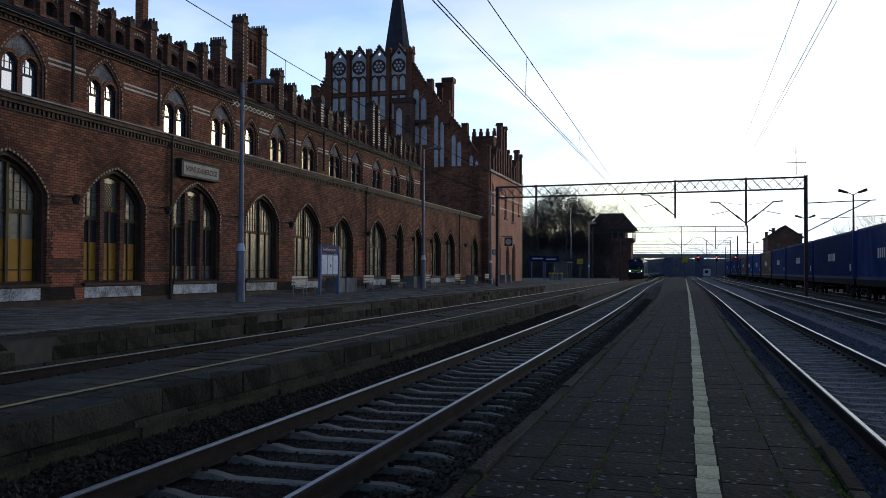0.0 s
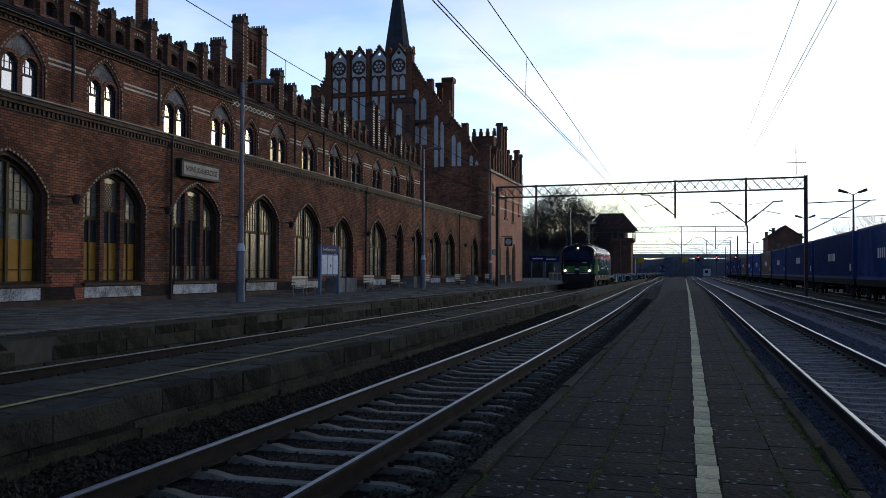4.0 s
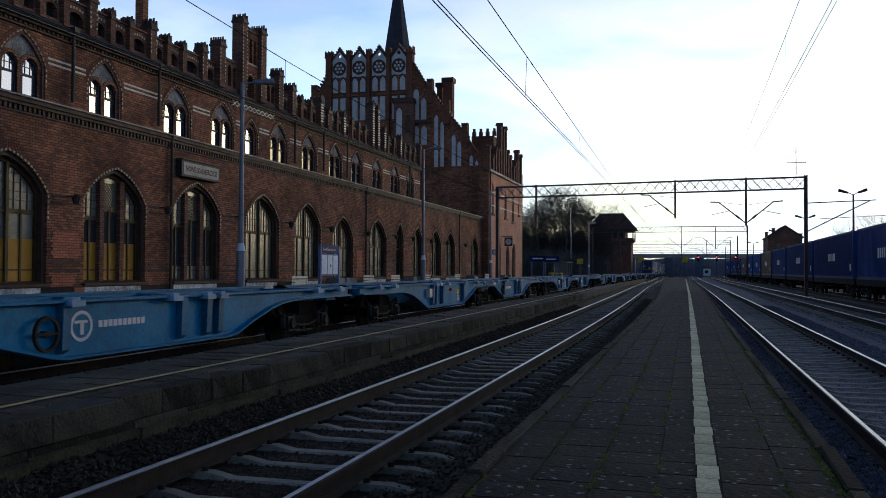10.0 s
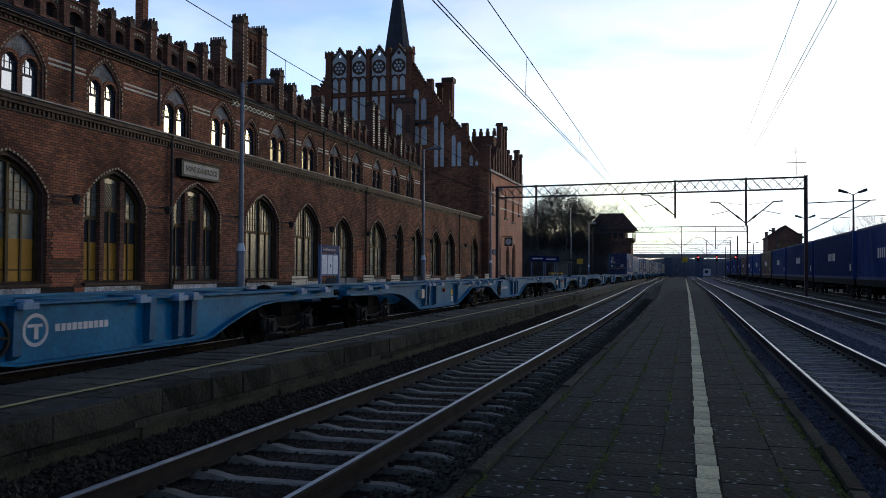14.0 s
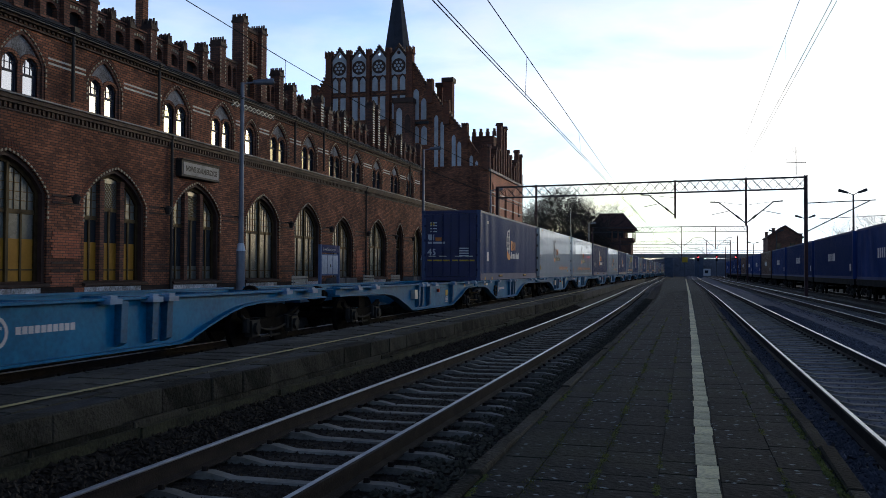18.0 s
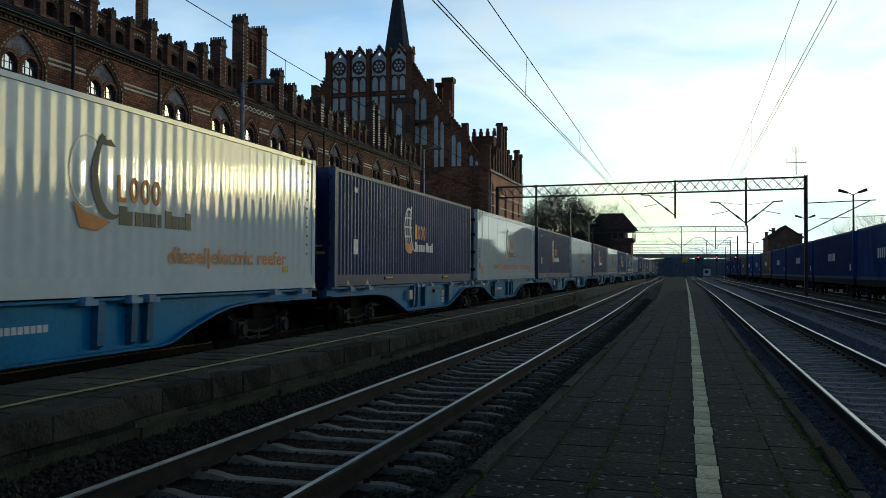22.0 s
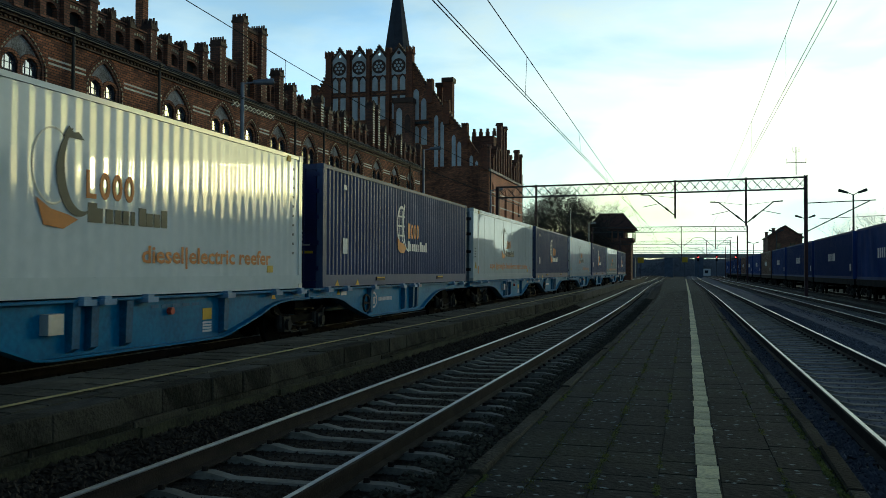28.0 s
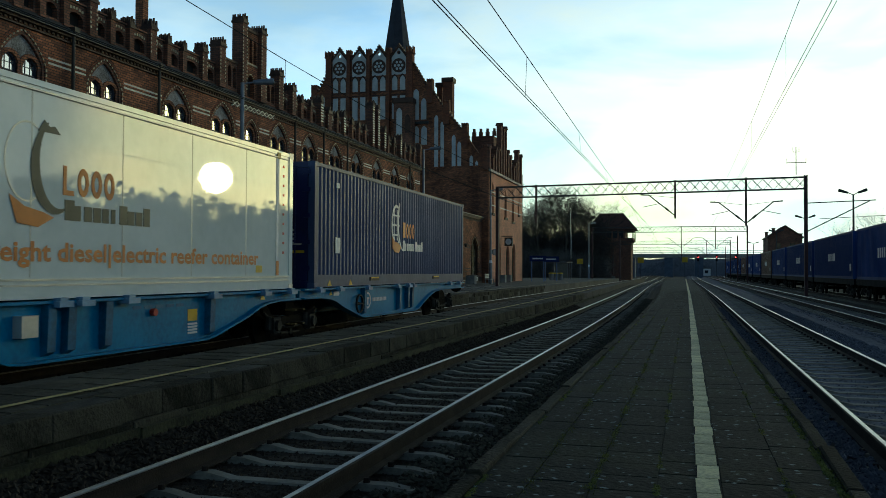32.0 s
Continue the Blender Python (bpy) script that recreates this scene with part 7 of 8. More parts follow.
# signal box
ROOFTILE = mat("dark_red_roof_tile", (0.10, 0.045, 0.035), (0.05, 0.025, 0.02), 1.5, 0.8, bump=0.5)
sb = thing("signal_box", "tall dark brick signal box with hipped tiled roof", "signal box", pose(-19.3, 218, -0.5))
part("tower", B(-2.6, 6.2, -4, 5, 0, 9.2), BRICK_DARK, sb, "sooty brick tower")
cabin = part("cabin", Mesh().box(-3.0, 4.9, -4.4, 5.4, 9.2, 12.2).box(4.9, 6.8, -4.4, 5.4, 9.2, 10.0).box(4.9, 6.8, -4.4, 5.4, 11.6, 12.2).box(6.6, 6.8, -4.4, -4.2, 10.0, 11.6).box(6.6, 6.8, 5.2, 5.4, 10.0, 11.6).box(6.6, 6.8, 0.4, 0.6, 10.0, 11.6), BRICK_DARK, sb, "overhanging cabin glazed at its corner")
for i in range(5):
    part("window", B(-2.1 + i * 1.4, -1.1 + i * 1.4, -4.46, -4.41, 10.0, 11.6), GLASS_M, sb, "cabin window")
part("roof", Mesh().add([(-3.8, -5.2, 12.0), (7.6, -5.2, 12.0), (7.6, 6.2, 12.0), (-3.8, 6.2, 12.0), (-1.6, 0.5, 16.2), (4.2, 0.5, 16.2)], [(0, 1, 5, 4), (1, 2, 5), (2, 3, 4, 5), (3, 0, 4), (3, 2, 1, 0)]), ROOFTILE, sb, "dark red hipped tile roof")

# road bridge
PIERBLUE = mat("blue_grey_concrete", (0.085, 0.11, 0.16), (0.055, 0.072, 0.105), 1.0, 0.9, bump=0.3)
rb = thing("road_bridge", "grey concrete road bridge across the tracks", "bridge")
BY = 292
part("deck", B(-60, 75, BY, BY + 9, 6.0, 7.2), CONC, rb)
part("railing", B(-60, 75, BY, BY + 0.1, 8.1, 8.25).box(-60, 75, BY, BY + 0.1, 7.6, 7.7), BLUEFRAME, rb)
rp = Mesh()
for i in range(90):
    rp.box(-60 + i * 1.5, -59.92 + i * 1.5, BY, BY + 0.1, 7.2, 8.2)
part("railing_posts", rp, BLUEFRAME, rb)
for x in (-30, -18, -6.0, 3.4, 14.5, 26):
    part("pier", B(x - 1.3, x + 1.3, BY + 1, BY + 8, -0.5, 6.0), PIERBLUE, rb, "blue-grey bridge pier")
part("embankment", Mesh().prism([(-140, -0.5), (-36, -0.5), (-58, 6.5), (-140, 6.5)], lambda a, b, d: (a, d, b), BY - 6, BY + 16), EARTH, rb)
part("embankment", Mesh().prism([(34, -0.5), (150, -0.5), (150, 6.5), (58, 6.5)], lambda a, b, d: (a, d, b), BY - 6, BY + 16), EARTH, rb)
REDLAMP = glow_mat("red_signal_lamp", (1.0, 0.04, 0.05), 14.0)
for x in (2.9, 8.2, 13.6):
    sg = thing("railway_signal", "colour-light signal showing red", "signal", pose(x, 275, -0.5), "signals")
    part("mast", Mesh().cyl((0, 0, 0), (0, 0, 6.4), 0.08), STEEL, sg)
    part("head", B(-0.3, 0.3, -0.1, 0.15, 5.2, 7.2), BLACK, sg)
    part("red_light", Mesh().cyl((0, -0.11, 6.35), (0, -0.16, 6.35), 0.17, None, 12), REDLAMP, sg, "lit red signal light")

# parked container train
PARKBLUE = mat("bright_blue_container", (0.011, 0.045, 0.19), (0.007, 0.028, 0.115), 0.6, 0.6, bump=0.1, spread=0.8, spec=0.1)
PARKBROWN = mat("brown_container", (0.10, 0.05, 0.035), (0.06, 0.03, 0.022), 0.6, 0.5, bump=0.1)
# near-black frame colour holds the shade under the parked containers
SHADEWAG = mat("dark_wagon_frame", (0.014, 0.013, 0.014), (0.007, 0.0065, 0.007), 2, 0.9, spec=0.1)


def parked(y, length, material, label, shift=0.0):
    ct = thing("shipping_container", label, "shipping container", pose(t5x(y), y, 1.2 + shift), "containers of the parked train")
    for s in (-1, 1):
        part("side_panel", corrugated(0.1, length - 0.1, 0.15, 2.75, s * 1.2, s), material, ct, "corrugated side")
        part("side_rail", B(min(s * 1.14, s * 1.22), max(s * 1.14, s * 1.22), 0.1, length - 0.1, 0, 0.15).box(min(s * 1.14, s * 1.22), max(s * 1.14, s * 1.22), 0.1, length - 0.1, 2.75, 2.87), material, ct)
        for a in (0, length - 0.12):
            part("corner_post", B(min(s * 1.08, s * 1.22), max(s * 1.08, s * 1.22), a, a + 0.12, 0, 2.87), material, ct)
    part("end_wall", B(-1.1, 1.1, 0.02, 0.08, 0.05, 2.82), material, ct)
    part("end_wall", B(-1.1, 1.1, length - 0.08, length - 0.02, 0.05, 2.82), material, ct)
    part("roof_sheet", B(-1.18, 1.18, 0.05, length - 0.05, 2.8, 2.86), material, ct)
    em = Mesh()
    for i in range(6):
        em.box(-1.232, -1.226, length * 0.55 - i * 0.5, length * 0.55 - i * 0.5 + 0.32, 1.15, 1.65)
    part("name_bars", em, LETTER, ct, "white lettering reduced to bars")
    part("data_plate", B(-1.232, -1.226, 0.6, 1.1, 0.5, 0.9), LETTER, ct)
    part("name_bars", B(-0.6, 0.6, 0.012, 0.02, 1.5, 1.7), LETTER, ct)
    return ct


def park_wagon(y, length):
    w = thing("container_wagon", "flat container wagon of the parked train in a near-black shade tone", "freight wagon", pose(t5x(y), y, 0), "wagons of the parked train")
    for s in (-1, 1):
        part("side_beam", B(min(s * 1.1, s * 1.22), max(s * 1.1, s * 1.22), 0.2, length - 0.2, 0.85, 1.19), SHADEWAG, w)
    part("deck_frame", B(-1.1, 1.1, 0.3, length - 0.3, 0.95, 1.1), SHADEWAG, w)
    for yc in (2.2, length - 2.2):
        build_bogie(w, yc)
    return w


yy = 27.0
for i, (n, m, lab) in enumerate(((13.7, PARKBLUE, "blue"), (13.7, PARKBLUE, "blue"), (16.6, PARKBLUE, "blue"), (18.6, PARKBLUE, "blue"), (14.4, PARKBLUE, "blue"), (13.7, PARKBROWN, "brown"), (13.7, PARKBLUE, "blue"), (13.7, PARKBLUE, "blue"),
                                 (13.7, PARKBROWN, "brown"), (13.7, PARKBLUE, "blue"), (13.7, PARKBLUE, "blue"), (13.7, PARKBLUE, "blue"), (13.7, PARKBLUE, "blue"))):
    park_wagon(yy - 0.5, n + 0.9)
    parked(yy, n, m, "%s corrugated shipping container on the parked train" % lab)
    yy += n + 1.3

# house behind the parked train
hs = thing("house", "dark brick house with a steep red tiled gable roof", "house", pose(19.5, 200, -0.5))
part("wall", Mesh().prism([(-3.4, 0), (3.2, 0), (3.2, 9.3), (0, 11.5), (-3.4, 9.3)], lambda a, b, d: (a, d, b), -4, 8), BRICK_DARK, hs, "sooty brick walls with a gable")
for s_ in (-1, 1):
    part("roof_slope", Mesh().prism([(0, 11.65), (s_ * 3.7, 9.1), (s_ * 3.7, 9.3), (0, 11.85)], lambda a, b, d: (a, d, b), -4.4, 8.4), ROOFTILE, hs, "dark red tiled roof slope")
for x, y, z in ((-2.1, -2.0, 11.2), (3.5, 0.0, 10.1), (-3.0, 4.0, 10.6)):
    part("chimney", Mesh().box(x - 0.3, x + 0.3, y, y + 0.6, 8.2, z).box(x - 0.38, x + 0.38, y - 0.08, y + 0.68, z, z + 0.15), BRICK_DARK, hs)
for x in (-1.4, 1.4):
    part("window", B(x - 0.5, x + 0.5, -4.03, -3.99, 6.4, 8.0), GLASS_M, hs, "dark window")

# ---- bare winter trees ----
BARK = mat("dark_bark", (0.085, 0.072, 0.062), (0.040, 0.035, 0.031), 3, 0.9)
BIRCH = mat("pale_birch_bark", (0.42, 0.41, 0.40), (0.12, 0.115, 0.11), 2.5, 0.8)
TWIG = mat("bare_twigs", (0.066, 0.060, 0.058), (0.038, 0.034, 0.033), 1, 0.95, spec=0.0)
IVY = mat("dark_ivy_leaves", (0.035, 0.042, 0.024), (0.016, 0.020, 0.012), 2, 0.9)


def tree(x, y, h, seed, spread=0.42, clumps=0):
    rnd = random.Random(seed)
    wood, fine = Mesh(), Mesh()
    tips = []

    def limb(p, d, length, r, depth):
        bend = Vector((rnd.uniform(-1, 1), rnd.uniform(-1, 1), rnd.uniform(-0.2, 0.7))) * 0.25
        q = p + (d + bend * 0.4).normalized() * length * 0.5
        e = q + (d + bend).normalized() * length * 0.5
        dst = wood if depth < 3 else fine
        n = 7 if depth < 2 else (4 if depth < 3 else 3)
        dst.cyl(p, q, r, r * 0.78, n)
        dst.cyl(q, e, r * 0.78, r * 0.5, n)
        if depth >= 6:
            tips.append(e)
            return
        for k in range(4 if depth < 1 else 3):
            a = rnd.uniform(0, 2 * math.pi)
            nd = (d * 0.9 + Vector((math.cos(a), math.sin(a), rnd.uniform(0.0, 0.5))) * rnd.uniform(0.5, 0.9)).normalized()
            limb((q if k % 2 else e) if depth else p.lerp(e, rnd.uniform(0.55, 1)), nd, length * rnd.uniform(0.55, 0.72), r * 0.48, depth + 1)

    limb(Vector((0, 0, 0)), Vector((rnd.uniform(-0.05, 0.05), rnd.uniform(-0.05, 0.05), 1)), h * spread, h * 0.016, 0)
    t = thing("tree", "bare winter tree with fine dark twigs", "tree", pose(x, y, -0.5), "trees along the line")
    part("trunk", wood, BARK, t, "dark trunk and limbs")
    part("crown", fine, TWIG, t, "fine bare twigs")
    if clumps:
        iv = Mesh()
        for i in range(clumps):
            c = Vector(tips[rnd.randrange(len(tips))]) * rnd.uniform(0.5, 0.95) + Vector((0, 0, rnd.uniform(-2, 0.5)))
            for j in range(70):
                o = c + Vector((rnd.gauss(0, 0.5), rnd.gauss(0, 0.5), rnd.gauss(0, 0.5)))
                a, b = Vector((rnd.uniform(-1, 1), rnd.uniform(-1, 1), rnd.uniform(-1, 1))) * 0.16, Vector((rnd.uniform(-1, 1), rnd.uniform(-1, 1), rnd.uniform(-1, 1))) * 0.16
                iv.add([o, o + a, o + a + b, o + b], [(0, 1, 2, 3)])
        tagged(part("ivy", iv, IVY, t, "clumps of ivy and mistletoe"), kind="stuff")
    return t


T = [tree(-31.5, 196, 19, 3, clumps=2), tree(-25.5, 190, 21, 4, clumps=3), tree(-21.5, 200, 20, 5, clumps=4), tree(-20.5, 236, 17, 6, clumps=3)]
for i, (x, y, s, r) in enumerate(((-36, 214, 1.0, 40), (-28, 215, 1.1, 80), (-23, 222, 1.0, 150), (-33, 178, 0.7, 200), (-27, 240, 0.95, 20), (-29.5, 186, 0.85, 320), (-23.8, 184, 0.9, 75), (-20.2, 190, 0.7, 140), (22, 130, 0.56, 30), (19.4, 132, 0.5, 100), (25.4, 128, 0.58, 210), (30, 120, 0.62, 60), (36, 150, 0.75, 120), (44, 160, 0.8, 170),
                                 (34, 96, 0.6, 10), (30, 75, 0.55, 100), (52, 190, 0.9, 250))):
    copy_thing(T[i % 4], pose(x, y, -0.5, 0, 0, r) @ Matrix.Diagonal((s, s, s, 1)))


def thicket(name, n, leaf, where, material, label, seed, per=40, thin=0.0):
    """Many small leaves and twigs in loose clumps."""
    r = np.random.RandomState(seed)
    c = np.array([where(*r.rand(3)) for _ in range(n)])
    o = np.repeat(c[:, :3], per, 0) + r.randn(n * per, 3) * np.repeat(c[:, 3:4], per, 0) * np.array([1, 1, 0.8])
    o[:, 2] = np.maximum(o[:, 2], -0.5)
    a, b = (r.rand(n * per, 3) - 0.5) * 2 * leaf, (r.rand(n * per, 3) - 0.5) * 2 * leaf
    if thin:
        b = np.cross(a, r.randn(n * per, 3))
        b *= thin / np.maximum(1e-6, np.linalg.norm(b, axis=1, keepdims=True))
    v = np.stack([o, o + a, o + a + b, o + b], 1).reshape(-1, 3)
    f = np.arange(n * per * 4).reshape(-1, 4)
    me = bpy.data.meshes.new(name)
    me.from_pydata(v.tolist(), [], f.tolist())
    me.materials.append(material)
    return tagged(new(name, me), label, "trees", kind="stuff")


# distance haze is put into this pale blue-grey colour
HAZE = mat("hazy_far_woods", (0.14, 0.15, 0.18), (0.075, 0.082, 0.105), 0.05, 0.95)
# brush colour raised to the grey tone of the haze
SHRUB = mat("dark_brush", (0.105, 0.100, 0.098), (0.060, 0.057, 0.056), 0.6, 0.95)
# far bank closing the view, and the woods on it
bank = Mesh()
rnd = random.Random(12)
ridge = [(-420 + i * 4, rnd.uniform(6.3, 7.5)) for i in range(211)]
for (a, p), (b, q) in zip(ridge[:-1], ridge[1:]):
    bank.add([(a, 372, -0.6), (b, 372, -0.6), (b, 377, q), (a, 377, p), (b, 384, -0.6), (a, 384, -0.6)], [(0, 1, 2, 3), (3, 2, 4, 5)])
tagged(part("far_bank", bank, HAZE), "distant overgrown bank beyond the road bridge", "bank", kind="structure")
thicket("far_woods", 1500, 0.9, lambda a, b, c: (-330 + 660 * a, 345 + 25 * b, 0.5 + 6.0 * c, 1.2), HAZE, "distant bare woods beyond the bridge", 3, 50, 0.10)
hut = thing("trackside_hut", "small white hut with a dark window beside the tracks", "hut", pose(5.4, 318, -0.5))
part("wall", B(-2.1, 2.1, 0, 2.4, 0.6, 3.1), WHITE, hut)
part("window", B(0.2, 1.3, -0.03, -0.005, 1.5, 2.5), GLASS_M, hut)
part("roof", B(-2.3, 2.3, -0.2, 2.6, 3.1, 3.25), STEEL, hut)
part("plinth", B(-2.1, 2.1, 0, 2.4, 0, 0.6), CONC, hut)
for x, y, z in ((-0.9, 262.0, 5.4), (-12.0, 238.0, 5.0)):
    yb = thing("yellow_board", "square yellow trackside board on a thin post", "sign", pose(x, y, -0.5), "yellow boards")
    part("post", Mesh().cyl((0, 0, 0), (0, 0, z + 0.6), 0.06), STEEL, yb)
    part("plate", B(-0.8, 0.8, -0.1, -0.06, z - 0.7, z + 0.75), SIGNALY, yb)
thicket("side_woods", 3400, 0.6, lambda a, b, c: (56 + 22 * a, -70 + 420 * b, (12.4 + 0.8 * math.sin(b * 41) + 0.6 * math.sin(b * 97)) * c, 1.0), TWIG, "dark woods beyond the sidings", 4, 40)
thicket("shrubs", 900, 0.7, lambda a, b, c: (-38 + 21 * a, 178 + 10 * b + 8 * (a > 0.8), 5.2 * c * (0.45 + 0.55 * math.sin(a * 17) ** 2), 0.9), SHRUB, "dark leafless brush at the end of the platform", 5, 90, 0.05)
thicket("back_brush", 1800, 0.8, lambda a, b, c: (-62 + 38 * a, 232 + 16 * b, 11.5 * c * (0.6 + 0.4 * math.sin(a * 23) ** 2), 1.3), SHRUB, "dark leafless woods behind the signal box", 7, 90, 0.09)
thicket("crown_twigs", 560, 1.1, lambda a, b, c: (-35.5 + 18.5 * a, 186 + 10 * b, 4 + (6.0 + 8.5 * math.sin(math.pi * min(1, a * 1.05)) ** 0.7) * c, 1.0), TWIG, "tangle of bare twigs in the tree crowns", 6, 70, 0.032)
bt = thing("birch_tree", "slender birch with a pale trunk among bare trees", "tree", pose(-23.3, 182, -0.5))
part("trunk", Mesh().cyl((0, 0, 0), (0.15, 0, 7.5), 0.17, 0.12, 9).cyl((0.15, 0, 7.5), (0.0, 0, 14.5), 0.12, 0.04, 9), BIRCH, bt, "pale birch trunk")
rnd = random.Random(44)
bw = Mesh()
for i in range(60):
    z = rnd.uniform(5.5, 14)
    q, l = rnd.uniform(0, 6.28), rnd.uniform(0.8, 2.2) * (15.5 - z) / 8
    e = (math.cos(q) * l, math.sin(q) * l, z + l * 0.9)
    bw.cyl((0.1, 0, z), e, 0.03, 0.012, 4)
    for j in range(5):
        bw.cyl(e, (e[0] + rnd.uniform(-0.7, 0.7), e[1] + rnd.uniform(-0.7, 0.7), e[2] - rnd.uniform(-0.4, 0.9)), 0.012, 0.006, 3)
part("branches", bw, TWIG, bt, "fine hanging birch twigs")

# ---- sleepers, slabs, blocks and stones ----
def sleeper_mesh():
    m = Mesh()
    prof = [(-1.3, -0.40), (1.3, -0.40), (1.3, -0.20), (1.1, -0.165), (0.55, -0.165), (0.35, -0.205), (-0.35, -0.205), (-0.55, -0.165), (-1.1, -0.165), (-1.3, -0.20)]
    m.prism(prof, lambda a, b, d: (a, d * (2.0 if b < -0.3 else 1.0), b), -0.062, 0.062)
    for s in (-0.7535, 0.7535):
        for k in (-0.13, 0.13):
            m.cyl((s + k, 0, -0.17), (s + k, 0, -0.125), 0.032, 0.026, 8, 1)
    return m.data("sleeper", SLEEPER, RAILSIDE)


SM = sleeper_mesh()
rnd = random.Random(21)


def sleepers(tr, xf, near, far):
    y = near[0]
    while y < near[1]:
        ob = new("sleeper", SM)
        ob.parent = tr
        ob.matrix_basis = pose(xf(y), y + rnd.uniform(-0.02, 0.02), rnd.uniform(-0.012, 0.006), 0, rnd.uniform(-0.4, 0.4), rnd.uniform(-0.8, 0.8))
        y += 0.6335
    m = Mesh()
    while y < far:
        x = xf(y)
        m.prism([(x - 1.3, -0.22), (x - 0.5, -0.168), (x - 0.3, -0.205), (x + 0.3, -0.205), (x + 0.5, -0.168), (x + 1.3, -0.22)], lambda a, b, d: (a, d, b), y - 0.11, y + 0.11)
        y += 0.6335
    if m.v:
        tagged(part("sleepers_beyond", m, SLEEPER, tr), kind="stuff")


sleepers(TRACKS[0], t1x, (8, 40), 40)
sleepers(TRACKS[1], t2x, (3.15, 75), 200)
sleepers(TRACKS[2], t3x, (5, 75), 200)
sleepers(TRACKS[3], t4x, (22, 80), 160)

def joined_sleepers(tr, xf, y0, y1):
    m, y = Mesh(), y0
    while y < y1:
        x = xf(y)
        m.prism([(x - 1.3, -0.24), (x - 1.3, -0.2), (x - 0.5, -0.168), (x - 0.3, -0.205), (x + 0.3, -0.205), (x + 0.5, -0.168), (x + 1.3, -0.2), (x + 1.3, -0.24)], lambda a, b, d: (a, d, b), y - 0.09, y + 0.09)
        y += 0.6335
    tagged(part("sleepers_beyond", m, SLEEPER, tr), kind="stuff")


joined_sleepers(TRACKS[0], t1x, -40, 7.6)
joined_sleepers(TRACKS[0], t1x, 40.5, 200)
joined_sleepers(TRACKS[1], t2x, -40, 2.9)
joined_sleepers(TRACKS[2], t3x, -40, 4.6)
joined_sleepers(TRACKS[3], t4x, -40, 21.6)
joined_sleepers(TRACKS[4], t5x, -40, 220)

# paving of the island platform
COLX = [-1.135, -0.87, -0.52, -0.17, 0.18, 0.53, 0.80]
ROW = 0.35


def slab_data(w):
    e, h = 0.0025, 0.05
    v = [(0, 0, -h), (w, 0, -h), (w, ROW - 0.004, -h), (0, ROW - 0.004, -h), (0, 0, -e), (w, 0, -e), (w, ROW - 0.004, -e), (0, ROW - 0.004, -e),
         (e, e, 0), (w - e, e, 0), (w - e, ROW - 0.004 - e, 0), (e, ROW - 0.004 - e, 0)]
    return Mesh().add(v, [(0, 1, 5, 4), (1, 2, 6, 5), (2, 3, 7, 6), (3, 0, 4, 7), (4, 5, 9, 8), (5, 6, 10, 9), (6, 7, 11, 10), (7, 4, 8, 11), (8, 9, 10, 11)])


SD = {}
rest = Mesh()
for r in range(-40, 150):
    y = 3.9 + r * ROW
    for c, (a, b) in enumerate(zip(COLX[:-1], COLX[1:])):
        shift = (t2x(y) + 3.47) if c == 0 else 0
        w = round(b - a - 0.004, 3)
        z = PT + 0.028 + rnd.uniform(-0.002, 0.002)
        yo = y + (0.12 if c % 2 else 0.0)
        if 0 <= r < 48:
            if w not in SD:
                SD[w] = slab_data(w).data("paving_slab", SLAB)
            ob = new("paving_slab", SD[w])
            ob.parent = plat_cam
            ob.matrix_basis = pose(a, yo, z, rnd.uniform(-0.2, 0.2), rnd.uniform(-0.2, 0.2), rnd.uniform(-0.25, 0.25))
        else:
            s = slab_data(w)
            rest.add([(x + a, q + yo, k + z) for x, q, k in s.v], s.f)
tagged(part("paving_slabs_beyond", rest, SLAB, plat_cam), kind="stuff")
pm = B(0, 0.125, 0, 0.33, 0, 0.004).data("painted_slab", SLABYELLOW)
for r in range(120):
    y = 3.92 + r * ROW
    ob = new("painted_block", pm)
    ob.parent = plat_cam
    ob.matrix_basis = pose(0.045 + rnd.uniform(-0.006, 0.006) - 0.0025 * max(0, y - 20) * 0.6, y, PT + 0.037, 0, 0, rnd.uniform(-0.8, 0.8))
far_line = Mesh()
far_line.add([(0.045 - 0.04, 45.8, PT + 0.04), (0.17 - 0.04, 45.8, PT + 0.04), (-0.28, 148, PT + 0.04), (-0.42, 148, PT + 0.04)], [(0, 1, 2, 3)])
part("painted_line", far_line, SLABYELLOW, plat_cam)


# block edges of the platforms
def block_data(l, h, d):
    m = Mesh().box(-d, 0, 0, l, -h, 0)
    me = m.data("edge_block", KERB)
    b = bmesh.new()
    b.from_mesh(me)
    bmesh.ops.bevel(b, geom=b.edges[:], offset=0.012, segments=1, affect="EDGES")
    b.to_mesh(me)
    b.free()
    return me


BD = {(l, h): block_data(l - 0.008, h - 0.008, 0.3) for l in (0.7, 0.95, 1.2) for h in (0.2, 0.26)}
BD.update({(l, 0.3): block_data(l - 0.008, 0.292, 0.1) for l in (0.7, 0.95, 1.2)})


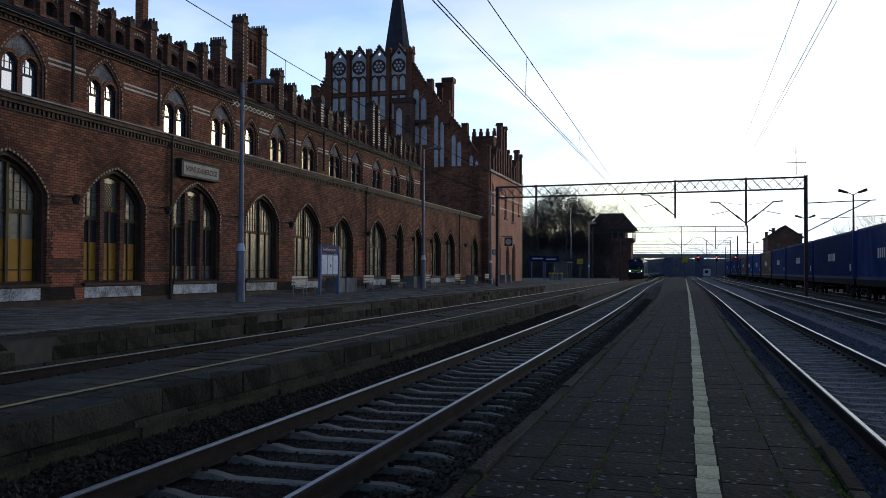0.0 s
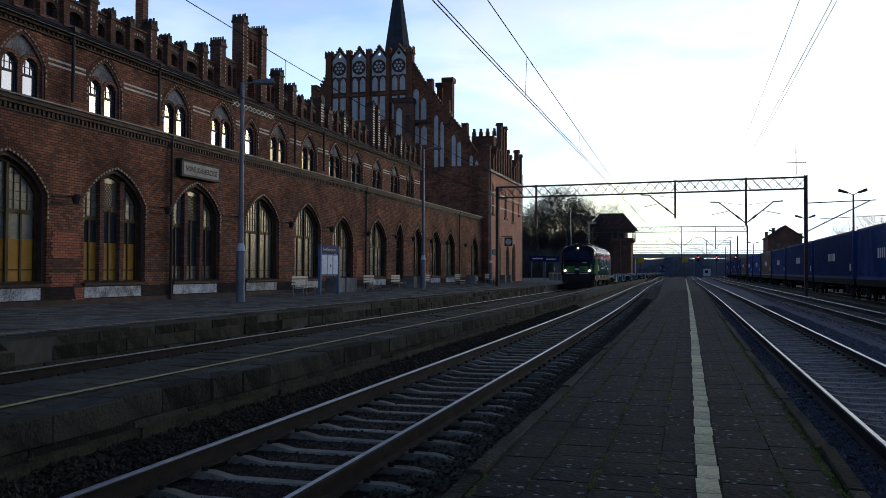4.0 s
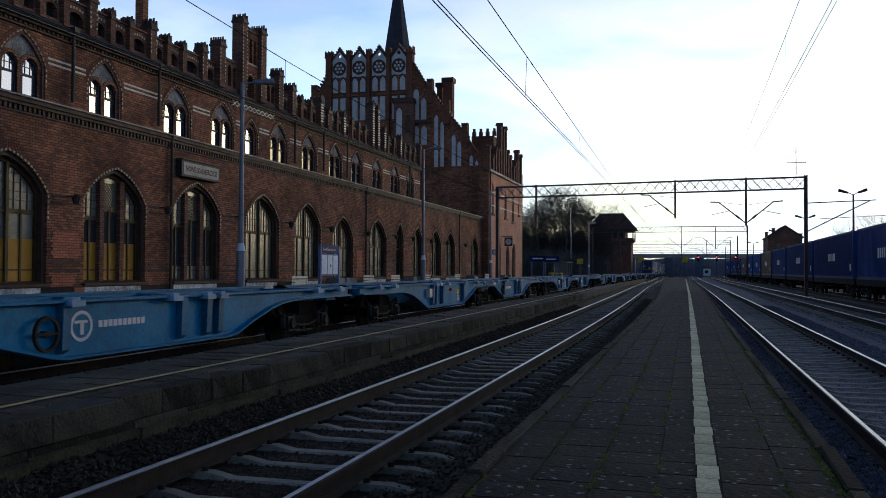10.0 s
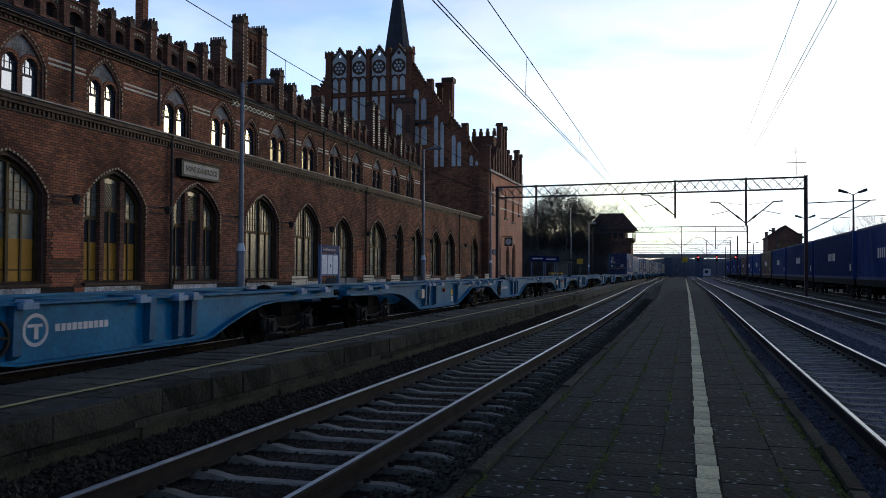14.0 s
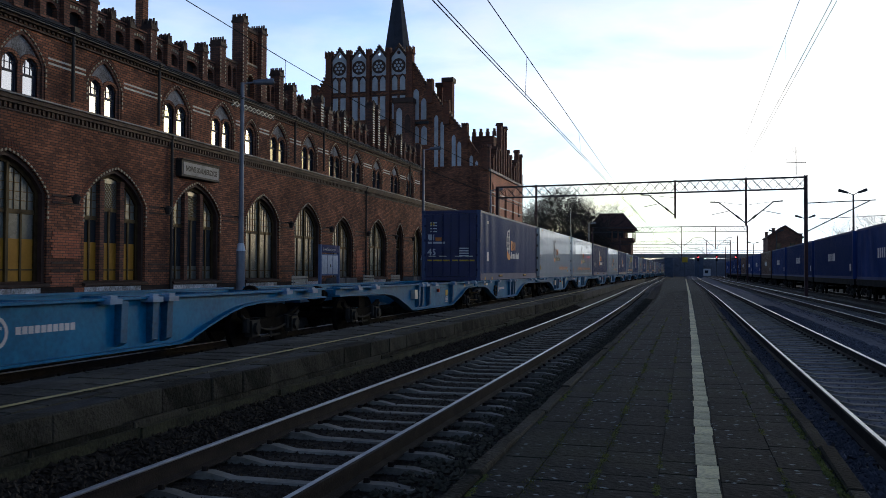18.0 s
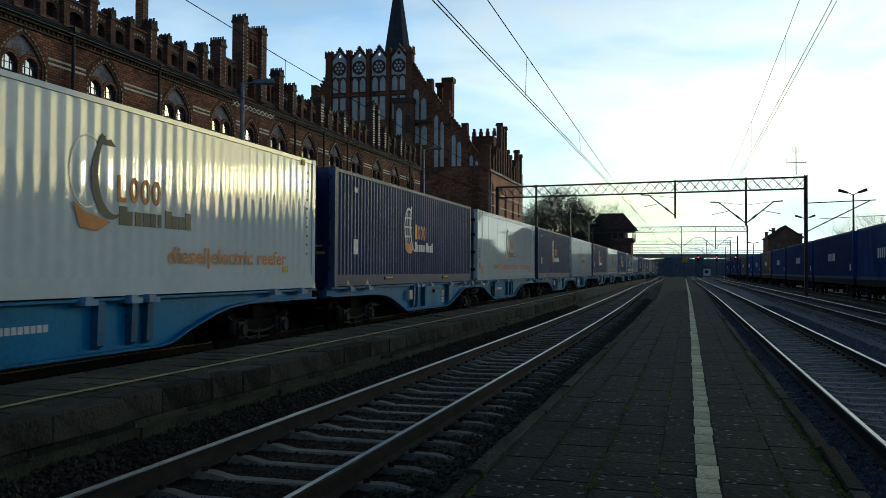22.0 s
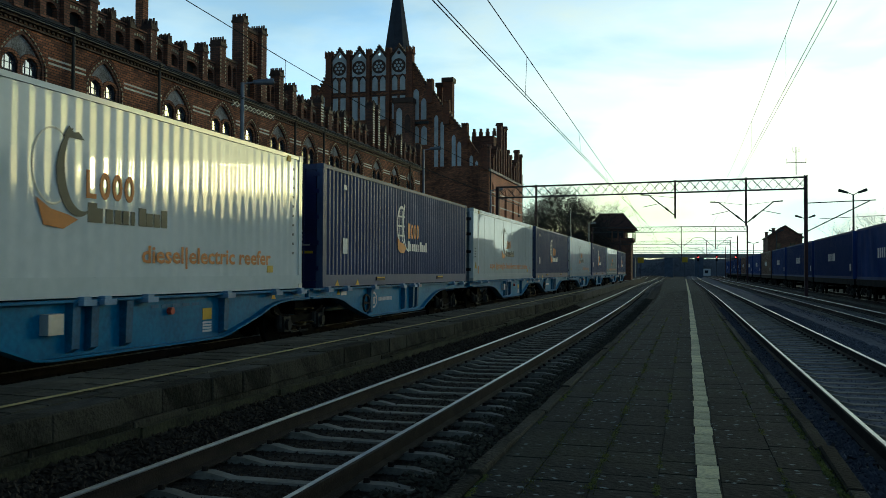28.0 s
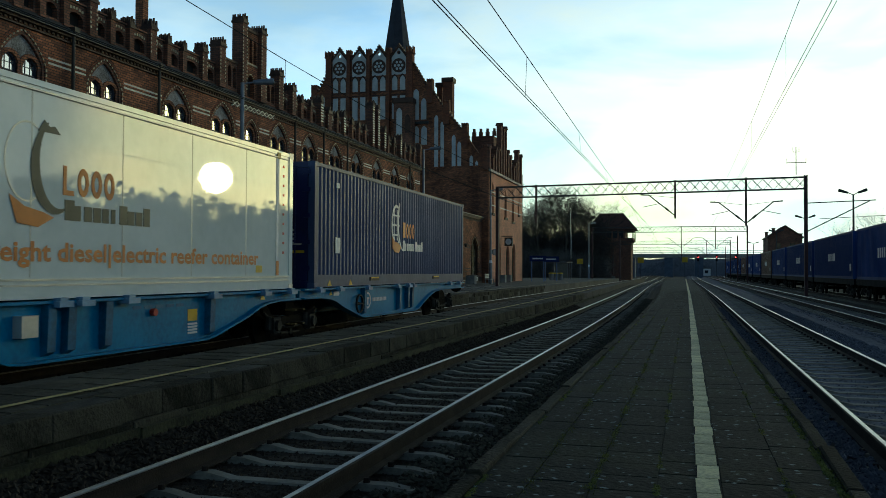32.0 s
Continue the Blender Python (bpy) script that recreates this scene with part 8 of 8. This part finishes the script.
def block_edge(plat, xf, y0, y1, courses, side, jitter=0.02, lift=0.006):
    z = PT + lift
    for h in courses:
        y = y0 + rnd.uniform(-0.5, 0)
        while y < y1:
            l = rnd.choice((0.7, 0.95, 1.2))
            ob = new("edge_block", BD[(l, h)])
            ob.parent = plat
            turn = 0 if side > 0 else 180
            ob.matrix_basis = pose(xf(y) + side * (0.03 + rnd.uniform(-jitter, jitter)), y + (0 if side > 0 else l), z + rnd.uniform(-0.008, 0.008), rnd.uniform(-0.6, 0.6), rnd.uniform(-1, 1), turn + rnd.uniform(-0.8, 0.8))
            y += l
        z -= h


block_edge(plat_mid, mid_r, 3, 48, (0.26, 0.2, 0.2), 1)
block_edge(plat_main, lambda y: t1x(y) - 1.7, 10, 70, (0.2, 0.26, 0.26), 1, 0.04)
block_edge(plat_cam, lambda y: t2x(y) + 2.24, 3, 60, (0.3,), -1, 0.008, 0.045)
block_edge(plat_cam, lambda y: t3x(y) - 1.62, 3, 60, (0.3,), 1, 0.008, 0.04)


# paving of the two far platforms: uneven slabs, each its own block
def island_mat(name, a, b, rough, low):
    m = mat(name, a, b, 1.6, rough, bump=0.7, bscale=28, fine=0.5, spec=0.2)
    n, l = m.node_tree.nodes, m.node_tree.links
    bs = n["Principled BSDF"]
    old = bs.inputs["Base Color"].links[0].from_socket
    geo, mr, mx = n.new("ShaderNodeNewGeometry"), n.new("ShaderNodeMapRange"), n.new("ShaderNodeMix")
    mr.inputs[3].default_value, mr.inputs[4].default_value = low, 1.25
    l.new(geo.outputs["Random Per Island"], mr.inputs[0])
    mx.data_type, mx.blend_type = "RGBA", "MULTIPLY"
    mx.inputs[0].default_value = 1
    l.new(old, mx.inputs[6])
    l.new(mr.outputs[0], mx.inputs[7])
    l.new(mx.outputs[2], bs.inputs["Base Color"])
    return m


def far_paving(plat, left, right, y0, y1, size, material, seed, label, z):
    r = random.Random(seed)
    v, f = [], []
    y = y0
    while y < y1:
        x = left(y) + r.uniform(-0.3, 0)
        while x < right(y) - 0.1:
            w = min(size * r.choice((1, 1, 1, 1.5)), right(y) - x)
            g, h = 0.006, z + r.uniform(-0.007, 0.007)
            t = r.uniform(-0.006, 0.006)
            o = len(v)
            v += [(x + g, y + g, PT), (x + w - g, y + g, PT), (x + w - g, y + size - g, PT), (x + g, y + size - g, PT)]
            v += [(x + 2 * g, y + 2 * g, h + t), (x + w - 2 * g, y + 2 * g, h), (x + w - 2 * g, y + size - 2 * g, h - t), (x + 2 * g, y + size - 2 * g, h)]
            f += [tuple(o + i for i in q) for q in ((4, 5, 6, 7), (0, 1, 5, 4), (1, 2, 6, 5), (2, 3, 7, 6), (3, 0, 4, 7))]
            x += w
        y += size
    m = Mesh()
    m.add(v, f)
    tagged(part("paving_slabs", m, material, plat, label), kind="stuff")


PAVE_SLAB = island_mat("worn_grey_slab", (0.215, 0.205, 0.188), (0.105, 0.099, 0.090), 0.75, 0.55)
PAVE_DARK = island_mat("mossy_dark_slab", (0.080, 0.073, 0.055), (0.034, 0.0315, 0.0235), 0.85, 0.6)
far_paving(plat_main, lambda y: -19.9, lambda y: t1x(y) - 2.15, 9.5, 70, 0.5, PAVE_SLAB, 31, "worn grey concrete slabs, uneven", PT + 0.020)
far_paving(plat_main, lambda y: t1x(y) - 2.15, lambda y: t1x(y) - 1.66, 9.5, 70, 0.9, PAVE_DARK, 33, "dark edge slabs of the platform", PT + 0.030)
far_paving(plat_mid, lambda y: t1x(y) + 2.8, lambda y: mid_r(y) - 0.28, 3.5, 60, 0.45, PAVE_DARK, 32, "dark mossy paving, sunken in places", PT + 0.012)

# mossy footing below the block wall
FOOTING = mat("mossy_footing", (0.050, 0.048, 0.022), (0.018, 0.018, 0.010), 2.5, 0.95, bump=0.8, fine=0.6)
ft = Mesh()
rows = ys(3, 60, 1.5)
for a, b in zip(rows[:-1], rows[1:]):
    o = rnd.uniform(0.07, 0.12)
    z = rnd.uniform(0.03, 0.07)
    ft.add([(mid_r(a), a, -0.25), (mid_r(a) + o, a, -0.25), (mid_r(b) + o, b, -0.25), (mid_r(b), b, -0.25), (mid_r(a), a, z + 0.01), (mid_r(a) + o, a, z), (mid_r(b) + o, b, z), (mid_r(b), b, z + 0.01)],
           [(0, 1, 2, 3), (4, 5, 6, 7), (0, 1, 5, 4), (1, 2, 6, 5), (2, 3, 7, 6), (3, 0, 4, 7)])
part("wall_footing", ft, FOOTING, plat_mid, "mossy concrete footing of the block wall")

# loose stones, moss and grass
def scatter(n, place, size, material, name, label, category, seed, flat=0.75):
    r = np.random.RandomState(seed)
    base = np.array([(1, 0, 0), (-1, 0, 0), (0, 1, 0), (0, -1, 0), (0, 0, 1), (0, 0, -1)], float)
    tri = np.array([(0, 2, 4), (2, 1, 4), (1, 3, 4), (3, 0, 4), (2, 0, 5), (1, 2, 5), (3, 1, 5), (0, 3, 5)])
    u = r.rand(n, 2)
    p = np.array([place(a, b) for a, b in u])
    v = base[None] * (0.6 + 0.8 * r.rand(n, 6, 1)) * (size * (0.6 + 0.8 * r.rand(n, 1, 1)))
    v += (r.rand(n, 6, 3) - 0.5) * size * 0.7
    v[:, :, 2] *= flat
    t = r.rand(n) * 6.28
    c, s = np.cos(t)[:, None], np.sin(t)[:, None]
    v = np.stack([v[:, :, 0] * c - v[:, :, 1] * s, v[:, :, 0] * s + v[:, :, 1] * c, v[:, :, 2]], 2) + p[:, None, :]
    f = (tri[None] + 6 * np.arange(n)[:, None, None]).reshape(-1, 3)
    me = bpy.data.meshes.new(name)
    me.from_pydata(v.reshape(-1, 3).tolist(), [], f.tolist())
    me.materials.append(material)
    return tagged(new(name, me), label, category, kind="stuff")


def bed(xf, x0, x1, y0, y1, z, gamma=1.7):
    def at(a, b):
        y = y0 + (y1 - y0) * b ** gamma
        x = x0 + (x1 - x0) * a
        return (xf(y) + x, y, z - max(0, abs(x) - 1.5) * 0.40)
    return at


scatter(38000, bed(t2x, -1.72, 2.2, 3.0, 45, -0.224), 0.020, STONES, "ballast_stones", "dark brown crushed stone between the sleepers", "ballast", 1)
scatter(26000, bed(t3x, -1.62, 1.95, 4.5, 50, -0.238), 0.028, STONES_GREY, "ballast_stones", "blue-grey crushed stone ballast", "ballast", 2)


def verge(xf, x0, x1, y0, y1, z):
    def at(a, b):
        y = y0 + (y1 - y0) * b ** 1.7
        return (xf(y) + x0 + (x1 - x0) * a, y, z - 0.05 * a)
    return at


scatter(11000, verge(t2x, 1.0, 2.24, 3.0, 60, -0.186), 0.026, STONES_DIRT, "ballast_stones", "dark dirty stone over the sleeper ends", "ballast", 8)
scatter(11000, verge(t3x, -0.86, -1.62, 4.0, 45, -0.150), 0.030, STONES_GREY, "ballast_stones", "blue-grey crushed stone over the sleeper ends", "ballast", 9)
scatter(5000, verge(t3x, 1.12, 1.9, 8.0, 50, -0.175), 0.030, STONES_GREY, "ballast_stones", "blue-grey crushed stone over the sleeper ends", "ballast", 10)


def shoulder(a, b):
    y = 3 + 40 * b ** 1.6
    return (mid_r(y) + 0.02 + 0.66 * a, y, -0.0 - 0.22 * a)


scatter(9000, shoulder, 0.026, STONES, "ballast_stones", "dark crushed stone heaped against the platform edge", "ballast", 6)
scatter(14000, bed(t4x, -2.7, 2.2, 11, 75, -0.215), 0.035, STONES_GREY, "ballast_stones", "blue-grey crushed stone ballast", "ballast", 3)
scatter(5000, bed(t1x, -1.65, -0.6, 10, 60, -0.2), 0.035, STONES, "ballast_stones", "dirty crushed stone beside the far rail", "ballast", 4)


def joint(xs, y0, y1, z, seed):
    """Places along slab joints, in loose patches."""
    r = random.Random(seed)
    spots = [(r.choice(xs), y0 + (y1 - y0) * r.random() ** 1.4, r.uniform(0.08, 0.5)) for _ in range(110)]

    def at(a, b):
        x, y, l = spots[int(a * 110) % 110]
        q = (a * 110) % 1
        return (x + (b - 0.5) * 0.035, y + q * l, z)
    return at


scatter(5200, joint((-0.87, -0.52, -0.52, -0.17, 0.53), 4, 24, PT + 0.026, 5), 0.0085, MOSS, "moss_cushions", "yellow-green moss cushions in the slab joints", "moss", 11, 0.6)
scatter(3600, joint((0.80, 0.80, 0.79, -1.13), 4, 26, PT + 0.028, 6), 0.010, MOSS, "moss_cushions", "yellow-green moss along the kerb", "moss", 12, 0.6)


def blades(n, place, h, name, label, seed):
    r = random.Random(seed)
    m = Mesh()
    for i in range(n):
        x, y, z = place(r.random(), r.random())
        a = r.uniform(0, 6.28)
        w = 0.003 + 0.004 * r.random()
        k = h * r.uniform(0.4, 1.2)
        dx, dy = math.cos(a) * w, math.sin(a) * w
        lx, ly = r.uniform(-0.6, 0.6) * k, r.uniform(-0.6, 0.6) * k
        m.add([(x - dx, y - dy, z), (x + dx, y + dy, z), (x + lx, y + ly, z + k)], [(0, 1, 2)])
    return tagged(part(name, m, MOSS), label, "grass", kind="stuff")


def clumped(xf, x0, x1, y0, y1, z, seed, n=60):
    r = random.Random(seed)
    cs = [(r.uniform(x0, x1), y0 + (y1 - y0) * r.random() ** 1.5) for _ in range(n)]

    def at(a, b):
        c = cs[int(a * n) % n]
        q = (a * n) % 1
        y = c[1] + math.cos(b * 40) * q * 0.12
        return (xf(y) + c[0] + math.sin(b * 40) * q * 0.05, y, z)
    return at


blades(5000, clumped(t2x, 1.75, 2.25, 4, 26, -0.30, 1, 90), 0.10, "grass_tufts", "dark grass along the platform foot", 1)
blades(3500, clumped(lambda y: 0, -0.89, -0.85, 4, 20, PT + 0.02, 2, 200), 0.016, "moss_tufts", "moss between the slabs", 2)
blades(2500, clumped(lambda y: 0, -0.54, -0.50, 4, 20, PT + 0.018, 3, 200), 0.020, "moss_tufts", "moss in the slab joints", 3)
blades(4000, clumped(lambda y: 0, 0.82, 0.88, 4, 20, PT + 0.02, 4, 150), 0.024, "moss_tufts", "moss along the platform edge", 4)
blades(3000, clumped(t2x, -1.95, -1.55, 6, 30, -0.33, 5, 60), 0.08, "grass_tufts", "mossy weeds at the foot of the block wall", 5)


def motions():
    """The train runs past at a nearly steady pace, a little faster in the middle."""
    for ob, s, z in MOVERS:
        walk(ob, [(t, pose(t1x(0), s - SPEED * t - gain, z)) for t, gain in ((0.0, 0.0), (4.0, 0.0), (8.0, 0.0), (10.0, 0.15), (12.0, 0.40), (16.0, 0.80), (20.0, 1.0), (24.0, 1.05), (28.0, 1.10), (32.0, 1.15))])


motions()
